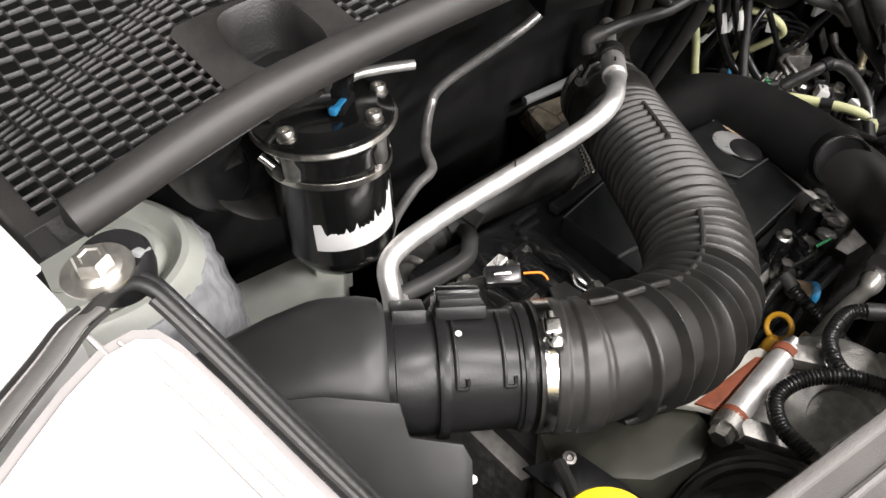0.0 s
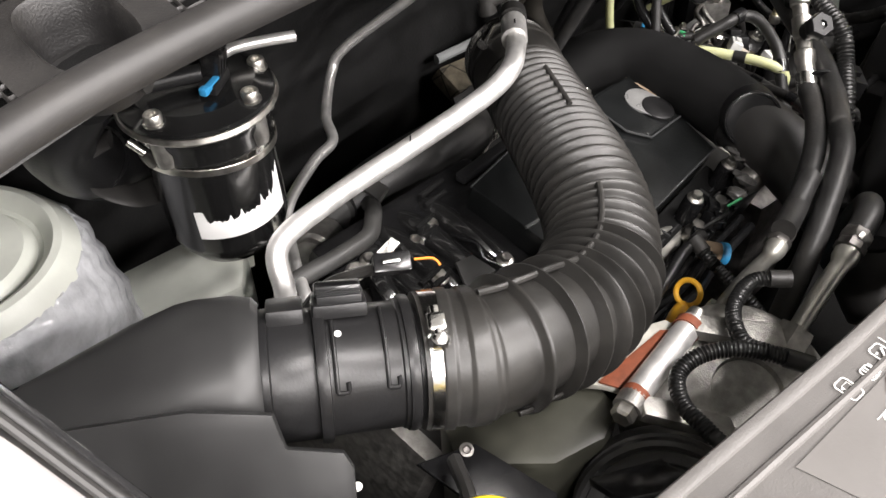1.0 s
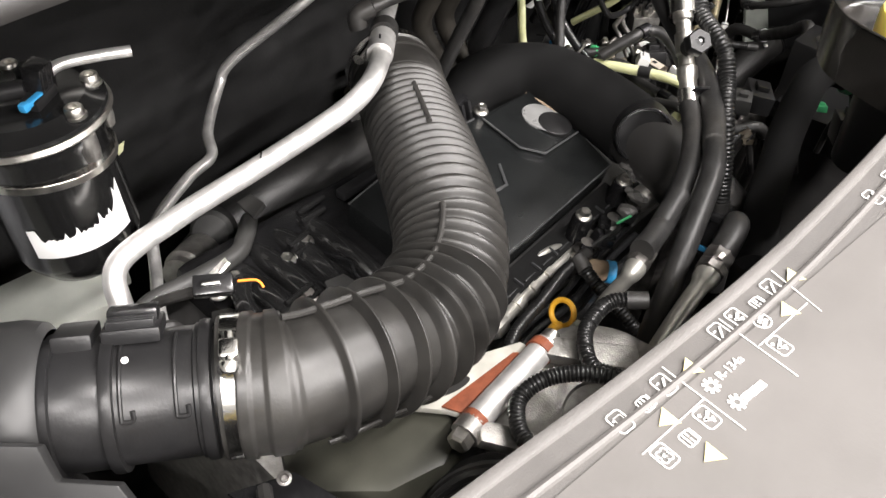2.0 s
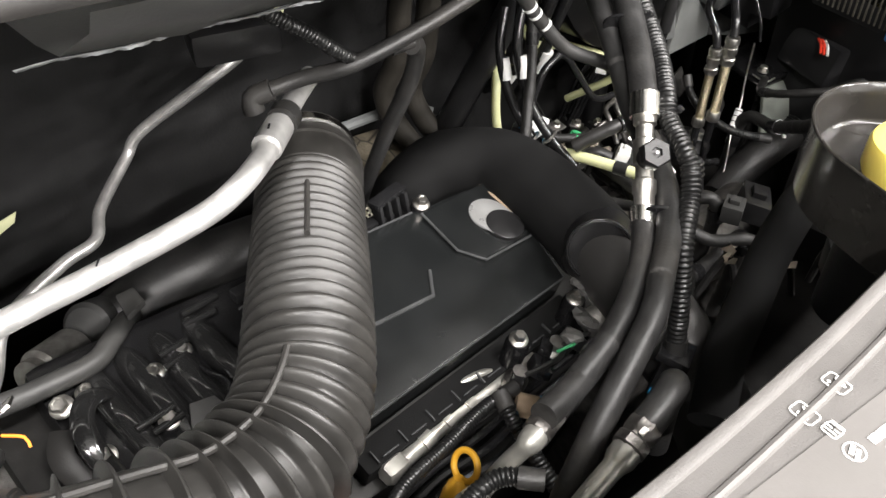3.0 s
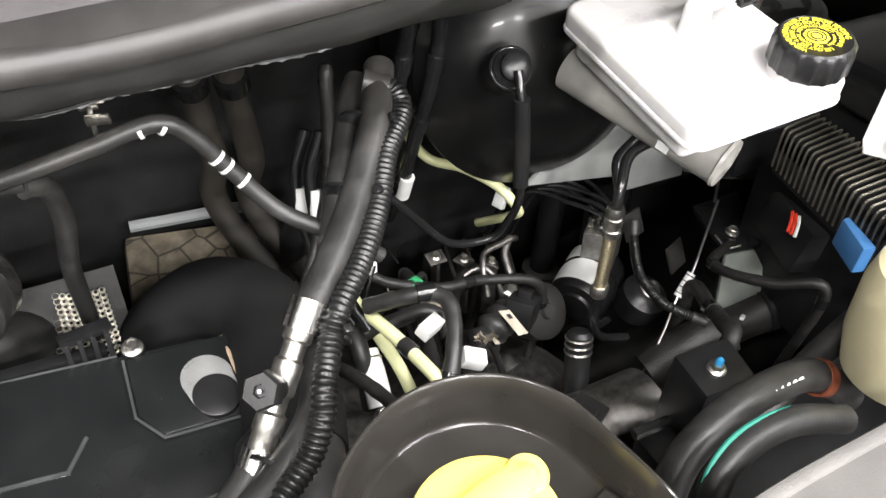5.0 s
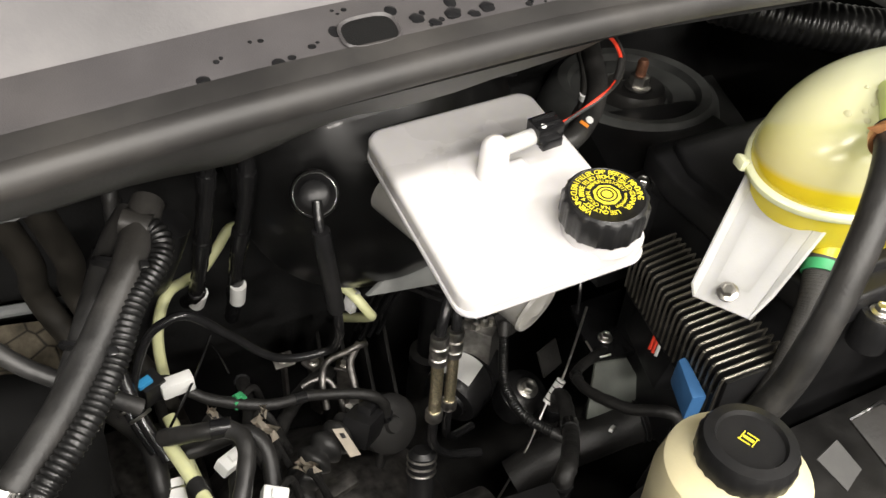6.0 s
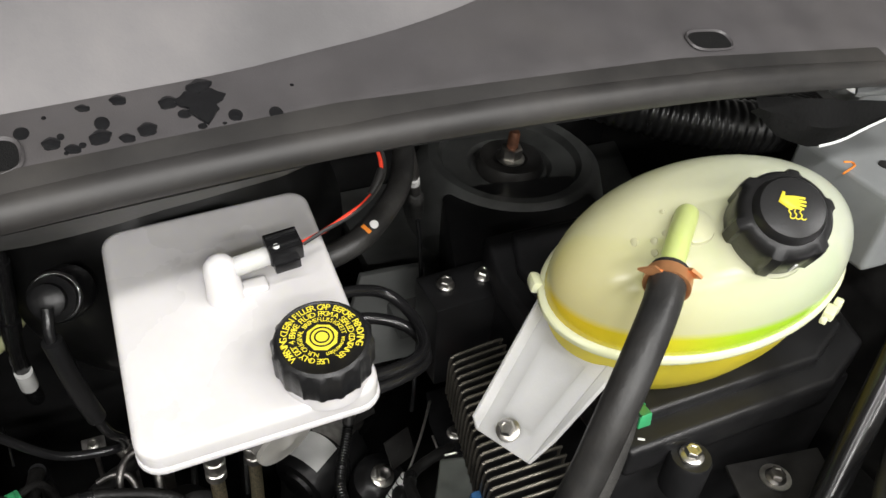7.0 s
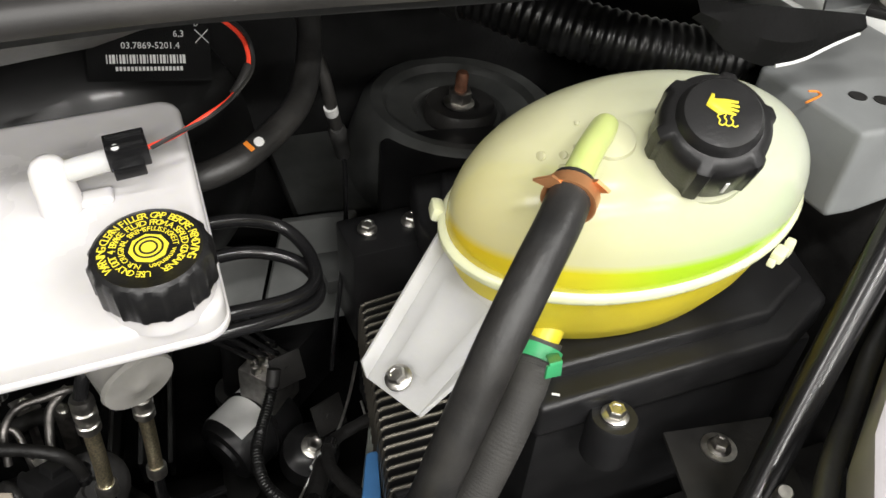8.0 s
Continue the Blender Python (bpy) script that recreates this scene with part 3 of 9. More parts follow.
# fenders
bm = prism([(-0.791, 0.62), (-0.79, 0.076), (-0.805, 0.0655), (-0.822, 0.0555), (-0.85, 0.036), (-0.9, 0.0), (-0.93, -0.1), (-0.95, -0.3), (-1.1, -0.3), (-1.1, 0.62)],
           0.11, pose(0, 0, 1.295), 0.003, 2)
lfend = thing("fender", (-0.95, 0.2, 1.295), "white painted front fender beside the headlight", "fender")
part("outer_panel", bm, PAINT_WHITE, lfend)
part("edge_flange", sweep([(-0.7905, 0.6, 1.4035), (-0.7895, 0.3, 1.4035), (-0.7895, 0.1, 1.4035)], 0.0022, 8), PAINT_WHITE, lfend)
fend = thing("fender", (1.08, 0.2, 0.81), "white painted front fender beyond the coolant tank", "fender")
part("outer_panel", rbox((0.156, 1.0, 0.5), pose(1.082, 0.2, 1.06), 0.02, 4), PAINT_WHITE, fend)
part("inner_flange", rbox((0.012, 0.94, 0.02), pose(1.0, 0.2, 1.285), 0.003, 2), PAINT_WHITE, fend)


# ---------- things, near the left headlight ----------
light = thing("headlight", (-0.8, 0.0, 1.3), "cloudy white headlight lens with a black rubber gasket", "headlight")
GASKET = [(-0.789, 0.0605, 1.4062), (-0.7815, 0.066, 1.4045), (-0.7745, 0.0705, 1.403), (-0.768, 0.0718, 1.4), (-0.7635, 0.069, 1.3945), (-0.7605, 0.062, 1.3862), (-0.755, 0.046, 1.369),
          (-0.746, 0.021, 1.339), (-0.736, -0.006, 1.307), (-0.724, -0.038, 1.267), (-0.708, -0.08, 1.21), (-0.69, -0.13, 1.14)]
RIM = [(-0.84, 0.018, 1.4095), (-0.825, 0.029, 1.408), (-0.808, 0.041, 1.406), (-0.791, 0.0525, 1.4015), (-0.779, 0.0575, 1.3965), (-0.7715, 0.0575, 1.391), (-0.767, 0.0535, 1.3835), (-0.761, 0.0405, 1.366),
       (-0.752, 0.0165, 1.336), (-0.742, -0.0105, 1.304), (-0.73, -0.0425, 1.264), (-0.712, -0.087, 1.207), (-0.695, -0.135, 1.14), (-0.84, -0.16, 1.15), (-0.93, -0.12, 1.24), (-0.93, -0.05, 1.34), (-0.87, -0.005, 1.405)]
lens_c = sum((V(p) for p in RIM), V()) / len(RIM)


def lens_shell(inset, lift, dome):
    """A domed cover inside the rim line, with a skirt running down."""
    b = bmesh.new()
    rings = []
    for f, d in ((0.0, -0.02), (0.0, 0.0), (0.04, dome * 0.5), (0.3, dome), (0.65, dome * 1.2)):
        ring = []
        for p in RIM:
            q = V(p)
            e = (lens_c - q).normalized()
            q = q + e * inset + (lens_c - q) * f
            ring.append(b.verts.new(q + V((-0.3, -0.5, 0.8)) * (lift + d)))
        rings.append(ring)
    for A, B in zip(rings, rings[1:]):
        for k in range(len(A)):
            q = (k + 1) % len(A)
            b.faces.new((A[k], A[q], B[q], B[k]))
    b.faces.new(rings[-1])
    return b


part("lens", lens_shell(0.004, 0.0, 0.002), LENS_OUT, light, "cloudy bright lens")
part("bevel", lens_shell(0.0, -0.003, 0.0008), LENS_BEVEL, light, "greyish inner edge of the lens")
part("gasket", sweep(GASKET, 0.0034, 14, 0.004, squash=0.75), RUBBER, light, "black rubber gasket round the lens")
part("gasket_lip", sweep([V(p) + V((0.0032, 0.0024, 0.0012)) for p in GASKET[3:]], 0.0016, 8, 0.004), PLASTIC_GLOSS, light)
part("inner_lip", sweep([V(p) + V((-0.003, -0.003, 0.0005)) for p in GASKET[4:]], 0.0018, 8, 0.004), PIPE_GREY, light, "grey inner lip of the gasket")
STRIP = [(-0.7855, 0.063, 1.4058), (-0.794, 0.0585, 1.4075), (-0.806, 0.0495, 1.4085), (-0.825, 0.036, 1.4105), (-0.845, 0.021, 1.412), (-0.87, 0.002, 1.411)]
part("outer_strip", sweep(STRIP, 0.0052, 16, 0.0012, lambda s, L, a: 1.0 + 0.02 * math.sin(s * 1900), squash=0.28, up=(0.1, 0.5, 1)), GASKET_PALE, light, "grey ribbed sealing strip")
part("strip_edge", sweep([V(p) + V((-0.003, 0.0045, 0.0003)) for p in STRIP], 0.0009, 8, 0.004), RUBBER, light)
part("strip_edge", sweep([V(p) + V((0.003, -0.0045, 0.0003)) for p in STRIP], 0.0008, 8, 0.004), PIPE_GREY, light)
edge_d = (V(RIM[12]) - V(RIM[6])).normalized()
inward = lens_c - V(RIM[9])
inward = (inward - edge_d * inward.dot(edge_d)).normalized()
# thin bars along the edge draw the streaks of glare on the lens
for off, lead, r in ((0.0085, 0.004, 0.0005), (0.0145, 0.014, 0.0008), (0.0205, 0.022, 0.0011)):
    run = [V(RIM[6]) - edge_d * lead] + [V(RIM[k]) for k in range(6, 13)]
    run = [p + inward * (off * (1.0 + 0.05 * math.sin(3.0 * i))) + V((-0.3, -0.5, 0.8)) * 0.0024 for i, p in enumerate(run)]
    part("glare_streak", sweep(run, r, 6, 0.006), LENS_BEVEL, light)

fb = V((-0.776, 0.0785, 1.4065))
fbolt = thing("fender_bolt", fb, "large zinc hexagon bolt with washer on the fender bracket", "bolt")
ax = V((-0.1, -0.1, 1))
part("washer", lathe([(0.0122, 0), (0.0124, 0.0006), (0.0122, 0.0013), (0.0085, 0.0016)], fb, ax, 40), STEEL, fbolt)
part("head", hexbolt(fb + V((0, 0, 0.001)), ax, 0.0066, 0.0085, 0.0062), STEEL, fbolt)
part("bracket", lathe([(0.012, -0.016), (0.0135, -0.01), (0.0135, -0.0035), (0.012, -0.0012), (0.006, -0.001)], fb + V((0.0075, 0.007, 0)), ax, 36), PLASTIC, fbolt)
part("clip_tab", rbox((0.007, 0.004, 0.005), pose(-0.7605, 0.0795, 1.4035, 10, 20, 30), 0.0008), GREY_BRACKET, fbolt)

tower = thing("strut_tower", (-0.70, 0.4, 1.0), "white painted strut tower with masking film wrapped round it", "strut tower")
TC = (-0.758, 0.455, 0)
part("dome", lathe([(0.135, 0.85), (0.122, 0.95), (0.116, 1.02), (0.112, 1.07), (0.108, 1.105), (0.103, 1.135), (0.096, 1.155), (0.086, 1.166), (0.08, 1.167), (0.074, 1.163), (0.07, 1.155), (0.066, 1.154), (0.062, 1.158), (0.058, 1.164), (0.03, 1.165), (0.0, 1.165)], TC, (0.05, -0.03, 1), 72), PAINT_GREEN, tower)
part("bead", sweep([V((-0.7 + 0.042 * math.cos(radians(a)), 0.42 + 0.042 * math.sin(radians(a)), 1.124 - 0.0021 * math.cos(radians(a)) + 0.0413)) for a in range(-150, 60, 15)], 0.0012, 6, 0.006), PAINT_GREEN, tower)
part("film_wrap", lathe([(0.121, 1.03), (0.1205, 1.045), (0.119, 1.056), (0.1175, 1.068), (0.116, 1.08), (0.114, 1.092), (0.1125, 1.104), (0.1105, 1.115), (0.1085, 1.124), (0.1065, 1.131), (0.104, 1.139), (0.1005, 1.147), (0.096, 1.153)], TC, (0.05, -0.03, 1), 160,
                        wave=lambda a, j: 1.012 + 0.014 * math.sin(5 * a + 0.8 * j) + 0.013 * math.sin(17 * a + 1.7 * j) + 0.009 * math.sin(41 * a - 1.3 * j) + 0.006 * math.sin(67 * a + 2.1 * j)), TAPE, tower, "crumpled grey masking film")
part("chassis_rail", slab([(-0.575, 0.445, 1.03), (-0.605, 0.36, 1.035), (-0.51, 0.34, 1.03), (-0.467, 0.388, 1.03), (-0.501, 0.432, 1.03)], 0.12, 0.006), PAINT_GREEN, tower, "white painted inner wing rail")
part("flange", slab([(-0.5, 0.40, 1.052), (-0.506, 0.385, 1.05), (-0.469, 0.372, 1.048), (-0.463, 0.388, 1.05)], 0.05, 0.002), PAINT_GREEN, tower)
part("inner_wing_sheet", slab([(-0.83, 0.18, 0.98), (-0.64, 0.24, 0.98), (-0.60, 0.36, 1.03), (-0.83, 0.45, 1.02)], 0.02, 0.004), PAINT_GREEN, tower)

# fuel filter canister
CX, CY = -0.517, 0.315
filt = thing("fuel_filter", (CX, CY, 1.11), "glossy black fuel filter canister with a torn white sticker", "fuel filter")
part("body", lathe([(0.0, 1.11), (0.026, 1.111), (0.037, 1.12), (0.0455, 1.133), (0.048, 1.142), (0.0482, 1.216), (0.0495, 1.22), (0.0495, 1.236), (0.052, 1.242), (0.053, 1.25)], (CX, CY, 0), seg=56), CANISTER, filt)
part("ring", lathe([(0.051, 1.25), (0.0575, 1.25), (0.0588, 1.252), (0.0575, 1.2555), (0.052, 1.2555)], (CX, CY, 0), seg=64), STEEL, filt, "bare steel flange ring")
part("lid", lathe([(0.05, 1.246), (0.052, 1.252), (0.0565, 1.256), (0.056, 1.259), (0.048, 1.262), (0.044, 1.266), (0.02, 1.267), (0.0, 1.267)], (CX, CY, 0), seg=56), CANISTER, filt)
for a in (-72, -161, -20, 70):
    p = V((CX + 0.0475 * math.cos(radians(a)), CY + 0.0475 * math.sin(radians(a)), 1.262))
    part("bolt", lathe([(0.0078, -0.001), (0.0078, 0.0006), (0.0066, 0.001), (0.0064, 0.0062), (0.0056, 0.0072), (0.0034, 0.0072), (0.003, 0.0045), (0.0, 0.0045)], p, seg=22), STEEL, filt)
    part("lug", lathe([(0.0068, -0.036), (0.0078, -0.03), (0.0078, -0.01)], p, seg=18), ALU_CAST, filt)
BD0, BN = V((CX, CY, 1.219)), V((0.05, 0.07, 1))
part("band_clamp", lathe([(0.0489, -0.003), (0.0502, -0.003), (0.0502, 0.003), (0.0489, 0.003)], BD0, BN, 180,
                         wave=lambda a, j: 1.0 + (0.008 if j in (1, 2) and int(a * 180 / (2 * math.pi)) % 2 else 0.0)), CHROME, filt, "slotted steel band clamp")
part("band_tail", lathe([(0.0507, -0.0036), (0.0516, -0.0036), (0.0516, 0.0016), (0.0507, 0.0016)], BD0 + V((0.0, 0.0006, -0.001)), BN + V((0.05, -0.05, 0)), 64), STEEL, filt)
cs = V((-0.566, 0.311, 1.228))
part("clamp_housing", rbox((0.012, 0.009, 0.01), basis(cs, (-1, -0.3, 0.1), (0.3, -0.6, -0.6)), 0.0025), STEEL_DARK, filt)
part("clamp_screw", lathe([(0.003, -0.02), (0.003, 0.005), (0.0048, 0.006), (0.0048, 0.0105), (0.0035, 0.0115), (0.0, 0.0115)], cs, (0.35, -0.55, -0.6), 14), STEEL, filt)
part("bracket_strap", sweep([(-0.57, 0.36, 1.225), (-0.585, 0.37, 1.216), (-0.59, 0.375, 1.2), (-0.585, 0.373, 1.182), (-0.565, 0.365, 1.164), (-0.54, 0.367, 1.156)], 0.012, 12, 0.005, squash=0.25), PIPE_GREY, filt, "pale painted strap behind the canister")
# torn sticker follows the round body
bm = bmesh.new()
lower, upper = [], []
random.seed(5)
for i in range(45):
    a = radians(-150 + 92 * i / 44)
    r = 0.0488
    u = i / 44
    top = 1.172 + (0.009 if i < 5 else 0.0) + 0.008 * max(0.0, u - 0.3) + (0.01 * random.random() if i % 5 == 0 and i > 12 else 0.0028 * random.random()) + (0.022 * (u - 0.84) / 0.16 if u > 0.84 else 0.0)
    lower.append(bm.verts.new((CX + r * math.cos(a), CY + r * math.sin(a), 1.156)))
    upper.append(bm.verts.new((CX + r * math.cos(a), CY + r * math.sin(a), top)))
for i in range(44):
    bm.faces.new((lower[i], lower[i + 1], upper[i + 1], upper[i]))
part("sticker", bm, STICKER, filt, "torn white paper sticker")
part("connector_base", rbox((0.026, 0.014, 0.008), pose(-0.511, 0.297, 1.27, 0, 0, 30), 0.002), PLASTIC, filt)
part("connector", rbox((0.017, 0.014, 0.02), pose(-0.505, 0.301, 1.282, 12, 0, 30), 0.0015), PLASTIC_GLOSS, filt, "black electrical connector")
for k in range(3):
    part("connector_rib", rbox((0.0014, 0.0152, 0.019), pose(-0.5102 + 0.0045 * k, 0.2985 + 0.0026 * k, 1.2825, 12, 0, 30), 0.0004), PLASTIC, filt)
part("connector_tail", sweep([(-0.515, 0.304, 1.276), (-0.532, 0.314, 1.276), (-0.552, 0.322, 1.277)], 0.0065, 12), PLASTIC, filt)
part("blue_clip", rbox((0.017, 0.005, 0.004), pose(-0.518, 0.29, 1.2735, 0, 0, 24), 0.001), BLUE, filt, "bright blue locking clip")
part("blue_clip_tip", rbox((0.006, 0.006, 0.006), pose(-0.526, 0.287, 1.2735, 0, 0, 24), 0.0015), BLUE, filt)
part("outlet_pipe", sweep([(-0.578, 0.326, 1.274), (-0.56, 0.325, 1.276), (-0.545, 0.324, 1.276)], 0.0042, 12), ALU, filt)
part("inlet_pipe", sweep([(-0.5, 0.308, 1.276), (-0.484, 0.31, 1.278), (-0.462, 0.3, 1.278), (-0.44, 0.29, 1.276)], 0.0042, 12), ALU, filt, "bright aluminium pipe")
part("neck", lathe([(0.013, 1.263), (0.012, 1.275), (0.009, 1.278)], (CX + 0.02, CY + 0.012, 0), seg=20), PLASTIC, filt)

# filter shroud behind the canister
shroud = thing("filter_shroud", (-0.57, 0.4, 1.18), "black plastic holder behind the filter canister", "holder")
part("body", sweep([(-0.585, 0.36, 1.27), (-0.6, 0.38, 1.23), (-0.57, 0.40, 1.18), (-0.5, 0.43, 1.16), (-0.44, 0.42, 1.18)], 0.028, 14), PLASTIC, shroud)
part("rib", torus((-0.575, 0.397, 1.19), (0.3, 0.2, -0.6), 0.0285, 0.0022, 28, 6), PLASTIC_GLOSS, shroud)
part("rib", torus((-0.53, 0.417, 1.167), (0.8, 0.35, -0.25), 0.0285, 0.0022, 28, 6), PLASTIC_GLOSS, shroud)

# ---------- air intake ----------
A0, A1 = V((-0.624, 0.126, 1.188)), V((-0.5457, 0.0643, 1.1797))
AX = (A1 - A0).normalized()
airbox = thing("air_filter_housing", (-0.68, 0.08, 1.1), "matt black plastic air filter housing with a tapered outlet", "air filter housing")
p0 = A0 - AX * 0.012
UPD = (V((0, 0, 1)) - AX * AX.z).normalized()
SID = AX.cross(UPD)
bm = bmesh.new()
rows = []
for s0, h, lowh, w, wb, n in ((0.008, 0.0445, 0.044, 0.0445, 0.0445, 2.0), (0.004, 0.0475, 0.046, 0.047, 0.049, 2.1), (-0.008, 0.0475, 0.046, 0.048, 0.052, 2.2), (-0.03, 0.0455, 0.046, 0.0475, 0.052, 2.3), (-0.04, 0.043, 0.045, 0.048, 0.05, 2.4),
                              (-0.065, 0.0365, 0.044, 0.05, 0.04, 2.4), (-0.09, 0.029, 0.04, 0.052, 0.026, 2.4), (-0.125, 0.017, 0.036, 0.056, 0.006, 2.4), (-0.16, 0.004, 0.034, 0.06, -0.016, 2.4)):
    ring = []
    for k in range(48):
        q = 2 * math.pi * k / 48
        ca, sa = math.cos(q), math.sin(q)
        x, y = (w if ca > 0 else wb) * math.copysign(abs(ca) ** (2 / n), ca), (h if sa > 0 else lowh) * math.copysign(abs(sa) ** (2 / n), sa)
        ring.append(bm.verts.new(p0 + AX * s0 + SID * x + UPD * y))
    rows.append(ring)
for A, B in zip(rows, rows[1:]):
    for k in range(48):
        bm.faces.new((A[k], A[(k + 1) % 48], B[(k + 1) % 48], B[k]))
bm.faces.new(rows[-1])
part("snout", bm, DUCT, airbox)
part("slanted_face", slab([p0 + AX * a + SID * b + UPD * c for a, b, c in ((-0.16, 0.041, 0.018), (-0.09, 0.038, 0.0265), (-0.03, 0.039, 0.0305), (0.0135, 0.0445, 0.0265), (0.016, 0.049, 0.016), (0.0185, 0.053, 0.006), (0.049, 0.058, 0.003), (0.054, 0.063, -0.006), (0.054, 0.13, -0.118), (-0.16, 0.13, -0.118))], 0.012, 0.0015), DUCT, airbox)
part("edge_dot", lathe([(0.003, 0), (0.0028, 0.001), (0.0, 0.0014)], p0 + AX * 0.0545 + SID * 0.071 + UPD * -0.016, SID + UPD * 0.6, 14), WHITE_TAG, airbox, "white paint dot")
part("lower_case", slab([(-0.632, 0.13, 1.12), (-0.649, 0.083, 1.12), (-0.628, 0.055, 1.12), (-0.651, 0.024, 1.12), (-0.69, -0.06, 1.1), (-0.79, -0.06, 1.1), (-0.79, 0.15, 1.12), (-0.742, 0.19, 1.12), (-0.648, 0.19, 1.12)], 0.14, 0.006), DUCT, airbox)

maf = thing("air_mass_meter", A0, "black plastic air mass meter tube between housing and hose", "air mass meter")
part("tube", lathe([(0.0385, -0.012), (0.0385, 0.0), (0.0395, 0.001), (0.0395, 0.028), (0.0388, 0.029), (0.0388, 0.075), (0.04, 0.076), (0.04, 0.082), (0.037, 0.084), (0.037, 0.115)], A0, AX, 56), PLASTIC, maf)
part("flange_ring", lathe([(0.039, 0.026), (0.0425, 0.0265), (0.043, 0.029), (0.0425, 0.033), (0.039, 0.0335)], A0, AX, 56), PLASTIC, maf)
part("rear_ring", lathe([(0.039, -0.006), (0.0415, -0.005), (0.0418, 0.0), (0.039, 0.001)], A0, AX, 56), PLASTIC, maf)
part("front_ring", lathe([(0.039, 0.078), (0.0415, 0.0785), (0.042, 0.081), (0.0415, 0.0845), (0.039, 0.0855)], A0, AX, 56), PLASTIC, maf)
TOPD = (V((0, 0, 1)) - AX * AX.z).normalized()
SIDE = AX.cross(TOPD)


def on_tube(s, deg, r):
    a = radians(deg)
    return A0 + AX * s + (TOPD * math.cos(a) + SIDE * math.sin(a)) * r


SGN = 1.0 if SIDE.y > 0 else -1.0
m = basis(on_tube(0.043, 28 * SGN, 0.0405), (on_tube(0.043, 28 * SGN, 1) - on_tube(0.043, 28 * SGN, 0)), AX)
mb = basis(on_tube(0.011, 30 * SGN, 0.0405), (on_tube(0.0, 30 * SGN, 1) - on_tube(0.0, 30 * SGN, 0)), AX)
part("lug_block", rbox((0.022, 0.03, 0.012), mb @ pose(0, 0, -0.001), 0.0025), PLASTIC, maf)
part("sensor_base", rbox((0.032, 0.03, 0.009), m @ pose(0, 0, 0.002), 0.002), PLASTIC, maf)
part("sensor_cap", rbox((0.028, 0.013, 0.01), m @ pose(0.0, 0.004, 0.009), 0.002), PLASTIC_GLOSS, maf)
for k in range(3):
    part("rib", rbox((0.026, 0.002, 0.006), m @ pose(0.0, -0.004 - 0.004 * k, 0.008), 0.0006), PLASTIC, maf)
for s, d in ((0.037, -22), (0.066, -22)):
    arc = [on_tube(s, SGN * (20 - k * 6.5), 0.0393) for k in range(13)]
    part("retaining_clip", sweep(arc, 0.0013, 8, 0.003), PLASTIC, maf)
    e = arc[-1]
    part("clip_foot", sweep([e, e + AX * 0.006, e + AX * 0.0062 + (arc[-2] - e).normalized() * 0.006], 0.0014, 8, 0.002), PLASTIC, maf)
part("white_dot", lathe([(0.0021, 0), (0.0021, 0.0008), (0.0, 0.001)], on_tube(0.04, SGN * -8, 0.0398), on_tube(0.042, SGN * -8, 1) - on_tube(0.042, SGN * -8, 0), 12), WHITE_TAG, maf, "white paint dot")
part("white_dot", lathe([(0.0026, 0), (0.0026, 0.001), (0.0, 0.0012)], on_tube(0.029, SGN * 33, 0.044), on_tube(0.03, SGN * 33, 1) - on_tube(0.03, SGN * 33, 0), 12), WHITE_TAG, maf)

clampR = 0.0425
hc = thing("hose_clamp", A1, "bright steel worm drive hose clamp on the intake hose", "hose clamp")
CC = A1 - AX * 0.004
part("band", band(CC, AX, clampR, 0.011, 0.001, 56), CHROME, hc)
mk = basis(CC + (TOPD * 0.97 - SIDE * 0.22 * SGN) * (clampR + 0.004), (TOPD * 0.97 - SIDE * 0.22 * SGN), AX)
part("screw_housing", rbox((0.012, 0.013, 0.0075), mk, 0.003, 3), CHROME, hc)
part("screw", lathe([(0.0, -0.0165), (0.0045, -0.016), (0.0064, -0.0135), (0.0066, -0.0105), (0.005, -0.009), (0.0035, -0.008), (0.0035, 0.01)], mk.translation, mk.to_3x3() @ V((0, 1, 0)), 18), CHROME, hc)

# corrugated intake hose
HOSE = [A1 - AX * 0.012, A1 + AX * 0.03, V((-0.478, 0.034, 1.167)), V((-0.437, 0.031, 1.152)), V((-0.392, 0.04, 1.145)), V((-0.352, 0.064, 1.147)),
        V((-0.322, 0.097, 1.152)), V((-0.285, 0.145, 1.15)), V((-0.244, 0.2, 1.146)), V((-0.205, 0.252, 1.142)), V((-0.185, 0.283, 1.142))]


RIBS = (0.0605, 0.084, 0.1055, 0.125, 0.1425, 0.1585, 0.173, 0.1865)


def hose_r(s, L, a):
    base = 0.042
    if s < 0.04:
        r = base + 0.0005
        if 0.013 < s < 0.02 or 0.027 < s < 0.036:
            r += 0.0016
        return r
    if s < 0.1925:
        rib = max(math.exp(-((s - q) / 0.002) ** 4) for q in RIBS)
        sag = 0.0026 * min(1.0, (s - 0.04) / 0.08)
        return base - 0.0016 - sag + (0.0064 + sag * 1.3) * rib
    if s < L - 0.062:
        k = (s - 0.1925) / 0.0108
        rib = (0.5 - 0.5 * math.cos(2 * math.pi * k)) ** 0.6
        return base - 0.0038 + 0.0062 * rib
    q = (s - L + 0.062) / 0.062
    return base + 0.0005 + 0.0028 * math.sin(math.pi * min(1.0, q * 1.15)) ** 0.8 + (0.0014 if 0.52 < q < 0.6 or 0.86 < q < 0.94 else 0.0)


hose = thing("intake_hose", HOSE[4], "large black corrugated rubber intake hose bending over the engine", "hose")
part("corrugated_tube", sweep(HOSE, 1.0, 56, 0.001, hose_r), CORRUGATED, hose, smooth=60)
hp = spline(HOSE, 0.004)
hf = frames_along(hp)


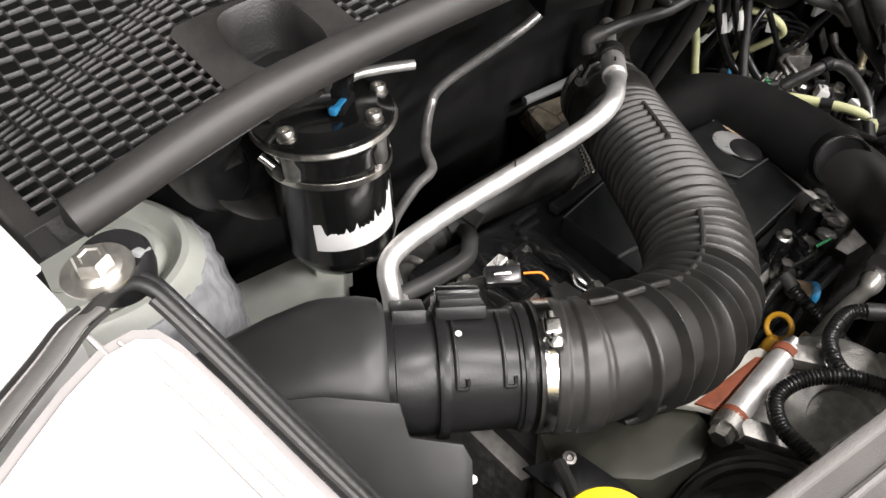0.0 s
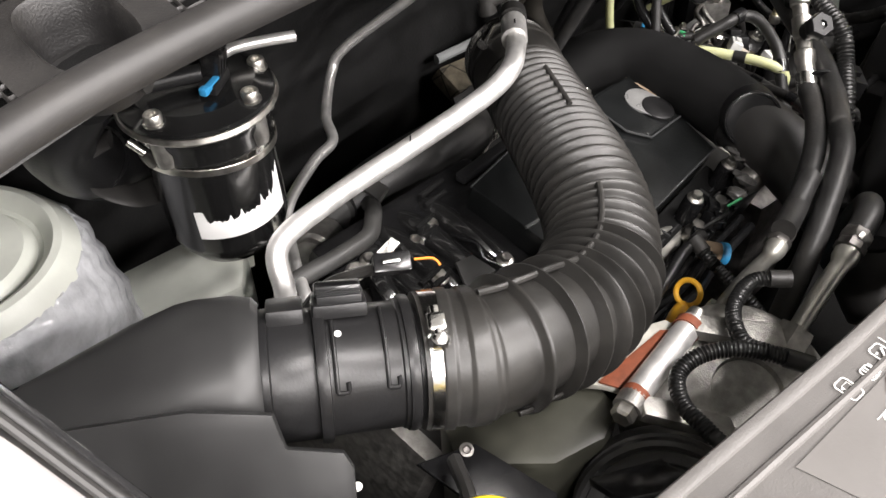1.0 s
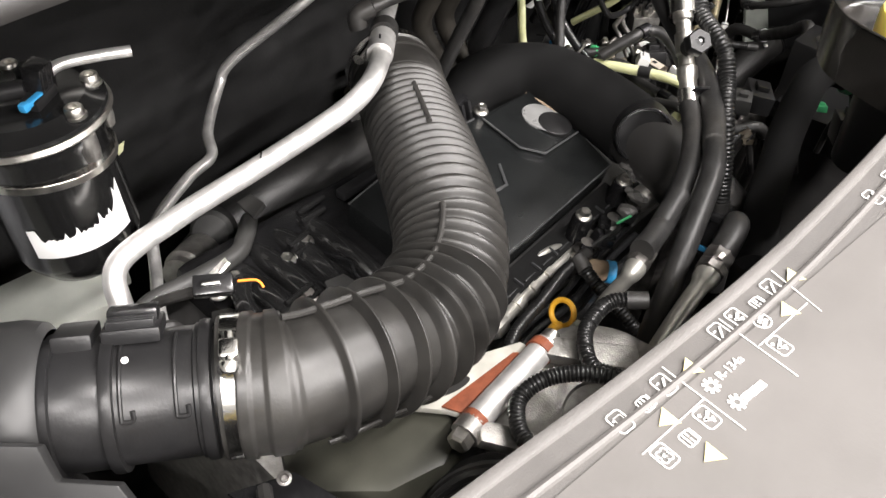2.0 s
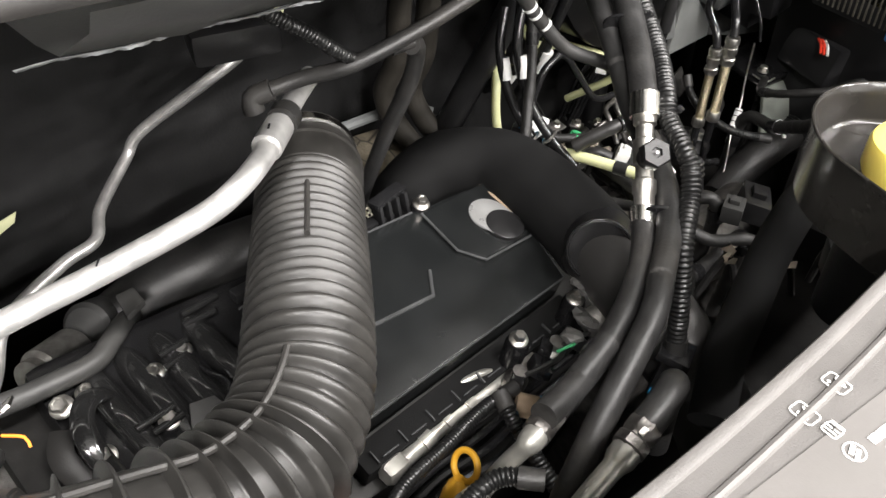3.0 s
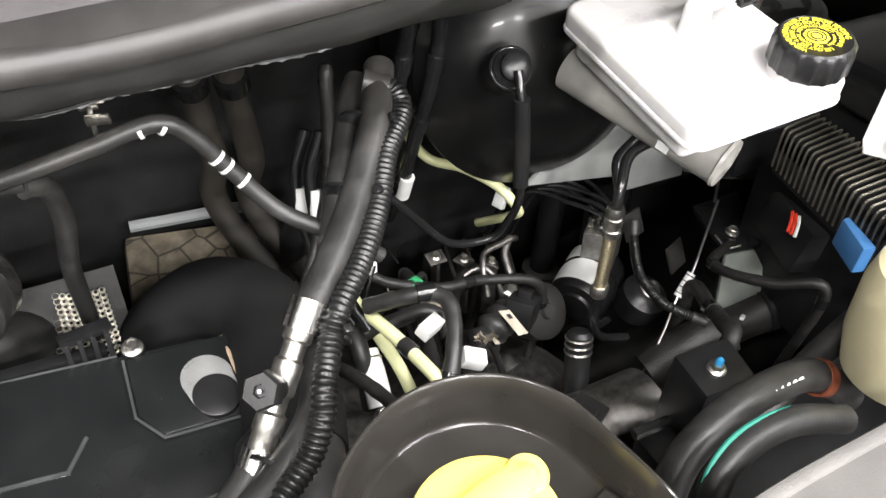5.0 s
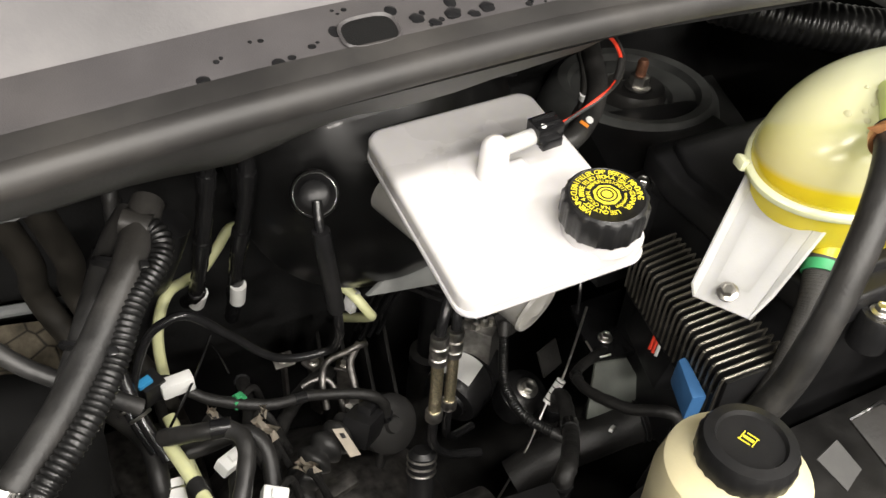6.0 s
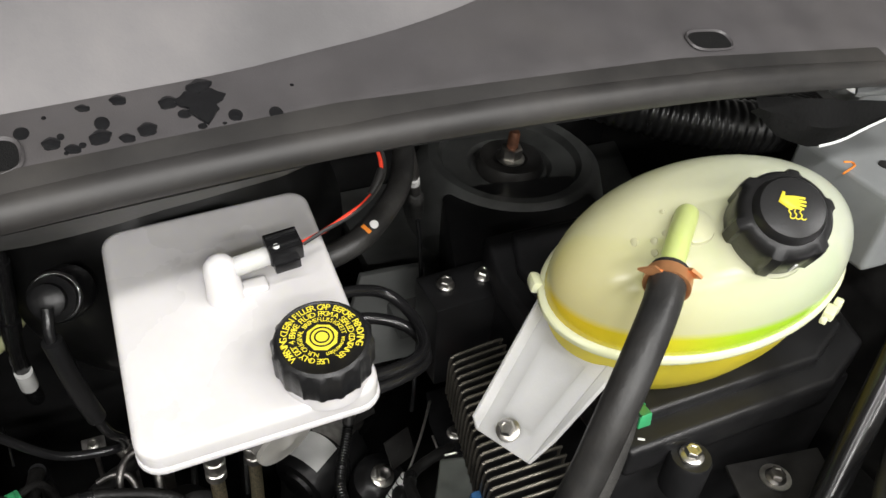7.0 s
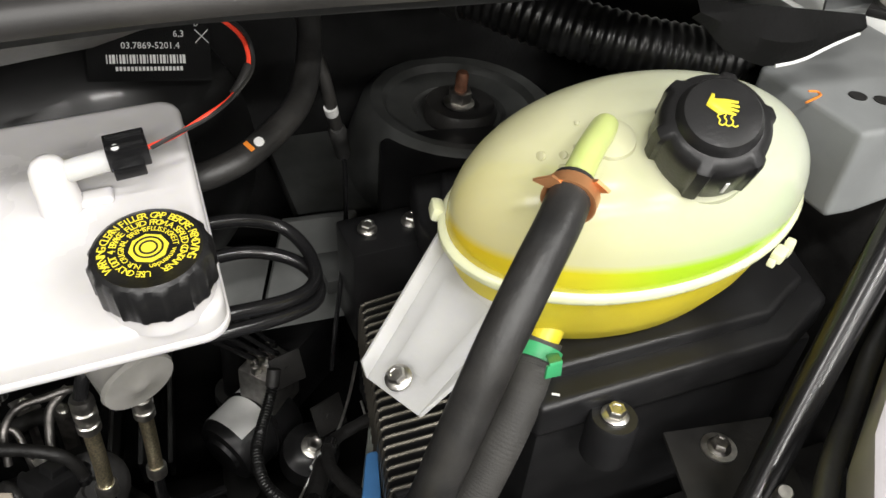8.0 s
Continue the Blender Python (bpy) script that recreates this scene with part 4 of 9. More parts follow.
def along_hose(s0, s1, deg, lift, rad, name):
    s, pts = 0.0, []
    for i, p in enumerate(hp):
        if i:
            s += (p - hp[i - 1]).length
        if s0 <= s <= s1:
            t, n, b = hf[i]
            a = radians(deg)
            pts.append(p + (n * math.cos(a) + b * math.sin(a)) * (0.042 + lift))
    part(name, sweep(pts[::3] + [pts[-1]], rad, 8, 0.004), CORRUGATED, hose)


along_hose(0.034, 0.24, -18, 0.0014, 0.0024, "spine")
along_hose(0.33, 0.4, -6, 0.0012, 0.0022, "spine")
along_hose(0.05, 0.37, 118, 0.0012, 0.0018, "seam")
part("end_collar", lathe([(0.0395, -0.004), (0.0435, -0.003), (0.0435, 0.004), (0.0405, 0.005), (0.036, 0.012), (0.0, 0.014)], HOSE[-1], HOSE[-1] - HOSE[-2], 48), CORRUGATED, hose)
hc2 = thing("hose_clamp", HOSE[-1], "steel hose clamp at the rear end of the intake hose", "hose clamp")
ez = (HOSE[-1] - HOSE[-2]).normalized()
part("band", band(HOSE[-1] - ez * 0.004, ez, 0.0437, 0.009, 0.001, 48), CHROME, hc2)
part("screw", lathe([(0.0055, -0.015), (0.0055, -0.01), (0.004, -0.009), (0.004, 0.012)], HOSE[-1] + V((-0.032, 0.0, 0.036)), V((1, 0.35, 0.1)), 16), CHROME, hc2)

# ---------- pipes over the engine ----------
def pipe(name, pts, r, mat, label, category="pipe", seg=14, step=0.005, radfn=None, group=""):
    return solo(name, sweep(pts, r, seg, step, radfn), mat, label, category, group=group)


ac = thing("aluminium_pipe", (-0.4, 0.22, 1.18), "thick bright aluminium air conditioning pipe across the engine", "pipe")
part("tube", sweep([(-0.545, 0.215, 1.09), (-0.541, 0.222, 1.13), (-0.525, 0.24, 1.155), (-0.47, 0.238, 1.165), (-0.396, 0.22, 1.181), (-0.33, 0.199, 1.202), (-0.3, 0.195, 1.214),
                    (-0.268, 0.212, 1.215), (-0.236, 0.238, 1.213), (-0.2, 0.27, 1.208), (-0.16, 0.3, 1.205)], 0.0086, 18, 0.004), ALU, ac)
part("crimp", sweep([(-0.258, 0.221, 1.2145), (-0.232, 0.242, 1.2125)], 0.0115, 18), ALU, ac, "crimped aluminium sleeve with a dark print")
part("collar", sweep([(-0.228, 0.245, 1.2123), (-0.216, 0.255, 1.211)], 0.0125, 18), RUBBER, ac)
part("print_bar", rbox((0.008, 0.0016, 0.0006), basis((-0.25, 0.2275, 1.2255), (-0.3, -0.25, 1), (1, 0.8, 0)), 0.0001), PLASTIC, ac)
part("print_bar", rbox((0.006, 0.0012, 0.0006), basis((-0.397, 0.2195, 1.1905), (-0.3, -0.1, 1), (1, 0.8, 0)), 0.0001), PLASTIC, ac)

thin = thing("steel_pipe", (-0.35, 0.37, 1.1), "thin bent steel air conditioning pipe along the bulkhead", "pipe")
part("tube", sweep([(-0.515, 0.225, 1.06), (-0.505, 0.25, 1.075), (-0.475, 0.30, 1.07), (-0.447, 0.335, 1.085), (-0.388, 0.362, 1.09), (-0.352, 0.373, 1.09), (-0.33, 0.405, 1.095), (-0.28, 0.447, 1.105), (-0.262, 0.44, 1.13),
                    (-0.214, 0.383, 1.187), (-0.18, 0.37, 1.21), (-0.165, 0.385, 1.222), (-0.175, 0.41, 1.235), (-0.2, 0.43, 1.25)], 0.0055, 12, 0.004), ALU, thin)
part("grommet", lathe([(0.013, -0.006), (0.015, -0.002), (0.015, 0.004), (0.011, 0.008)], (-0.512, 0.235, 1.068), (0.5, 0.8, 0.4), 20), RUBBER, thin)

# washer hose with white bands and its conduit
wash = thing("washer_hose", (-0.1, 0.21, 1.26), "slim grey rubber hose with white paint bands along the bulkhead", "hose")
WH = [(-0.222, 0.262, 1.232), (-0.2, 0.25, 1.238), (-0.171, 0.225, 1.248), (-0.118, 0.211, 1.262), (-0.07, 0.206, 1.273), (-0.032, 0.203, 1.281), (-0.012, 0.2, 1.268), (0.009, 0.193, 1.238), (0.035, 0.178, 1.205), (0.07, 0.158, 1.185), (0.1, 0.15, 1.16)]
part("tube", sweep(WH, 0.0062, 14, 0.004), RUBBER, wash)
for i, j, t in ((5, 4, 0.25), (5, 6, 0.15), (7, 6, 0.35), (7, 6, 0.1), (7, 8, 0.2)):
    a, b = V(WH[i]), V(WH[j])
    c = a.lerp(b, t)
    part("paint_band", sweep([c, c + (b - a).normalized() * 0.0028], 0.0065, 14), WHITE_TAG, wash)
part("elbow", sweep([(-0.222, 0.262, 1.232), (-0.235, 0.27, 1.226), (-0.236, 0.268, 1.215)], 0.0085, 14), RUBBER, wash)
clip = thing("hose_clip", (-0.069, 0.204, 1.287), "small bare steel triple clip holding the hose", "clip")
for k in range(3):
    q = pose(-0.066 + 0.001 * k, 0.206 + 0.002 * k, 1.306 - 0.0165 * k, 30, 0, -12)
    part("leaf", rbox((0.015, 0.004, 0.0085), q, 0.001), STEEL, clip)
    if k < 2:
        part("back_leaf", rbox((0.012, 0.004, 0.006), q @ pose(-0.004, 0.007, 0.006), 0.001), STEEL, clip)
part("stem", rbox((0.003, 0.01, 0.04), pose(-0.068, 0.214, 1.293, 10, 0, 0), 0.0008), STEEL, clip)


def conduit(name, pts, r, label, parent=None, period=0.0042, depth=0.2, group=""):
    b = sweep(pts, r, 12, 0.001, ribbed(period, depth))
    if parent is not None:
        return part(name, b, CONDUIT, parent, label, smooth=70)
    t = thing(name, pts[0], label, "conduit", group)
    part("tube", b, CONDUIT, t, smooth=70)
    P = spline(pts, 0.004)
    for q in (P[:5], P[-5:]):
        part("end_sleeve", sweep([q[0], q[2], q[-1]], r * 1.12, 12), RUBBER, t, "taped cable end")
    return t


conduit("cable_conduit", [(-0.25, 0.26, 1.325), (-0.235, 0.245, 1.308), (-0.205, 0.23, 1.284), (-0.175, 0.226, 1.256), (-0.155, 0.228, 1.246), (-0.13, 0.222, 1.25), (-0.116, 0.216, 1.252)], 0.0058, "thin black corrugated cable conduit tied to the hose", period=0.003)
pipe("breather_pipe", [(-0.12, 0.214, 1.25), (-0.106, 0.223, 1.24), (-0.103, 0.235, 1.205), (-0.11, 0.262, 1.143), (-0.111, 0.3, 1.06), (-0.112, 0.315, 1.02)], 0.0075, RUBBER, "black rubber pipe dropping behind the engine cover")

# heater hoses on the bulkhead
for dx, nm in ((0.0, "heater_hose"), (0.034, "heater_hose")):
    h = thing(nm, (0.03 + dx, 0.4, 1.1), "black rubber heater hose coming out of the bulkhead", "hose", "heater hoses")
    part("tube", sweep([(0.022 + dx, 0.38 - 0.3 * dx, 1.23), (0.03 + dx, 0.4 - 0.3 * dx, 1.17), (0.04 + dx, 0.42 - 0.3 * dx, 1.1), (0.036 + dx, 0.44 - 0.3 * dx, 1.05), (0.05 + dx, 0.43 - 0.3 * dx, 1.0), (0.085 + dx, 0.4 - 0.3 * dx, 0.93), (0.1 + dx, 0.37, 0.86)], 0.0135, 16, 0.006), HEATER, h)
    part("collar", sweep([(0.023 + dx, 0.381 - 0.3 * dx, 1.215), (0.026 + dx, 0.388 - 0.3 * dx, 1.2)], 0.016, 16), PLASTIC_GLOSS, h)

# ---------- engine ----------
block = thing("engine_block", (-0.2, 0.12, 0.6), "black engine block and cylinder head under the covers", "engine")


def cov_z(x, y):
    return 1.055 + 0.24 * (y - 0.244) - 0.075 * (x + 0.086)


def cov(x, y, up=0.0):
    return V((x, y, cov_z(x, y) + up))


part("cylinder_head", slab([cov(-0.5, 0.08, -0.06), cov(0.06, 0.06, -0.06), cov(0.06, 0.28, -0.06), cov(-0.5, 0.3, -0.06)], 0.4, 0.01), BODY_DARK, block)
part("cam_cover", slab([cov(-0.46, 0.16, -0.034), cov(-0.24, 0.14, -0.03), cov(-0.24, 0.29, -0.03), cov(-0.46, 0.3, -0.03)], 0.05, 0.012), PLASTIC_GLOSS, block)
part("timing_cover", slab([cov(-0.52, 0.1, -0.075), cov(-0.42, 0.08, -0.075), cov(-0.40, 0.3, -0.07), cov(-0.52, 0.3, -0.075)], 0.3, 0.015), ALU_CAST, block)
for x, y in ((-0.353, 0.244), (-0.381, 0.238), (-0.394, 0.196), (-0.33, 0.17), (-0.43, 0.25)):
    q = cov(x, y, -0.024)
    part("bolt", hexbolt(q, (-0.05, -0.2, 1), 0.0055, 0.0085, 0.006), STEEL, block)
    part("boss", lathe([(0.012, -0.02), (0.0105, -0.003), (0.009, -0.001)], q, (0, -0.2, 1), 20), PLASTIC_GLOSS, block)
for (xa, ya), (xb, yb), h in (((-0.372, 0.244), (-0.346, 0.246), -0.012), ((-0.374, 0.234), (-0.356, 0.236), -0.014), ((-0.418, 0.198), (-0.386, 0.2), -0.012), ((-0.41, 0.19), (-0.384, 0.192), -0.014), ((-0.34, 0.262), (-0.31, 0.262), -0.016), ((-0.335, 0.272), (-0.3, 0.274), -0.016)):
    part("rib", sweep([cov(xa, ya, h - 0.006), cov(xb, yb, h - 0.006)], 0.0032, 10), PAINT_BLACK, block)
for x, y in ((-0.45, 0.247), (-0.446, 0.194)):
    part("bolt", hexbolt(cov(x, y, -0.022), (-0.3, -0.3, 1), 0.0065, 0.0095, 0.008), STEEL, block)
part("arched_bracket", sweep([cov(-0.41, 0.24, -0.03), cov(-0.43, 0.235, -0.012), cov(-0.445, 0.22, -0.008), cov(-0.45, 0.2, -0.012), cov(-0.446, 0.17, -0.03)], 0.009, 10, 0.005, squash=0.5), PAINT_BLACK, block)
part("pale_bracket", sweep([(-0.458, 0.235, 1.05), (-0.468, 0.22, 1.045), (-0.466, 0.2, 1.035), (-0.455, 0.18, 1.025), (-0.44, 0.165, 1.015)], 0.01, 10, 0.005, squash=0.3), PIPE_GREY, block)
for k in range(4):
    x = -0.42 + 0.03 * k
    part("runner", sweep([cov(x, 0.29, -0.05), cov(x, 0.25, -0.032), cov(x + 0.004, 0.2, -0.034), cov(x + 0.01, 0.15, -0.05)], 0.013, 14, 0.006), PAINT_BLACK, block)
part("sensor_wire", sweep([cov(-0.351, 0.218, -0.018), cov(-0.35, 0.205, -0.012), cov(-0.343, 0.194, -0.014), cov(-0.346, 0.182, -0.022), cov(-0.33, 0.165, -0.03)], 0.0022, 8), PLASTIC_GLOSS, block)
part("lift_eye", rbox((0.026, 0.02, 0.03), pose(-0.394, 0.255, 1.033, 15, -25, 35), 0.003), ALU, block, "bright aluminium clamp block")
part("block_screw", lathe([(0.006, -0.004), (0.006, 0.006), (0.004, 0.008), (0.0, 0.008)], (-0.411, 0.245, 1.035), (-0.8, -0.5, 0.2), 14), STEEL, block)
part("flat_bracket", slab([cov(-0.378, 0.192, -0.015), cov(-0.359, 0.188, -0.015), cov(-0.352, 0.165, -0.02), cov(-0.39, 0.17, -0.02)], 0.004, 0.001), PAINT_GREY, block)
part("grey_pipe", sweep([(-0.53, 0.262, 1.06), (-0.504, 0.27, 1.072), (-0.459, 0.266, 1.07), (-0.415, 0.266, 1.066), (-0.393, 0.28, 1.064), (-0.375, 0.298, 1.058), (-0.36, 0.32, 1.04)], 0.0085, 14), PAINT_GREY, block, "dark grey painted bent pipe")
part("cylinder", lathe([(0.017, -0.03), (0.02, -0.026), (0.02, 0.014), (0.016, 0.018), (0.016, 0.026), (0.0, 0.028)], (-0.432, 0.32, 1.035), (-0.75, -0.45, 0.3), 24), ALU_CAST, block, "ribbed cast aluminium cylinder")
part("cylinder", lathe([(0.022, -0.03), (0.022, 0.012), (0.018, 0.016), (0.0, 0.017)], (-0.385, 0.345, 1.03), (-0.6, -0.5, 0.5), 24), PAINT_GREY, block)
part("pipe_lug", slab([(-0.372, 0.292, 1.068), (-0.352, 0.298, 1.07), (-0.35, 0.322, 1.068), (-0.366, 0.325, 1.066)], 0.006, 0.002), PAINT_GREY, block)

plug = thing("sensor_plug", (-0.506, 0.125, 1.195), "black sensor plug with a short orange wire", "connector")
part("housing", rbox((0.026, 0.014, 0.012), basis((-0.511, 0.133, 1.192), (-0.3, -0.5, 1), AX), 0.002), PLASTIC_GLOSS, plug)
part("clip_bar", rbox((0.012, 0.003, 0.003), basis((-0.514, 0.13, 1.199), (-0.3, -0.5, 1), AX), 0.0008), CHROME, plug)
part("wire", sweep([(-0.498, 0.124, 1.192), (-0.49, 0.114, 1.193), (-0.49, 0.108, 1.19)], 0.0009, 6), ORANGE, plug)
part("tab", slab([(-0.5, 0.15, 1.18), (-0.487, 0.15, 1.185), (-0.482, 0.162, 1.178), (-0.496, 0.164, 1.172)], 0.002), CHROME, plug)
part("cable", sweep([(-0.52, 0.14, 1.19), (-0.54, 0.17, 1.17), (-0.55, 0.2, 1.12)], 0.004, 8), RUBBER, plug)

# engine cover
def bars(pts, r):
    b = bmesh.new()
    for p, q in zip(pts, pts[1:]):
        d = (q - p).normalized() * r * 0.6
        sweep([p - d, q + d], r, 8, 1.0, bm=b)
    return b


ec = thing("engine_cover", cov(-0.13, 0.17), "black plastic engine cover with a raised pad and round stub", "engine cover")
part("panel", slab([cov(-0.30, 0.095), cov(-0.03, 0.104), cov(-0.012, 0.16), cov(-0.006, 0.215), cov(-0.03, 0.238), cov(-0.2, 0.247), cov(-0.30, 0.235)][::1], 0.03, 0.0025), COVER, ec)
part("pad", slab([cov(-0.094, 0.233, 0.005), cov(-0.097, 0.181, 0.005), cov(-0.082, 0.159, 0.005), cov(-0.024, 0.157, 0.005), cov(-0.008, 0.196, 0.005), cov(-0.012, 0.232, 0.005)], 0.008, 0.0018), COVER, ec)
part("edge_rib", bars([cov(-0.096, 0.232, 0.0045), cov(-0.099, 0.18, 0.0045), cov(-0.083, 0.157, 0.0045), cov(-0.023, 0.155, 0.0045)], 0.0014), COVER_EDGE, ec)
part("step_rib", bars([cov(-0.30, 0.168, 0.001), cov(-0.23, 0.1615, 0.001), cov(-0.154, 0.156, 0.001), cov(-0.137, 0.178, 0.001)], 0.0019), COVER_EDGE, ec)
part("rear_edge", bars([cov(-0.30, 0.2355, -0.001), cov(-0.2, 0.2475, -0.001), cov(-0.1, 0.243, -0.001)], 0.0012), COVER_EDGE, ec)
part("front_edge", bars([cov(-0.30, 0.0955, -0.0012), cov(-0.03, 0.1045, -0.0012), cov(-0.0125, 0.16, -0.0012)], 0.0012), COVER_EDGE, ec)
def oblique(rows, n=44):
    """Rings lying parallel to the cover, each with a centre, radius and lift."""
    b = bmesh.new()
    rings = [[b.verts.new(cov(x + r * math.cos(2 * math.pi * k / n), y + r * math.sin(2 * math.pi * k / n), up)) for k in range(n)] for x, y, r, up in rows]
    for A, B in zip(rings, rings[1:]):
        for k in range(n):
            b.faces.new((A[k], A[(k + 1) % n], B[(k + 1) % n], B[k]))
    b.faces.new(rings[-1])
    return b


part("stub", oblique([(-0.0385, 0.1955, 0.021, 0.003), (-0.0385, 0.1955, 0.021, 0.0065), (-0.0372, 0.181, 0.0195, 0.0085)]), STUB, ec, "round stub, coloured bright for its highlight")
part("stub_face", oblique([(-0.0365, 0.1765, 0.0188, 0.0055), (-0.0365, 0.1765, 0.0188, 0.0092), (-0.0365, 0.1765, 0.018, 0.0098)]), PLASTIC, ec, "black plastic face of the stub")
for k in range(8):
    x = -0.288 + 0.031 * k
    part("edge_tooth", rbox((0.0014, 0.012, 0.005), pose(x, 0.083 + 0.0008 * k, cov_z(x, 0.083) - 0.0285, 13, 0, 0), 0.0003), COVER_EDGE, ec)
    part("edge_dash", rbox((0.017, 0.0014, 0.0016), pose(x + 0.0145, 0.0795 + 0.0008 * k, cov_z(x, 0.08) - 0.0285, 13, 4, 1.5), 0.0004), COVER_EDGE, ec)
part("front_skirt", slab([cov(-0.30, 0.075, -0.0305), cov(-0.028, 0.082, -0.0305), cov(-0.026, 0.11, -0.03), cov(-0.30, 0.1, -0.03)], 0.02, 0.002), FOAM, ec)
for x, y in ((-0.086, 0.244), (-0.125, 0.078), (-0.044, 0.079)):
    part("bolt", hexbolt(V((x, y, cov_z(x, y) + 0.003)), (0.05, -0.22, 1), 0.0058, 0.0088, 0.007), STEEL, ec)
    part("bolt_boss", lathe([(0.011, -0.03), (0.011, -0.003), (0.0095, 0.0015)], V((x, y, cov_z(x, y) + 0.001)), (0.05, -0.22, 1), 20), PLASTIC_GLOSS, ec)
rear = thing("rear_clip_bracket", (-0.133, 0.255, 1.06), "black plastic clip bracket behind the engine cover", "bracket")
part("plate", rbox((0.042, 0.014, 0.006), pose(-0.117, 0.258, 1.076, 0, 0, 8), 0.0015), PLASTIC_GLOSS, rear)
for k in range(4):
    part("finger", rbox((0.004, 0.012, 0.022), pose(-0.133 + 0.0105 * k, 0.252, 1.065, -12, 0, 0), 0.001), PLASTIC, rear)
part("cross_bar", rbox((0.19, 0.012, 0.01), pose(-0.2, 0.256, 1.058, 0, 4, 1), 0.002), PLASTIC, rear)

# foam sleeved charge pipe
cp = thing("charge_pipe", (0.02, 0.2, 1.05), "wide black foam sleeved charge air pipe beside the engine cover", "pipe")
CPL = [(-0.085, 0.325, 0.915), (-0.072, 0.32, 0.96), (-0.047, 0.312, 1.003), (-0.008, 0.295, 1.036), (0.024, 0.25, 1.047), (0.026, 0.2, 1.05), (0.014, 0.14, 1.05), (0.006, 0.11, 1.048), (0.0, 0.092, 1.046)]
CPG = [(0.004, 0.104, 1.047), (-0.004, 0.08, 1.045), (-0.018, 0.02, 1.03), (-0.03, -0.05, 0.99), (-0.045, -0.12, 0.92)]
part("sleeve", sweep(CPL, 0.04, 32, 0.008, lambda s, L, a: 1.0 + 0.012 * math.sin(40 * s + 3 * a)), FOAM, cp)
part("plastic_pipe", sweep(CPG, 0.0375, 32, 0.008), PIPE_GREY, cp, "smooth dark grey plastic pipe")
dc, dn = V((-0.024, 0.074, 1.0655)), V((-0.72, -0.55, 0.42))
part("end_cap", lathe([(0.036, -0.03), (0.0305, -0.006), (0.0305, 0.0), (0.0295, 0.002), (0.0275, 0.0025), (0.0265, 0.001), (0.0, 0.001)], dc, dn, 40), PLASTIC, cp, "round flat plastic cap")
part("cap_ring", torus(dc + dn.normalized() * 0.001, dn, 0.029, 0.0016), PLASTIC_GLOSS, cp)
gk = thing("gasket_strip", (-0.015, 0.19, 1.04), "brown worn gasket strip beside the cover", "gasket")
part("strip", sweep([(-0.0165, 0.2325, 1.05), (-0.0135, 0.19, 1.0415), (-0.0145, 0.148, 1.0305)], 0.0028, 10, squash=0.5), TAN, gk)
part("torn_flap", slab([(-0.014, 0.228, 1.047), (-0.003, 0.229, 1.044), (-0.004, 0.21, 1.039), (-0.0135, 0.2, 1.039)], 0.0012, 0.0003), RUST_FLAP, gk, "rust brown torn flap")

# small parts in front of the cover
inj = thing("injector_rail", (-0.09, 0.05, 1.0), "cluttered injector rail with bolts and black wiring", "fuel rail")
RAIL = [(-0.276, 0.0715, 0.99), (-0.205, 0.08, 0.982), (-0.16, 0.079, 0.98), (-0.1, 0.08, 0.975)]
part("rail", sweep(RAIL, 0.0075, 18, 0.01), ZINC, inj, "zinc plated fuel rail tube")
for x, y, z, w in ((-0.241, 0.0757, 0.986, 0.006), (-0.214, 0.079, 0.983, 0.004), (-0.186, 0.0797, 0.981, 0.005)):
    part("rail_collar", sweep([(x - w, y - 0.001, z), (x + w, y + 0.001, z)], 0.0102, 18), ZINC, inj)
part("rail_cap", lathe([(0.0095, -0.012), (0.011, -0.01), (0.011, 0.006), (0.0085, 0.009), (0.0, 0.009)], (-0.28, 0.071, 0.9905), (-1, -0.12, 0.12), 6), ZINC, inj)
part("feed_pipe", sweep([(-0.235, 0.098, 0.985), (-0.2, 0.0975, 0.99), (-0.165, 0.092, 0.992), (-0.14, 0.086, 0.985)], 0.0042, 12), ZINC, inj)
for k in range(3, 6):
    x = -0.29 + 0.05 * k
    part("injector_body", lathe([(0.009, -0.03), (0.011, -0.01), (0.011, 0.004), (0.007, 0.008), (0.007, 0.016), (0.0, 0.017)], (x, 0.066, 0.988), (0.1, -0.25, 1), 14), (STEEL_DARK, ALU_CAST, PLASTIC_GLOSS)[k % 3], inj)
    part("harness_plug", rbox((0.022, 0.014, 0.014), pose(x + 0.02, 0.058, 1.0 - 0.001 * k, 10 * k, 20, 15 * k), 0.002), PLASTIC, inj)
    part("wire", sweep([(x, 0.06, 0.998), (x + 0.015, 0.048, 1.01), (x + 0.04, 0.05, 1.0), (x + 0.06, 0.06, 0.99)], 0.0024, 6, 0.006), RUBBER, inj)
for k, (y, z) in enumerate(((0.052, 0.978), (0.043, 0.97), (0.03, 0.965))):
    part("wire", sweep([(-0.31, y, z), (-0.25, y + 0.006, z + 0.006 * (k - 1)), (-0.2, y - 0.002, z + 0.004), (-0.14, y + 0.004, z), (-0.07, y, z + 0.006)], 0.0034 + 0.0008 * k, 8, 0.006), PLASTIC_GLOSS, inj)
for x, y, z in ((-0.145, 0.06, 0.998), (-0.118, 0.05, 1.0), (-0.1, 0.066, 1.0)):
    part("harness_plug", rbox((0.02, 0.012, 0.011), pose(x, y, z, 12, 8, 30), 0.0018), PLASTIC_GLOSS, inj)
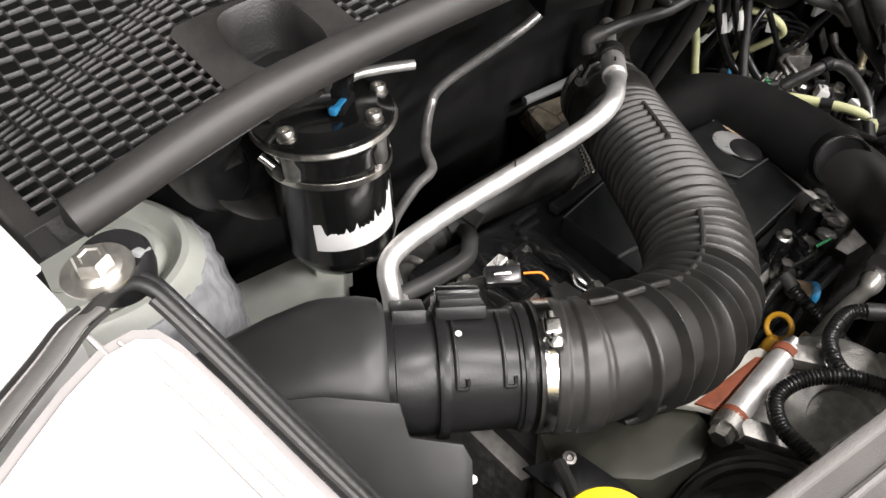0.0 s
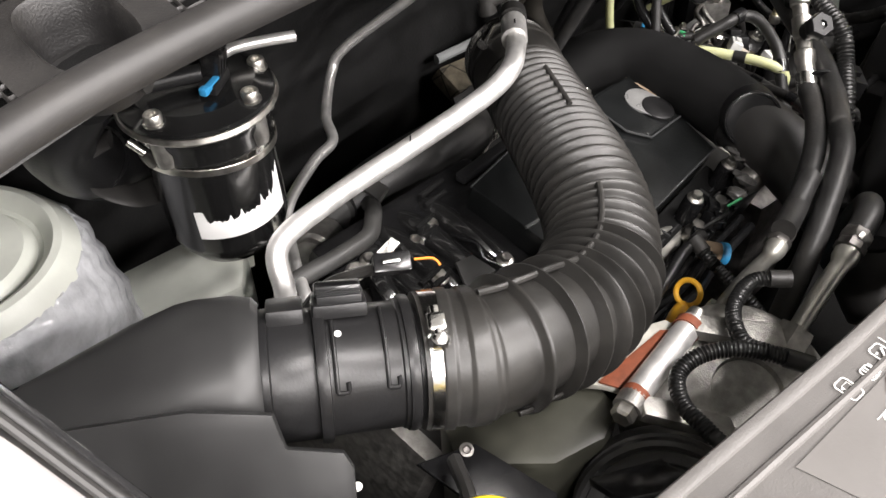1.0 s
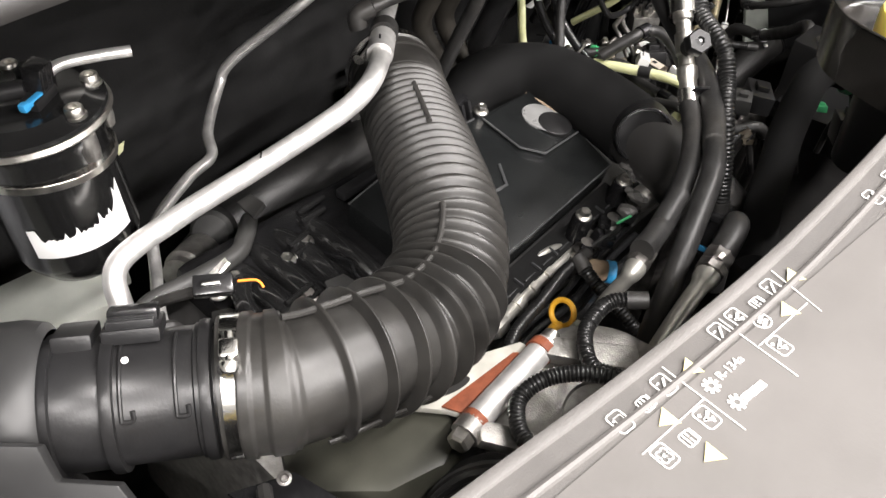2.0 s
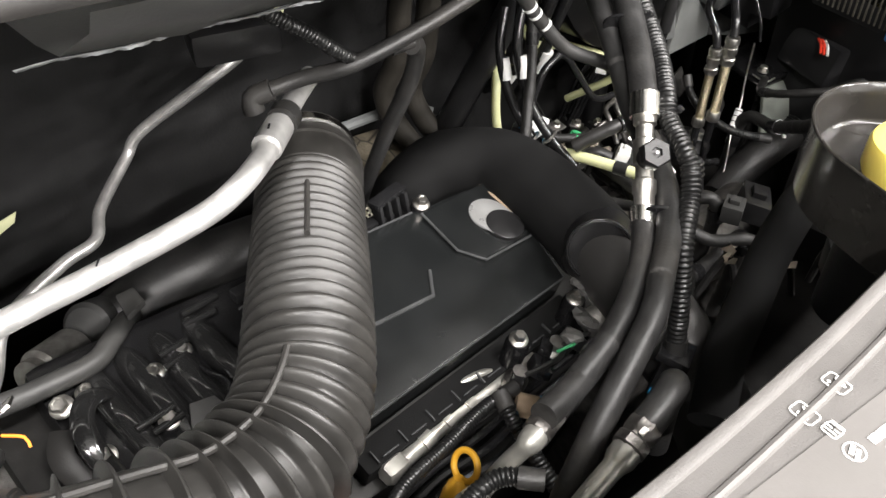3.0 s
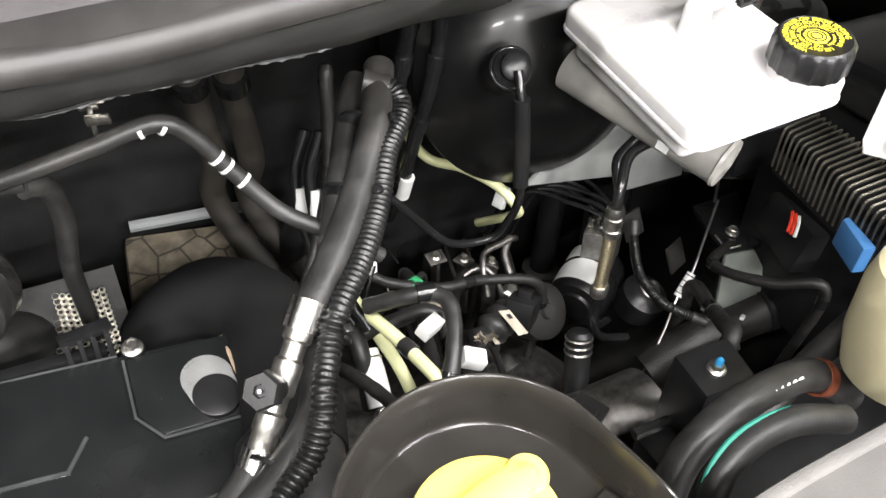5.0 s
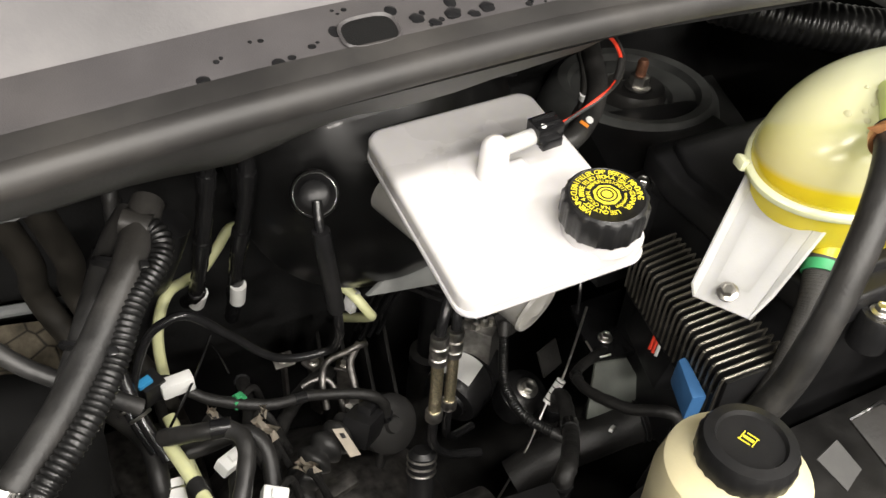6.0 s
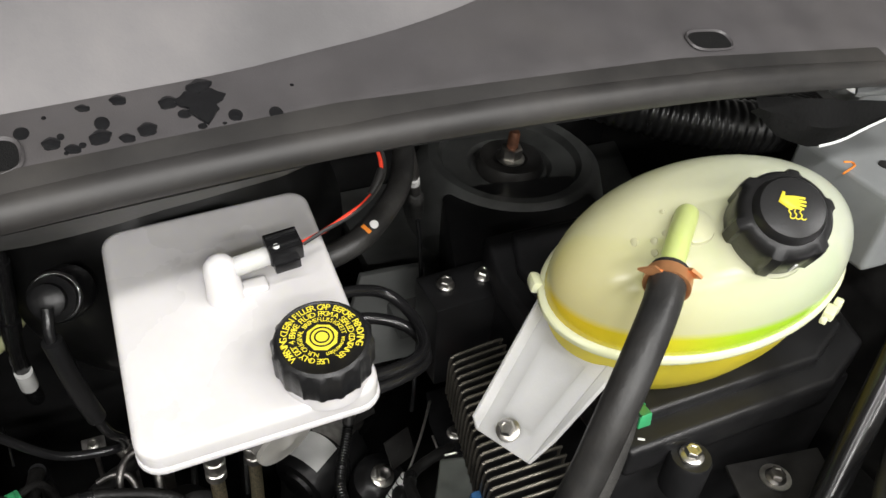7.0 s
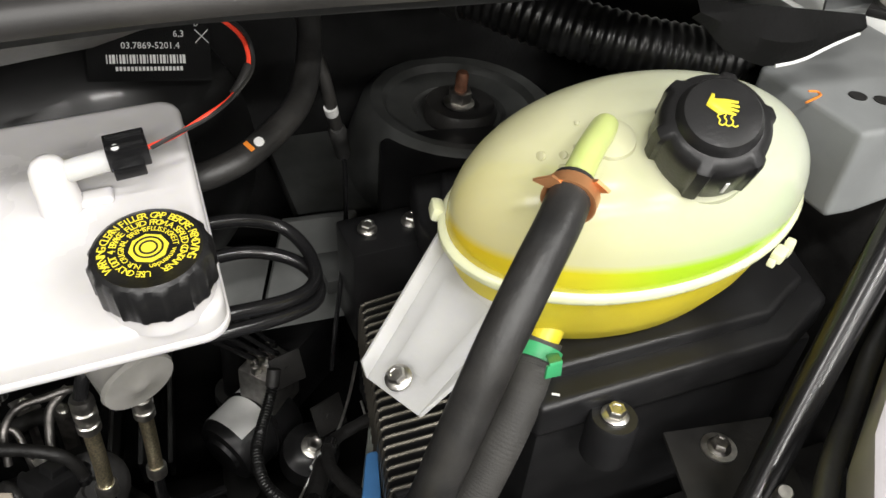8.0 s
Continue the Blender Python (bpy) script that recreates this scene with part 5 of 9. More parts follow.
part("green_wire", sweep([(-0.105, 0.05, 1.012), (-0.095, 0.043, 1.018), (-0.085, 0.045, 1.012), (-0.08, 0.05, 1.005)], 0.0016, 6), GREEN, inj, "thin green wire")
part("tan_cylinder", lathe([(0.009, -0.016), (0.0105, -0.013), (0.0105, 0.003), (0.009, 0.005)], (-0.152, 0.034, 0.99), (0.6, -0.75, -0.2), 22), TAN, inj)
part("blue_ring", lathe([(0.0112, 0.003), (0.0116, 0.004), (0.0116, 0.0105), (0.0112, 0.0115), (0.004, 0.012), (0.0, 0.012)], (-0.152, 0.034, 0.99), (0.6, -0.75, -0.2), 22), BLUE, inj, "teal blue ring on a tan cylinder")
part("side_fitting", lathe([(0.012, -0.02), (0.014, -0.01), (0.014, 0.004), (0.01, 0.008)], (-0.04, 0.05, 1.01), (0.8, -0.3, 0.3), 16), ALU_CAST, inj)
conduit("rail_conduit", [(-0.34, 0.02, 1.02), (-0.3, 0.035, 1.028), (-0.25, 0.042, 1.022), (-0.2, 0.05, 1.016), (-0.16, 0.05, 1.01)], 0.006, "thin black corrugated conduit along the injector rail", period=0.003)
conduit("rail_conduit", [(-0.18, 0.05, 1.02), (-0.19, 0.02, 1.01), (-0.2, -0.02, 1.0), (-0.2, -0.06, 0.97)], 0.007, "black corrugated conduit dropping beside the rail", period=0.0035)

# ---------- bundle of coolant hoses ----------
bundle_r = [(0.14, 0.235, 1.268), (0.128, 0.212, 1.261), (0.114, 0.186, 1.251), (0.084, 0.148, 1.229), (0.052, 0.112, 1.211), (0.021, 0.083, 1.197), (0.011, 0.074, 1.193)]
ch = thing("coolant_hose", (0.03, 0.09, 1.2), "grey-black rubber coolant hose with a steel valve fitting", "hose", "coolant hoses")
part("upper_hose", sweep(bundle_r, 0.0118, 18, 0.006), RUBBER, ch)
part("lower_hose", sweep([(-0.042, 0.028, 1.136), (-0.058, 0.015, 1.132), (-0.085, -0.001, 1.13), (-0.118, -0.015, 1.124), (-0.158, -0.025, 1.117), (-0.2, -0.034, 1.122), (-0.243, -0.04, 1.13)], 0.0098, 18, 0.006), RUBBER, ch)
fa, fb2 = V((0.013, 0.076, 1.1945)), V((-0.043, 0.026, 1.135))
fd = (fb2 - fa).normalized()
part("fitting_body", lathe([(0.0085, 0.0), (0.0095, 0.004), (0.0095, 0.012), (0.0075, 0.014), (0.0075, 0.024), (0.0095, 0.026), (0.0095, 0.046), (0.0075, 0.048), (0.0075, 0.058), (0.0098, 0.06), (0.0098, 0.07), (0.0085, 0.072), (0.0085, 0.094)], fa, fd, 20), STEEL, ch, "zinc plated steel fitting")
part("ferrule", sweep([fa - fd * 0.014, fa + fd * 0.006], 0.0126, 18), CHROME, ch)
part("ferrule", sweep([fb2 - fd * 0.014, fb2 + fd * 0.004], 0.0108, 18), CHROME, ch)
vx = V((-0.026, 0.038, 1.189))
va = V((-0.45, -0.55, 0.7))
part("valve_stem", lathe([(0.009, -0.02), (0.009, 0.0)], vx, va, 16), PLASTIC, ch)
part("valve_hex", lathe([(0.0115, -0.008), (0.0125, -0.006), (0.0125, 0.004), (0.011, 0.006), (0.0045, 0.006), (0.004, 0.003), (0.0, 0.003)], vx, va, 6), PLASTIC, ch, "black hexagonal valve cap")
part("valve_eye", lathe([(0.0012, 0), (0.0012, 0.0005), (0.0, 0.0006)], vx + va.normalized() * 0.0062, va, 10), WHITE_TAG, ch)
ch2 = thing("coolant_hose", (0.05, 0.14, 1.22), "grey-black rubber coolant hose running beside the steel fitting", "hose", "coolant hoses")
part("tube", sweep([(0.128, 0.25, 1.252), (0.114, 0.232, 1.246), (0.1, 0.207, 1.238), (0.078, 0.169, 1.218), (0.058, 0.137, 1.199), (0.037, 0.105, 1.178), (0.018, 0.07, 1.16), (0.005, 0.045, 1.15), (-0.017, 0.022, 1.145), (-0.052, -0.002, 1.141), (-0.09, -0.022, 1.14), (-0.127, -0.04, 1.135), (-0.19, -0.055, 1.11), (-0.22, -0.06, 1.08), (-0.24, -0.061, 1.04), (-0.25, -0.06, 0.98)], 0.0102, 18, 0.006), RUBBER, ch2)
for i, j in ((3, 4), (8, 9)):
    a, b = V((0.058, 0.137, 1.199)) if i == 3 else V((-0.09, -0.022, 1.14)), V((0.037, 0.105, 1.178)) if i == 3 else V((-0.127, -0.04, 1.135))
    part("hose_mark", sweep([a, a.lerp(b, 0.12)], 0.0104, 18), SOFT_HOSE, ch2, "worn grey band")
conduit("bundle_conduit", [(0.12, 0.22, 1.268), (0.139, 0.208, 1.262), (0.137, 0.19, 1.253), (0.112, 0.162, 1.241), (0.092, 0.132, 1.224), (0.066, 0.1, 1.211), (0.037, 0.072, 1.2), (0.025, 0.06, 1.189), (0.009, 0.032, 1.179), (0.002, 0.019, 1.169), (-0.012, 0.007, 1.153), (-0.035, -0.006, 1.143), (-0.046, -0.014, 1.13), (-0.055, -0.026, 1.09), (-0.06, -0.035, 1.04)], 0.0085, "black corrugated cable conduit tied to the coolant hoses", period=0.0042)
for c, d, nm in (((0.112, 0.195, 1.247), (0.6, 0.75, 0.4), 0), ((0.08, 0.15, 1.222), (0.6, 0.7, 0.35), 1), ((0.022, 0.072, 1.184), (0.6, 0.65, 0.4), 2), ((-0.031, 0.017, 1.143), (0.7, 0.6, 0.3), 3)):
    k9 = 0.8 if nm == 3 else 1.0
    t = thing("cable_tie", c, "black nylon cable tie round the hoses", "cable tie", "cable ties on the hoses")
    part("strap", lathe([(k9 * 0.0172, -0.0014), (k9 * 0.0184, -0.0014), (k9 * 0.0184, 0.0014), (k9 * 0.0172, 0.0014)], c, d, 32, squash=(1.15, 0.72), ref=(1, -0.6, -0.2)), PLASTIC_GLOSS, t)
    part("lock", rbox((0.006, 0.006, 0.005), basis(V(c) + V((0.013, -0.015, 0.011)), (0.3, -0.4, 0.8)), 0.001), PLASTIC_GLOSS, t)

# ends of the coolant lines by the slam panel
for (a, b, c, r, lab) in (((-0.205, -0.034, 1.122), (-0.25, -0.04, 1.117), (-0.29, -0.02, 1.05), 0.0078, "zinc steel line end with a crimped ferrule"),
                          ((-0.178, -0.0845, 1.121), (-0.213, -0.086, 1.111), (-0.29, -0.083, 1.068), 0.0092, "wide zinc steel line end with a crimped ferrule")):
    a, b, c = V(a), V(b), V(c)
    q = thing("steel_line_end", b, lab, "pipe fitting", "steel line ends")
    up2 = [a + V((0.02, 0.004, -0.001)), a + V((0.036, 0.01, -0.016)), a + V((0.045, 0.016, -0.05)), a + V((0.046, 0.016, -0.1))] if r > 0.0085 else [a + (a - b)]
    part("hose_end", sweep(up2[::-1] + [a, a.lerp(b, 0.5)], r * 1.2, 16), RUBBER, q)
    part("ferrule", lathe([(r * 1.2, 0.0), (r * 1.34, 0.002), (r * 1.34, 0.009), (r * 1.22, 0.0105), (r * 1.22, 0.013), (r * 1.36, 0.0145), (r * 1.36, 0.021), (r * 1.1, 0.023)], b - (b - a).normalized() * 0.022, b - a, 8), STEEL_DARK, q, "dark crimped nut")
    part("bright_patch", rbox((0.006, 0.004, 0.0012), basis(a.lerp(b, 0.62) + V((-0.004, -0.004, 0.0105)), (-0.3, -0.35, 0.88)), 0.0004), ZINC, q, "small bright zinc patch")
    part("tube", sweep([a.lerp(b, 0.9), b + (b - a).normalized() * 0.008, b.lerp(c, 0.5) + V((0, 0, 0.004)), c], r, 18, 0.003, lambda s, L, t: 1.12 - 0.3 * min(1.0, max(0.0, (s - 0.012) / 0.006))), ZINC, q)
    part("nut", lathe([(r * 1.6, -0.012), (r * 1.7, -0.008), (r * 1.7, 0.008), (r * 1.5, 0.012)], c, (c - b), 6), STEEL, q)

# loops of conduit over the pump
conduit("loop_conduit", [(-0.265, -0.062, 1.106), (-0.284, -0.041, 1.106), (-0.311, -0.039, 1.104), (-0.328, -0.046, 1.102), (-0.343, -0.062, 1.101), (-0.339, -0.08, 1.1), (-0.331, -0.103, 1.098), (-0.31, -0.13, 1.08)], 0.0066, "thick black corrugated conduit looping over the pump", period=0.003)
conduit("loop_conduit", [(-0.335, -0.11, 1.104), (-0.342, -0.092, 1.106), (-0.358, -0.065, 1.11), (-0.378, -0.045, 1.107), (-0.401, -0.039, 1.102), (-0.42, -0.053, 1.1), (-0.428, -0.074, 1.1), (-0.43, -0.092, 1.095), (-0.42, -0.12, 1.07)], 0.0066, "thick black corrugated conduit curling towards the slam panel", period=0.003)

# dipstick
dip = thing("dipstick", (-0.28, 0.005, 1.05), "ochre yellow plastic dipstick ring handle", "dipstick")
part("ring", torus((-0.252, 0.018, 1.024), (-0.8, 0.1, 0.5), 0.0118, 0.0027, 32, 10), YELLOW_DIP, dip)
part("stem", lathe([(0.0115, -0.026), (0.0105, -0.012), (0.008, -0.003), (0.0045, 0.003)], (-0.2605, 0.0165, 1.0145), (0.35, 0.05, 1), 20), YELLOW_DIP, dip)
part("tube", sweep([(-0.269, 0.0155, 0.99), (-0.28, 0.016, 0.93)], 0.006, 10), STEEL_DARK, dip)

# pump with its bracket
pump = thing("high_pressure_pump", (-0.38, -0.06, 1.0), "cast aluminium pump with a clamped bracket and brown strip", "pump")
part("housing", lathe([(0.075, -0.09), (0.08, -0.03), (0.078, 0.0), (0.07, 0.008), (0.05, 0.012), (0.03, 0.012), (0.028, 0.008), (0.0, 0.008)], (-0.345, -0.075, 1.045), (-0.25, -0.35, 1), 48), ALU_CAST, pump)
part("belt_ring", lathe([(0.062, -0.012), (0.066, -0.01), (0.066, 0.01), (0.062, 0.012), (0.045, 0.012), (0.04, 0.002), (0.0, 0.002)], (-0.46, -0.075, 1.02), (-0.75, -0.35, 0.7), 48), RUBBER, pump, "black belt pulley")
part("bracket_plate", slab([(-0.451, 0.033, 1.0835), (-0.42, 0.038, 1.0835), (-0.39, 0.026, 1.0835), (-0.345, 0.0, 1.0835), (-0.345, -0.022, 1.0835), (-0.424, -0.016, 1.0835), (-0.431, 0.003, 1.0835)][::-1], 0.006, 0.0012), PAINT_CREAM, pump, "off-white painted bracket plate")
part("brown_strip", slab([(-0.432, 0.007, 1.0862), (-0.425, -0.014, 1.0862), (-0.347, -0.02, 1.0862), (-0.359, -0.003, 1.0862)], 0.002, 0.0005), RUST_PAINT, pump, "reddish brown strip")
part("plate_slot", lathe([(1.0, 0.0), (1.0, 0.0004), (0.0, 0.0004)], (-0.417, 0.0165, 1.0837), (0, 0, 1), 28, ref=(0.8, -0.35, 0), squash=(0.021, 0.0065)), PIPE_GREY, pump)
part("rod", sweep([(-0.431, -0.022, 1.091), (-0.338, -0.019, 1.087)], 0.0102, 24), ALU, pump, "bright aluminium rod")
part("rod_end", sweep([(-0.443, -0.0235, 1.0905), (-0.431, -0.0225, 1.091)], 0.0112, 20), ALU_CAST, pump)
part("rod_bolt", lathe([(0.009, -0.002), (0.009, 0.006), (0.007, 0.008), (0.0, 0.008)], (-0.445, -0.0235, 1.0905), (-1, -0.1, 0), 6), STEEL, pump)
part("rod_band", band((-0.43, -0.0225, 1.091), (1, 0.03, -0.04), 0.0103, 0.006, 0.0008, 24), RUST_PAINT, pump)
part("rod_band", band((-0.345, -0.019, 1.0875), (1, 0.03, -0.04), 0.0106, 0.008, 0.0008, 24), RUST_PAINT, pump)
part("rod_tip", lathe([(0.007, 0.0), (0.008, 0.004), (0.006, 0.01), (0.0, 0.012)], (-0.336, -0.019, 1.088), (1, 0.2, 0.3), 16), STEEL, pump)
part("arm", slab([(-0.444, -0.034, 1.086), (-0.431, -0.022, 1.088), (-0.392, -0.078, 1.066), (-0.404, -0.09, 1.064)], 0.012, 0.003), ALU_CAST, pump)
part("arm", slab([(-0.352, -0.025, 1.084), (-0.338, -0.014, 1.085), (-0.29, -0.07, 1.07), (-0.31, -0.085, 1.07)], 0.012, 0.003), ALU_CAST, pump)
part("nut", hexbolt((-0.412, -0.085, 1.07), (-0.2, -0.3, 1), 0.006, 0.009, 0.007), STEEL, pump)
part("belt", torus((-0.47, -0.08, 1.025), (-0.75, -0.35, 0.7), 0.062, 0.005, 48, 8), RUBBER, pump)
part("grey_cover", slab([(-0.545, 0.05, 1.069), (-0.5, -0.004, 1.069), (-0.46, -0.02, 1.071), (-0.43, -0.014, 1.073), (-0.424, 0.012, 1.074), (-0.444, 0.037, 1.073), (-0.468, 0.055, 1.07), (-0.52, 0.09, 1.068)], 0.16, 0.008), pm("grey_green_casing", (0.04, 0.04, 0.031), 0.4, var=0.35, scale=22, dust=0.12), pump, "grey-green painted casing under the hose")

# washer bottle cap at the front
wc = thing("washer_bottle", (-0.64, -0.055, 1.1), "black washer bottle neck with a bright yellow cap", "washer bottle")
wn2 = V((-0.25, -0.25, 1))
wcap = part("cap", lathe([(0.027, -0.014), (0.0275, -0.004), (0.026, 0.002), (0.018, 0.006), (0.0, 0.0075)], (-0.633, -0.047, 1.207), wn2, 40), YELLOW, wc)
part("lug", rbox((0.024, 0.014, 0.006), basis((-0.656, -0.026, 1.2), wn2, (-0.7, 0.7, 0)), 0.002), YELLOW, wcap)
part("neck", lathe([(0.022, -0.08), (0.023, -0.014)], (-0.633, -0.047, 1.207), wn2, 24), PLASTIC, wc)

fr = thing("front_bracket", (-0.56, 0.0, 1.1), "black sheet bracket with a small screw in front of the hose", "bracket")
part("plate", slab([(-0.585, 0.05, 1.12), (-0.545, 0.035, 1.11), (-0.525, -0.02, 1.08), (-0.57, -0.04, 1.09)], 0.004, 0.001), PLASTIC_GLOSS, fr)
part("screw", lathe([(0.005, 0), (0.0048, 0.002), (0.003, 0.0025), (0.002, 0.001), (0.0, 0.001)], (-0.553, 0.034, 1.1145), (-0.2, -0.3, 1), 16), STEEL_DARK, fr)
part("plate_foot", slab([(-0.51, -0.06, 1.1), (-0.47, -0.09, 1.1), (-0.455, -0.06, 1.08), (-0.5, -0.03, 1.08)], 0.006, 0.001), PLASTIC_GLOSS, fr)
part("cable", sweep([(-0.62, -0.03, 1.13), (-0.59, 0.0, 1.135), (-0.57, 0.03, 1.13)], 0.005, 8), RUBBER, fr)

# ---------- bulkhead clutter ----------
solo("insulation_mat", slab([(-0.075, 0.40, 0.955), (0.04, 0.38, 0.935), (0.09, 0.46, 0.985), (-0.06, 0.49, 0.988)], 0.03, 0.008), INSULATION, "grey-brown felt insulation mat with cracks", "insulation mat")
solo("bulkhead_strip", sweep([(-0.05, 0.5, 0.991), (-0.018, 0.494, 0.992), (0.085, 0.466, 0.999), (0.118, 0.444, 0.988)], 0.006, 8, 0.01, squash=1.2), GREY_BRACKET, "pale sheet strip on the bulkhead", "strip")
foil = thing("heat_shield", (-0.14, 0.34, 1.0), "bright perforated metal heat shield behind the cover", "heat shield")
bm = bmesh.new()
for i in range(16):
    for j in range(12):
        x, u = -0.178 + 0.0055 * i, 0.0055 * j
        p = V((x, 0.315 + u * 0.5 + 0.008 * math.sin(i * 0.35), 1.0 + u * 0.8))
        ring = [p + V((0.0027 * math.cos(a), 0.0014 * math.sin(a), 0.0023 * math.sin(a))) for a in [k * math.pi / 4 for k in range(8)]]
        hole = [p + (q - p) * 0.62 + V((0, 0.002, -0.001)) for q in ring]
        A, B = [bm.verts.new(q + (q - p) * 0.25) for q in ring], [bm.verts.new(q) for q in hole]
        for k in range(8):
            bm.faces.new((A[k], A[(k + 1) % 8], B[(k + 1) % 8], B[k]))
part("perforated_sheet", bm, FOIL, foil)
part("backing", slab([(-0.185, 0.318, 0.99), (-0.08, 0.318, 0.99), (-0.08, 0.355, 1.06), (-0.185, 0.355, 1.06)], 0.003), BODY_DARK, foil)

mod = thing("wiper_motor", (-0.2, 0.32, 1.27), "grey-black wiper motor housing under the scuttle", "motor")
part("housing", lathe([(0.02, -0.04), (0.026, -0.034), (0.027, 0.02), (0.024, 0.03), (0.012, 0.036), (0.0, 0.036)], (-0.195, 0.325, 1.298), (1, -0.2, 0.1), 24), PAINT_GREY, mod)
part("lower_case", rbox((0.07, 0.04, 0.03), pose(-0.22, 0.31, 1.262, 10, 0, -20), 0.006), PLASTIC, mod)
part("yellow_tag", rbox((0.016, 0.004, 0.004), pose(-0.196, 0.285, 1.282, 0, 25, -30), 0.0008), YELLOW_TUBE, mod)
solo("bulkhead_label", slab([(-0.412, 0.49, 1.05), (-0.385, 0.49, 1.06), (-0.38, 0.49, 1.07), (-0.41, 0.49, 1.065)], 0.001), YELLOW_TUBE, "small pale yellow sticker on the bulkhead", "sticker")
big = thing("turbo_pipe", (-0.3, 0.35, 1.0), "thick black pipe running below the aluminium pipe", "pipe")
part("tube", sweep([(-0.42, 0.36, 0.98), (-0.34, 0.35, 1.02), (-0.27, 0.33, 1.04), (-0.2, 0.33, 1.03), (-0.15, 0.36, 1.0)], 0.03, 20, 0.01), RUBBER, big)
lh = thing("lower_hose", (0.1, -0.04, 1.08), "dark rubber coolant hose below the filler cup with a green clamp", "hose")
part("tube", sweep([(0.2, -0.1, 1.05), (0.185, -0.07, 1.085), (0.165, -0.042, 1.1), (0.135, -0.033, 1.1), (0.1, -0.036, 1.092), (0.06, -0.042, 1.075), (0.01, -0.055, 1.06), (-0.04, -0.068, 1.05), (-0.09, -0.09, 1.03)], 0.018, 20, 0.006), FOAM, lh)
part("clamp", band((0.178, -0.06, 1.092), (0.03, -0.05, -0.02), 0.0184, 0.008, 0.001, 32), GREEN, lh, "green spring clamp")
part("clamp_ear", rbox((0.014, 0.006, 0.008), pose(0.17, -0.06, 1.113, 0, 10, 40), 0.001), GREEN, lh)

mh = thing("printed_hose", (0.3, -0.05, 1.08), "grey-black rubber coolant hose with a white printed line", "hose")
part("tube", sweep([(0.2, -0.1, 1.0), (0.215, -0.075, 1.04), (0.24, -0.058, 1.07), (0.28, -0.05, 1.088), (0.33, -0.044, 1.088), (0.38, -0.045, 1.08), (0.42, -0.06, 1.05)], 0.0135, 18, 0.006), RUBBER, mh)
for k in range(6):
    a = V((0.318, -0.0525, 1.0985)).lerp(V((0.362, -0.052, 1.0955)), k / 6)
    part("print_bar", rbox((0.0055, 0.0018, 0.0006), basis(a, (-0.1, -0.6, 1), (1, 0.0, -0.07)), 0), WHITE_TAG, mh)
part("end_clamp", band((0.39, -0.0475, 1.074), (1, -0.2, -0.45), 0.014, 0.009, 0.0012, 28), RUST_PAINT, mh)
gh = thing("striped_hose", (0.25, -0.1, 1.12), "dark grey rubber hose with a green stripe beside the panel", "hose")
GH = [(0.2, -0.12, 1.06), (0.207, -0.11, 1.1), (0.222, -0.1, 1.122), (0.25, -0.094, 1.132), (0.29, -0.094, 1.13), (0.34, -0.1, 1.11)]
part("tube", sweep(GH, 0.0105, 16, 0.006), RUBBER, gh)
part("green_stripe", sweep([V(p) + V((-0.0035, 0.0055, 0.0075)) for p in GH], 0.0022, 8, 0.006), pm("teal_stripe", (0.03, 0.25, 0.19), 0.45, var=0.1), gh, "teal green stripe")
bs = thing("blue_stud", (0.363, 0.025, 1.03), "zinc stud with a small blue cap", "stud")
part("nut", hexbolt((0.363, 0.025, 1.026), (0, -0.1, 1), 0.0062, 0.009, 0.006), STEEL, bs)
part("blue_tip", lathe([(0.0036, 0.0), (0.0036, 0.006), (0.002, 0.008), (0.0, 0.008)], (0.363, 0.0245, 1.032), (0, -0.1, 1), 14), BLUE, bs, "blue cap")
part("plate", slab([(0.335, 0.005, 1.024), (0.39, 0.0, 1.024), (0.4, 0.05, 1.026), (0.34, 0.055, 1.026)], 0.12, 0.004), PLASTIC, bs)

# ---------- slam panel with printed icons ----------
slam = thing("slam_panel", (-0.2, -0.25, 1.22), "grey plastic slam panel with printed white icons and yellow triangles", "panel")
EDGE = [(-0.60, -0.098), (-0.536, -0.111), (-0.43, -0.132), (-0.322, -0.148), (-0.2, -0.158), (-0.12, -0.161), (-0.078, -0.162), (-0.052, -0.169), (0.0, -0.174), (0.05, -0.179), (0.1, -0.177), (0.16, -0.17), (0.33, -0.17)]
SZ = 1.25
part("top", prism([(-0.62, -0.43), (0.33, -0.43)] + EDGE[::-1], 0.03, pose(0, 0, SZ - 0.03), 0.003), SLAM, slam)
part("raised_lip", sweep([(x, y - 0.002, SZ - 0.001) for x, y in EDGE], 0.0045, 8, 0.01, squash=0.8), SLAM, slam)
part("inner_step", sweep([(x, y - 0.02, SZ) for x, y in EDGE[:7]], 0.0025, 8, 0.012), SLAM, slam)
part("sticker", slab([(-0.53, -0.14, SZ + 0.0008), (-0.5, -0.4, SZ + 0.0008), (-0.16, -0.4, SZ + 0.0008), (-0.16, -0.2, SZ + 0.0008)], 0.0006), pm("sticker_film", (0.135, 0.128, 0.122), 0.45, var=0.05), slam, "grey plastic information sticker")
ua, va2 = V((0.95, -0.16, 0)).normalized(), V((0.16, 0.95, 0)).normalized()


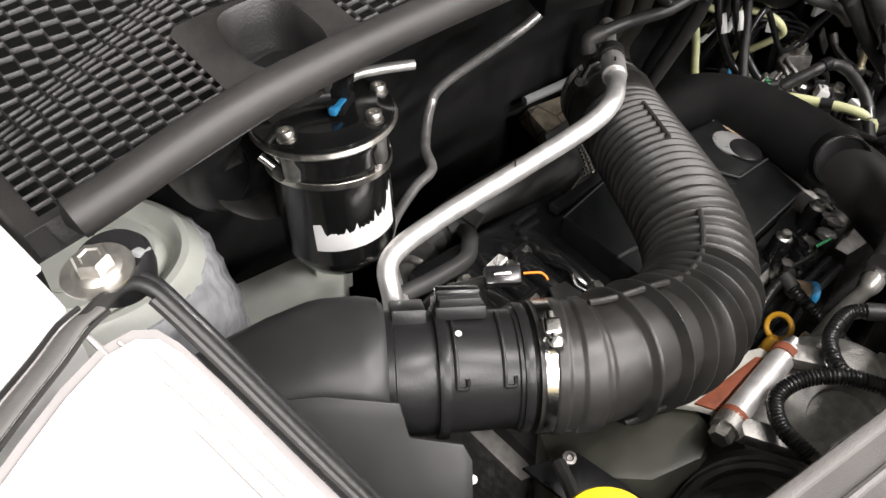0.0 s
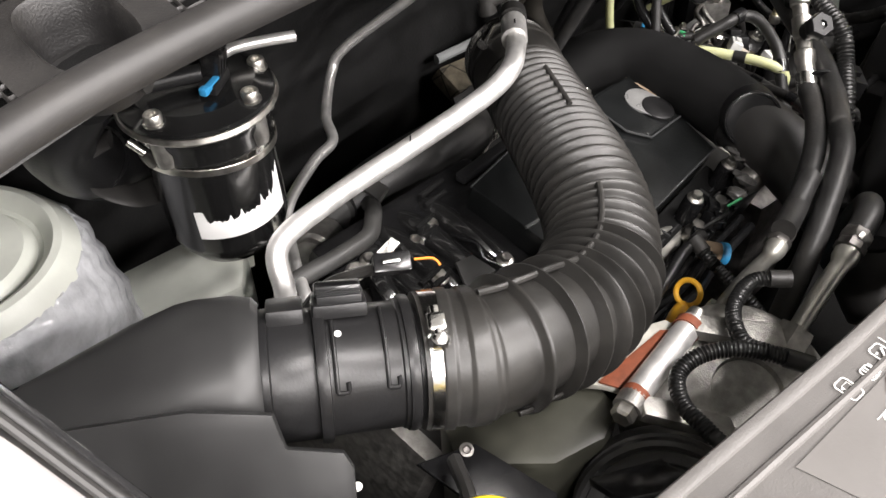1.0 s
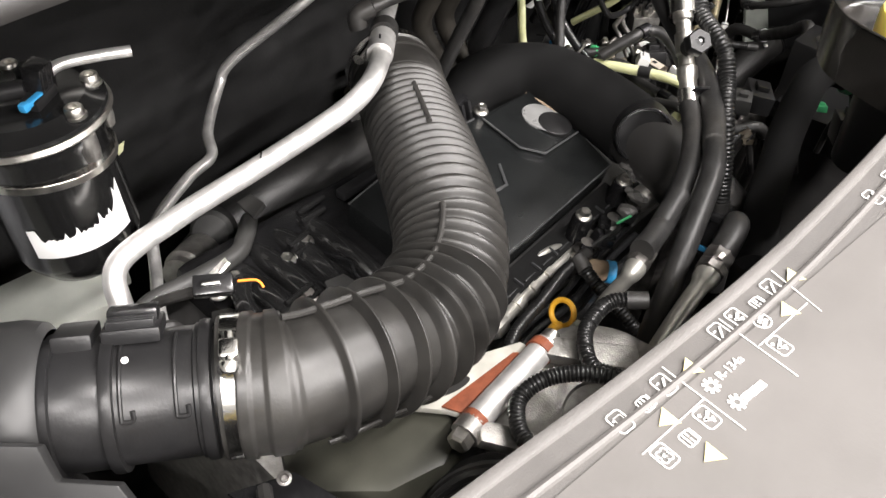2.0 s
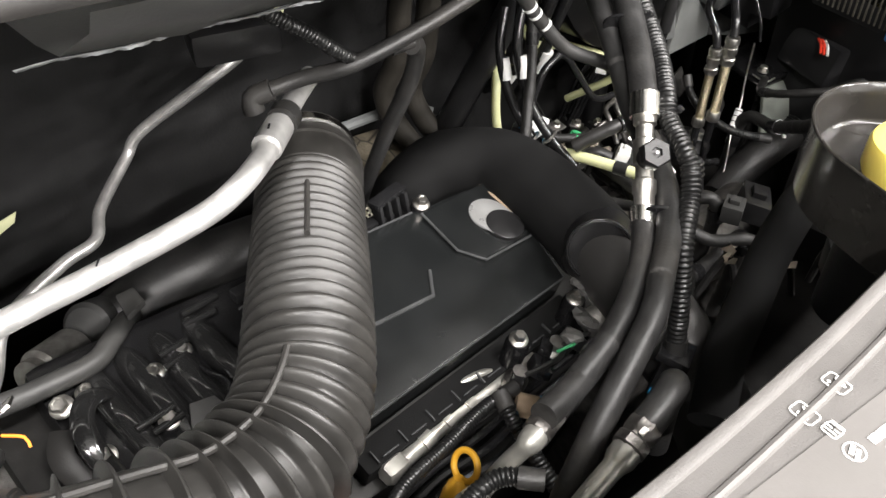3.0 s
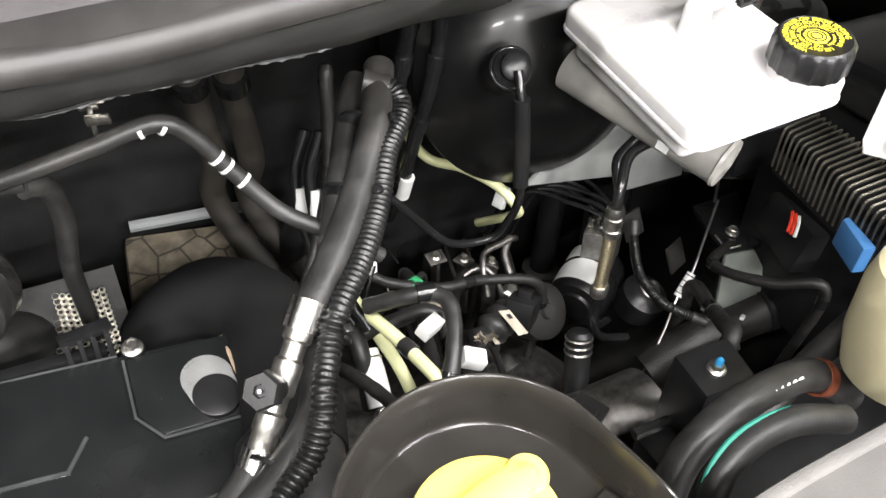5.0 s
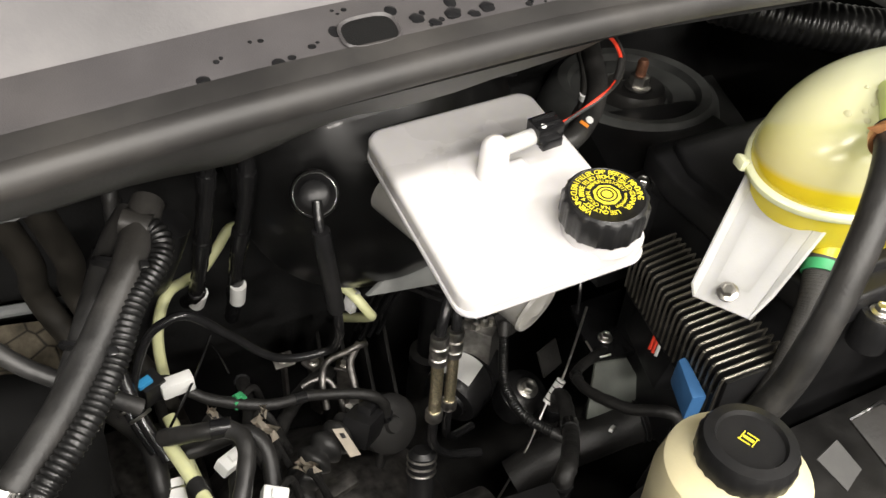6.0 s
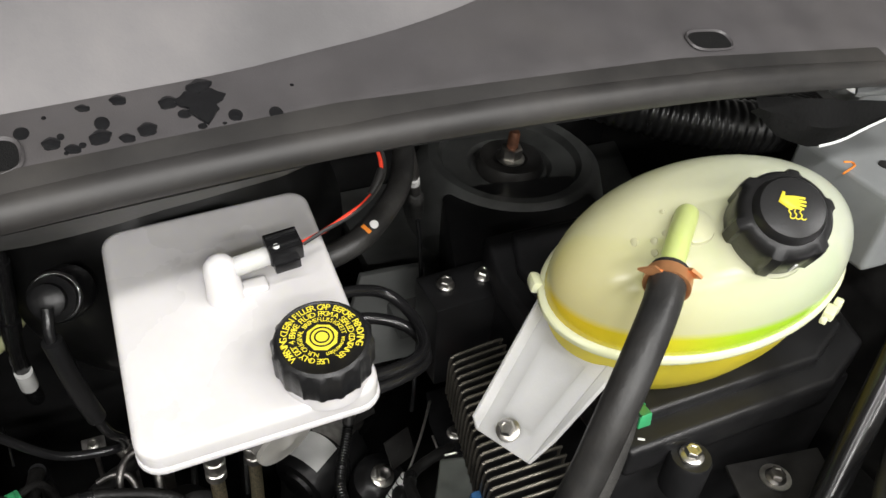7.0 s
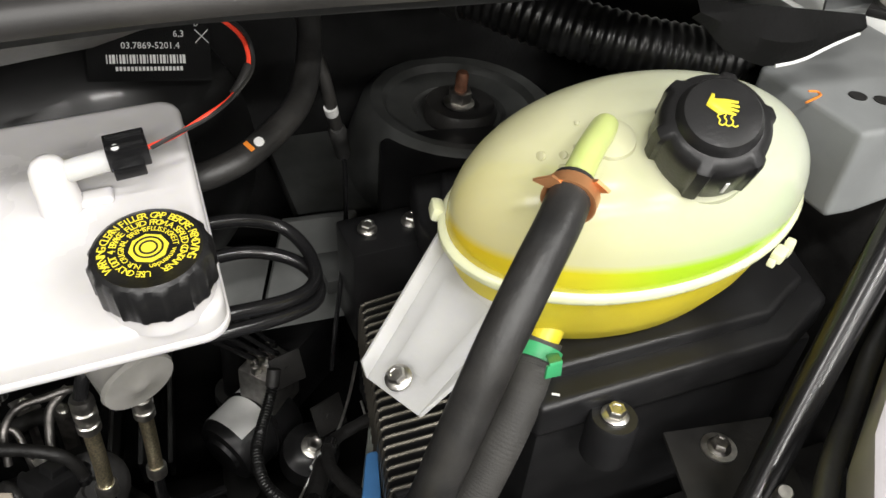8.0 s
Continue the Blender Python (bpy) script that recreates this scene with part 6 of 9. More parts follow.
def icon(x, y, kind):
    """A printed sign of bars and loops, 9 by 13 mm, its top towards -x."""
    mm = basis(V((x, y, SZ + 0.0012)), (0, 0, 1), ua)

    def bar(u, v, lu, lv, rot=0.0):
        part("icon_stroke", rbox((lu, lv, 0.0004), mm @ pose(u, v, 0, 0, 0, rot), 0), WHITE_TAG, slam)

    def loop(u, v, w, h, r, t, name="icon_stroke"):
        b = bmesh.new()
        outer, inner = [], []
        for cx, cy, a0 in ((1, 1, 0), (-1, 1, 90), (-1, -1, 180), (1, -1, 270)):
            for k in range(5):
                q = radians(a0 + 22.5 * k)
                for lst, rr in ((outer, r), (inner, max(0.0001, r - t))):
                    lst.append(b.verts.new(mm @ V((u + cx * (w / 2 - r) + rr * math.cos(q), v + cy * (h / 2 - r) + rr * math.sin(q), 0))))
        for k in range(len(outer)):
            q = (k + 1) % len(outer)
            b.faces.new((outer[k], outer[q], inner[q], inner[k]))
        part(name, b, WHITE_TAG, slam)

    if kind == "tri":
        b = bmesh.new()
        merge(b, prism([(0.0045, -0.0058), (0.0045, 0.0058), (-0.0048, 0.0)], 0.0004, mm))
        part("yellow_triangle", b, MARK_PALE, slam, "pale yellow warning triangle")
        return
    if kind == "book":
        loop(0, 0, 0.0075, 0.0085, 0.0018, 0.0008)
        bar(-0.0012, 0.0, 0.0008, 0.006)
        bar(0.0008, -0.0018, 0.0008, 0.003)
        bar(0.0008, 0.002, 0.0008, 0.0028)
        bar(0.0041, 0.0, 0.0012, 0.007)
        return
    if kind == "gear":
        loop(0, 0, 0.0062, 0.0062, 0.003, 0.0015)
        for k in range(8):
            a = radians(45 * k)
            bar(0.0037 * math.cos(a), 0.0037 * math.sin(a), 0.0018, 0.0016, 45 * k)
        return
    if kind == "disc":
        loop(0, 0, 0.0105, 0.0105, 0.0052, 0.0009)
        bar(0, 0.0012, 0.0055, 0.0022, 25)
        bar(0, -0.0018, 0.0055, 0.002, 25)
        return
    loop(0, 0, 0.0095, 0.0128, 0.0024, 0.0008, "icon_border")
    if kind == "slash":
        bar(0.0003, 0, 0.0011, 0.0075, -40)
        bar(-0.0022, 0.0022, 0.0018, 0.0009, 10)
    elif kind == "fan":
        for a in (45, 135, 225, 315):
            loop(0.0021 * math.cos(radians(a)), 0.0024 * math.sin(radians(a)), 0.0037, 0.0042, 0.0018, 0.0008)
    elif kind == "battery":
        loop(0.0006, 0, 0.0048, 0.0064, 0.0004, 0.0007)
        bar(-0.0024, 0.002, 0.0014, 0.0011)
        bar(-0.0024, -0.002, 0.0014, 0.0011)
    else:
        bar(0.0006, 0.0006, 0.0058, 0.0016, 30)
        bar(-0.0006, -0.0012, 0.0044, 0.0014, -35)
        bar(0.0016, -0.0026, 0.003, 0.0012, 60)
        bar(-0.0022, 0.0028, 0.0016, 0.0016, 45)


for x, y, kind in ((-0.473, -0.142, "battery"), (-0.457, -0.146, "book"), (-0.459, -0.158, "tri"), (-0.441, -0.147, "slash"), (-0.425, -0.152, "tri"),
                   (-0.476, -0.167, "fan"), (-0.461, -0.171, "book"), (-0.463, -0.183, "tri"), (-0.445, -0.172, "figure"), (-0.427, -0.165, "gear"), (-0.428, -0.179, "gear"),
                   (-0.393, -0.153, "slash"), (-0.378, -0.155, "figure"), (-0.362, -0.159, "book"), (-0.372, -0.166, "disc"), (-0.358, -0.173, "tri"), (-0.382, -0.18, "figure"),
                   (-0.346, -0.16, "slash"), (-0.332, -0.165, "tri"), (-0.235, -0.175, "slash"), (-0.235, -0.188, "book"), (-0.208, -0.177, "figure"), (-0.239, -0.2, "disc")):
    icon(x, y, kind)
for p, q in (((-0.432, -0.141), (-0.44, -0.189)), ((-0.436, -0.166), (-0.482, -0.159)), ((-0.385, -0.148), (-0.395, -0.195)), ((-0.345, -0.179), (-0.389, -0.172)), ((-0.334, -0.154), (-0.346, -0.187))):
    p, q = V((*p, SZ + 0.0012)), V((*q, SZ + 0.0012))
    part("printed_line", rbox(((q - p).length, 0.0006, 0.0004), basis((p + q) / 2, (0, 0, 1), q - p), 0), WHITE_TAG, slam)
part("lettering", text_mesh("R-134a", 0.0068, basis(V((-0.411, -0.167, SZ + 0.0012)), (0, 0, 1), ua)), WHITE_TAG, slam, "white printed refrigerant type")
for k in range(3):
    part("text_bar", rbox((0.005, 0.0042, 0.0004), basis(V((-0.422 + 0.0052 * k, -0.181 - 0.0012 * k, SZ + 0.0012)), (0, 0, 1), ua), 0), WHITE_TAG, slam)
    part("text_bar", rbox((0.005, 0.0042, 0.0004), basis(V((-0.226 + 0.0055 * k, -0.203 - 0.001 * k, SZ + 0.0012)), (0, 0, 1), ua), 0), WHITE_TAG, slam)

# ---------- oil filler ----------
cup = thing("filler_cup", (0.03, -0.12, 1.22), "glossy black plastic cup round the oil filler, bolted to the panel", "filler cup")
CUP = [(-0.04, -0.117), (-0.025, -0.085), (-0.006, -0.066), (0.018, -0.054), (0.045, -0.052), (0.071, -0.062), (0.091, -0.087), (0.098, -0.12), (0.103, -0.146), (0.108, -0.162),
       (0.1, -0.172), (0.06, -0.175), (0.0, -0.175), (-0.045, -0.172), (-0.055, -0.162), (-0.051, -0.146)]
cc = V((0.026, -0.124, 0))
bm = bmesh.new()
pts = spline([(x, y, 0) for x, y in CUP + CUP[:1]], 0.006)[:-1]


def rim_z(y):
    """The wall falls away towards the front, where the floor meets the panel."""
    k = min(1.0, max(0.0, (y + 0.172) / 0.03))
    return 1.236 + 0.016 * k


prof = [(1.0, 1.196, 0), (1.022, None, -0.003), (1.03, None, -0.001), (1.03, None, 0.0004), (1.02, None, 0.001), (1.006, None, 0.0), (0.985, None, -0.01), (0.958, 1.2265, 0), (0.945, 1.2235, 0), (0.92, 1.222, 0), (0.5, 1.2205, 0), (0.001, 1.2205, 0)]
rows = [[bm.verts.new(cc + (p - cc) * s + V((0, 0, (rim_z(p.y) + d if z is None else z) - p.z))) for p in pts] for s, z, d in prof]
for A, B in zip(rows, rows[1:]):
    for k in range(len(pts)):
        q = (k + 1) % len(pts)
        bm.faces.new((A[k], A[q], B[q], B[k]))
part("cup", bm, CUP_PLASTIC, cup)
part("rim_lip", sweep([cc + (V((x, y, 0)) - cc) * 1.03 + V((0, 0, rim_z(y))) for x, y in CUP[:10]], 0.0011, 8, 0.004), CUP_PLASTIC, cup)
part("neck", lathe([(0.03, 1.1), (0.03, 1.232)], (0.026, -0.126, 0), seg=32), PLASTIC, cup)
part("ear", prism([(0.062, -0.173), (0.068, -0.162), (0.064, -0.152), (0.068, -0.144), (0.08, -0.138), (0.083, -0.128), (0.092, -0.124), (0.1, -0.146), (0.103, -0.166)], 0.011, pose(0, 0, 1.2195), 0.003, 3), CUP_PLASTIC, cup)
part("ear", prism([(-0.05, -0.17), (-0.049, -0.15), (-0.042, -0.136), (-0.034, -0.14), (-0.03, -0.149), (-0.018, -0.157), (-0.008, -0.163), (0.004, -0.164), (0.02, -0.17)], 0.011, pose(0, 0, 1.2195), 0.003, 3), CUP_PLASTIC, cup)
for x, y in ((0.08, -0.156), (-0.027, -0.1605)):
    part("screw", lathe([(0.0062, 0), (0.006, 0.0015), (0.0046, 0.0034), (0.0028, 0.004), (0.0022, 0.0025), (0.0, 0.0025)], (x, y, 1.2305), seg=24), CHROME, cup)
oil = thing("oil_cap", (0.026, -0.126, 1.23), "large bright yellow oil filler cap with a grip bar", "oil cap")
part("cap", lathe([(0.033, 1.226), (0.0345, 1.23), (0.0345, 1.247), (0.033, 1.2505), (0.028, 1.252), (0.0, 1.252)], (0.026, -0.126, 0), seg=48), OIL_YELLOW, oil)
part("grip", lathe([(1.0, 0.0), (1.0, 0.0045), (0.9, 0.0075), (0.6, 0.0092), (0.0, 0.0098)], (0.027, -0.1235, 1.2505), (0, 0, 1), 40, ref=(0.95, 0.31, 0), squash=(0.0315, 0.0115)), OIL_YELLOW, oil)
part("grip_tab", lathe([(0.0105, -0.012), (0.0105, 0.004), (0.009, 0.0068), (0.0, 0.0078)], (0.0525, -0.1145, 1.248), seg=24), OIL_YELLOW, oil)

# ---------- power steering bottle ----------
ps = thing("steering_fluid_bottle", (0.42, -0.078, 1.1), "cream plastic power steering fluid bottle with a black screw cap", "fluid bottle")
part("bottle", lathe([(0.042, 1.1), (0.049, 1.13), (0.05, 1.175), (0.046, 1.195), (0.034, 1.205), (0.028, 1.207)], (0.424, -0.082, 0), seg=40), CREAM, ps)
part("cap", lathe([(0.03, 1.203), (0.0305, 1.218), (0.0285, 1.224), (0.022, 1.2255), (0.0205, 1.2225), (0.0, 1.2225)], (0.424, -0.082, 0), seg=60, wave=lambda a, j: 1.0 + (0.025 if j in (0, 1) and int(a * 12) % 2 else 0.0)), PLASTIC, ps)
part("mark", rbox((0.002, 0.007, 0.0006), pose(0.424, -0.08, 1.2229, 0, 0, 20), 0), MARK_YELLOW, ps)
for s in (-1, 1):
    part("mark", rbox((0.0006, 0.008, 0.0006), pose(0.424 + 0.004 * s, -0.08, 1.2229, 0, 0, 20), 0), MARK_YELLOW, ps)
    part("mark", rbox((0.0075, 0.0006, 0.0006), pose(0.424 - 0.001 * s, -0.08 + 0.0042 * s, 1.2229, 0, 0, 20), 0), MARK_YELLOW, ps)

# ---------- brake fluid reservoir ----------
RX = V((0.136, -0.006, 0.012)).normalized()
RY = V((0.012, 0.178, 0.022))
RY = (RY - RX * RY.dot(RX)).normalized()
RZ = RX.cross(RY)
RM = Matrix((RX, RY, RZ)).transposed().to_4x4()
RM.translation = V((0.368, 0.139, 1.287))
res = thing("brake_fluid_reservoir", (0.367, 0.136, 1.2), "milky white plastic brake fluid reservoir with a black cap", "fluid reservoir")


def rounded(w, d, r, n=5):
    return [(cx * (w / 2 - r) + r * math.cos(radians(a0 + 90 * k / n)), cy * (d / 2 - r) + r * math.sin(radians(a0 + 90 * k / n)))
            for cx, cy, a0 in ((1, 1, 0), (-1, 1, 90), (-1, -1, 180), (1, -1, 270)) for k in range(n + 1)]


part("upper_shell", prism(rounded(0.141, 0.18, 0.014), 0.019, RM @ pose(0, 0, -0.019), 0.006, 4), RESERVOIR, res)
part("seam", prism(rounded(0.1435, 0.1825, 0.015), 0.005, RM @ pose(0, 0, -0.021), 0.0018, 2), RESERVOIR, res)
part("lower_shell", rbox((0.118, 0.15, 0.03), RM @ pose(0, 0.006, -0.034), 0.009, 4), RESERVOIR, res)
part("filler_neck", lathe([(0.0272, -0.004), (0.0266, 0.002), (0.0262, 0.009)], RM @ V((0.0422, -0.0666, 0.0)), RZ, 32), RESERVOIR, res)
part("sensor_bump", lathe([(0.0125, -0.002), (0.0112, 0.006), (0.0106, 0.02), (0.0098, 0.0265), (0.0072, 0.031), (0.003, 0.0328), (0.0, 0.033)], RM @ V((-0.001, 0.009, 0.0)), RZ, 32), RESERVOIR, res)
part("sensor_ramp", rbox((0.034, 0.0125, 0.006), RM @ pose(0.009, 0.009, 0.0005), 0.003, 3), RESERVOIR, res)
part("sensor_stem", sweep([RM @ V((0.004, 0.009, 0.022)), RM @ V((0.03, 0.0092, 0.025))], 0.0062, 18), BRACKET_CLEAR, res)
cyl_a, cyl_b = V((0.386, 0.1, 1.192)), V((0.33, 0.245, 1.222))
part("lower_chamber", sweep([cyl_a, cyl_b], 0.021, 28), CHAMBER, res, "milky cylinder chamber with a flat end")
part("chamber_end", lathe([(0.021, 0.0), (0.0225, 0.001), (0.0215, 0.004), (0.006, 0.0055), (0.004, 0.007), (0.0, 0.007)], cyl_a, cyl_a - cyl_b, 28), CHAMBER, res)
part("label_bar", rbox((0.012, 0.007, 0.0006), basis((0.345, 0.13, 1.2), (-1, -0.2, 0.3), (0, 1, 0)), 0), WHITE_TAG, res)
bc = RM @ V((0.0422, -0.0666, 0.0143))
bcap = part("cap", lathe([(0.0276, -0.007), (0.0284, -0.005), (0.0284, 0.0115), (0.0272, 0.0148), (0.0252, 0.016), (0.0243, 0.0153), (0.0, 0.0153)], bc, RZ, 96,
                  wave=lambda a, j: 1.0 + (0.04 if j in (0, 1, 2) and (a * 16 / (2 * math.pi)) % 1 < 0.25 else 0.0)), PLASTIC, res, "black ribbed cap with yellow printed warning text")


def ring_text(body, radius, size, start, turn, parent):
    b = bmesh.new()
    n = len(body)
    for i, chx in enumerate(body):
        if chx == " ":
            continue
        a = radians(start - turn * i / n)
        mm = RM.to_3x3().to_4x4()
        mm.translation = bc + RZ * 0.0159
        merge(b, text_mesh(chx, size, mm @ pose(0, 0, 0, 0, 0, math.degrees(a) - 90) @ pose(0, radius, 0), 0.0001))
    part("printed_text", b, MARK_YELLOW, parent, "yellow printed ring of text", smooth=180)


ring_text("WARNING CLEAN FILLER CAP BEFORE REMOVING ", 0.0214, 0.0059, 203, 246, bcap)
ring_text("USE ONLY DOT 4 BRAKE FLUID FROM A SEALED CONTAINER ", 0.0166, 0.0051, 262, 346, bcap)
ring_text("NUR ORIGINAL BREMSFLUSSIGKEIT verwenden ", 0.0124, 0.0041, 240, 348, bcap)
b = lathe([(0.0094, 0.0153), (0.0094, 0.0158), (0.0, 0.0158)], bc, RZ, 8)
part("printed_sign", b, MARK_YELLOW, bcap, "yellow octagon sign")
for r0 in (0.0066, 0.004):
    part("sign_ring", torus(bc + RZ * 0.0161, RZ, r0, 0.0005, 28, 6), PLASTIC, bcap)

pl2 = thing("sensor_plug", RM @ V((0.035, 0.006, 0.01)), "black two wire plug on the brake fluid reservoir", "connector")
part("housing", rbox((0.0215, 0.0165, 0.0135), RM @ pose(0.0393, 0.0105, 0.028, 0, 0, 4), 0.0012), PLASTIC_GLOSS, pl2)
part("latch", rbox((0.0165, 0.006, 0.0075), RM @ pose(0.0388, 0.0005, 0.023, 0, 0, 4), 0.0008), PLASTIC_GLOSS, pl2)
for k in (-1, 1):
    part("latch_rail", rbox((0.019, 0.0012, 0.002), RM @ pose(0.0393, 0.0105 + 0.0045 * k, 0.0353, 0, 0, 4), 0.0004), PLASTIC, pl2)
part("white_dot", lathe([(0.0022, 0), (0.002, 0.001), (0, 0.0012)], RM @ V((0.0343, 0.0055, 0.0347)), RZ, 12), WHITE_TAG, pl2)
w0 = RM @ V((0.0495, 0.01, 0.0275))
WIRE = [w0, (0.43, 0.1455, 1.3235), (0.447, 0.1455, 1.333), (0.463, 0.148, 1.342), (0.4755, 0.161, 1.353), (0.474, 0.178, 1.364), (0.455, 0.195, 1.373), (0.42, 0.21, 1.378)]
part("red_wire", sweep(WIRE, 0.0014, 8), RED, pl2, "thin red wire")
part("black_wire", sweep([V(p) + V((0.002, -0.001, 0.002 * (i % 2))) for i, p in enumerate(WIRE)], 0.0013, 6), RUBBER, pl2)
part("wire_wrap", sweep([(0.464, 0.149, 1.343), (0.47, 0.154, 1.348), (0.475, 0.16, 1.353)], 0.0026, 10), RUBBER, pl2)

# booster behind it
boo = thing("brake_booster", (0.36, 0.36, 1.2), "glossy black round brake booster with a white barcode label", "brake booster")
BO, BD = V((0.365, 0.318, 1.19)), V((0.0, -1, 0.12))
part("shell", lathe([(0.135, -0.12), (0.14, -0.06), (0.14, -0.03), (0.145, -0.028), (0.145, -0.02), (0.136, -0.012), (0.12, 0.01), (0.09, 0.03), (0.05, 0.045), (0.03, 0.05), (0.0, 0.05)], BO, BD, 64), BOOSTER, boo)
vp = V((0.264, 0.242, 1.236))
part("valve_body", lathe([(0.02, -0.03), (0.02, -0.004), (0.0165, 0.002), (0.0165, 0.008), (0.012, 0.012), (0.012, 0.018), (0.009, 0.02), (0.0, 0.0205)], vp, (-0.25, -0.8, 0.55), 28), PLASTIC, boo)
part("valve_ring", torus(vp + V((0, -0.001, 0.001)), (-0.25, -0.8, 0.55), 0.017, 0.0022), PAINT_BLACK, boo)
lm = basis((0.432, 0.302, 1.299), V((0.052, -0.005, -0.003)).cross(V((0.005, 0.009, 0.019))), (0.052, -0.005, -0.003))
part("label", rbox((0.082, 0.05, 0.0012), lm @ pose(0.002, 0.004, 0), 0), FOAM, boo, "matt black label with white print")
for k in range(24):
    part("barcode_bar", rbox((0.0007 + 0.0006 * ((k * 7) % 3), 0.006, 0.0004), lm @ pose(-0.026 + 0.0022 * k, -0.006, 0.0014), 0), WHITE_TAG, boo)
part("lettering", text_mesh("03.7869-5201.4", 0.0062, lm @ pose(0.003, 0.003, 0.0014), 0.0001), WHITE_TAG, boo, "white printed part number")
part("lettering", text_mesh("6,3", 0.0062, lm @ pose(0.022, 0.011, 0.0014), 0.0001), WHITE_TAG, boo)
part("lettering", text_mesh("B", 0.0056, lm @ pose(0.034, 0.018, 0.0014), 0.0001), WHITE_TAG, boo)
for k in range(18):
    part("print_bar", rbox((0.0017, 0.0028, 0.0004), lm @ pose(-0.02 + 0.0025 * k, -0.0125, 0.0014), 0), WHITE_TAG, boo)
for u, v, r in ((-0.003, 0, 45), (0.003, 0, 45), (0, -0.003, -45), (0, 0.003, -45)):
    part("print_bar", rbox((0.0006, 0.0085, 0.0004), lm @ pose(0.0375 + 0.5 * (u + v), 0.0095 + 0.5 * (v - u), 0.0014, 0, 0, r), 0), WHITE_TAG, boo)

vh = thing("vacuum_hose", (0.27, 0.22, 1.1), "slim black vacuum hose falling from the booster valve", "hose")
part("tube", sweep([(0.259, 0.222, 1.245), (0.257, 0.21, 1.22), (0.265, 0.212, 1.169), (0.273, 0.222, 1.11), (0.282, 0.25, 1.06), (0.275, 0.268, 1.028), (0.228, 0.27, 1.037), (0.188, 0.27, 1.083), (0.156, 0.27, 1.12), (0.135, 0.27, 1.12), (0.117, 0.27, 1.105), (0.097, 0.27, 1.05), (0.094, 0.27, 1.0)], 0.0042, 12, 0.004), PLASTIC_GLOSS, vh)
part("upper_sleeve", sweep([(0.257, 0.21, 1.225), (0.264, 0.212, 1.17), (0.27, 0.218, 1.13)], 0.0072, 12), PLASTIC, vh)

nyl = thing("nylon_tube", (0.14, 0.32, 1.0), "pale yellow-green nylon tube looping behind the hoses", "tube", "nylon tubes")
part("tube", sweep([(0.128, 0.33, 0.97), (0.13, 0.343, 1.022), (0.138, 0.352, 1.055), (0.152, 0.365, 1.07), (0.171, 0.382, 1.064), (0.19, 0.393, 1.063), (0.211, 0.407, 1.075), (0.228, 0.414, 1.09), (0.247, 0.416, 1.08), (0.2744, 0.407, 1.043), (0.3, 0.372, 1.044), (0.325, 0.335, 1.034), (0.34, 0.318, 1.012), (0.346, 0.33, 0.992), (0.335, 0.39, 0.942)], 0.0056, 12, 0.005), YELLOW_TUBE, nyl)
part("clip", rbox((0.008, 0.014, 0.026), pose(0.327, 0.332, 1.022, 0, 20, 20), 0.0015), BRACKET_CLEAR, nyl, "frosted plastic tube clip")
nyl2 = thing("nylon_tube", (0.13, 0.13, 1.03), "pale yellow-green nylon tube with a black tape band", "tube", "nylon tubes")
part("tube", sweep([(0.112, 0.22, 1.035), (0.121, 0.178, 1.039), (0.129, 0.133, 1.041), (0.1345, 0.108, 1.037), (0.1365, 0.099, 1.028), (0.135, 0.1, 1.012), (0.13, 0.108, 0.99)], 0.0062, 12, 0.005), YELLOW_TUBE, nyl2)
part("tape_band", sweep([(0.124, 0.163, 1.0395), (0.127, 0.148, 1.0405)], 0.0075, 12), RUBBER, nyl2)

bp2 = thing("blue_tipped_plug", (0.11, 0.288, 1.03), "black connector with a bright blue clip and white housing", "connector")
part("housing", rbox((0.022, 0.02, 0.026), pose(0.112, 0.288, 1.03, 10, 0, 25), 0.002), PLASTIC, bp2)
part("blue_clip", rbox((0.014, 0.008, 0.005), pose(0.108, 0.28, 1.047, 10, 0, 25), 0.001), BLUE, bp2)
part("white_housing", rbox((0.03, 0.014, 0.016), pose(0.135, 0.282, 1.03, 0, 0, 5), 0.002), WHITE_TAG, bp2)
for k, (x, y, z) in enumerate(((0.098, 0.235, 1.056), (0.09, 0.252, 1.05))):
    fh = thing("quick_connector", (x, y, z), "black pipe with a ribbed steel quick connector", "pipe fitting", "quick connectors")
    part("pipe", sweep([(x + 0.012, y + 0.06, z + 0.13), (x - 0.005, y + 0.05, z + 0.09), (x - 0.006, y + 0.03, z + 0.04), (x, y, z), (x + 0.012, y - 0.03, z - 0.03)], 0.0055, 12, 0.005), PLASTIC_GLOSS, fh)
    part("clip", torus((x, y, z), (0.3, -0.6, -0.6), 0.009, 0.0016, 24, 6), STEEL, fh)
    part("tag", sweep([(x - 0.003, y + 0.046, z + 0.082), (x - 0.006, y + 0.037, z + 0.06)], 0.0062, 12), WHITE_TAG, fh, "white paint band")

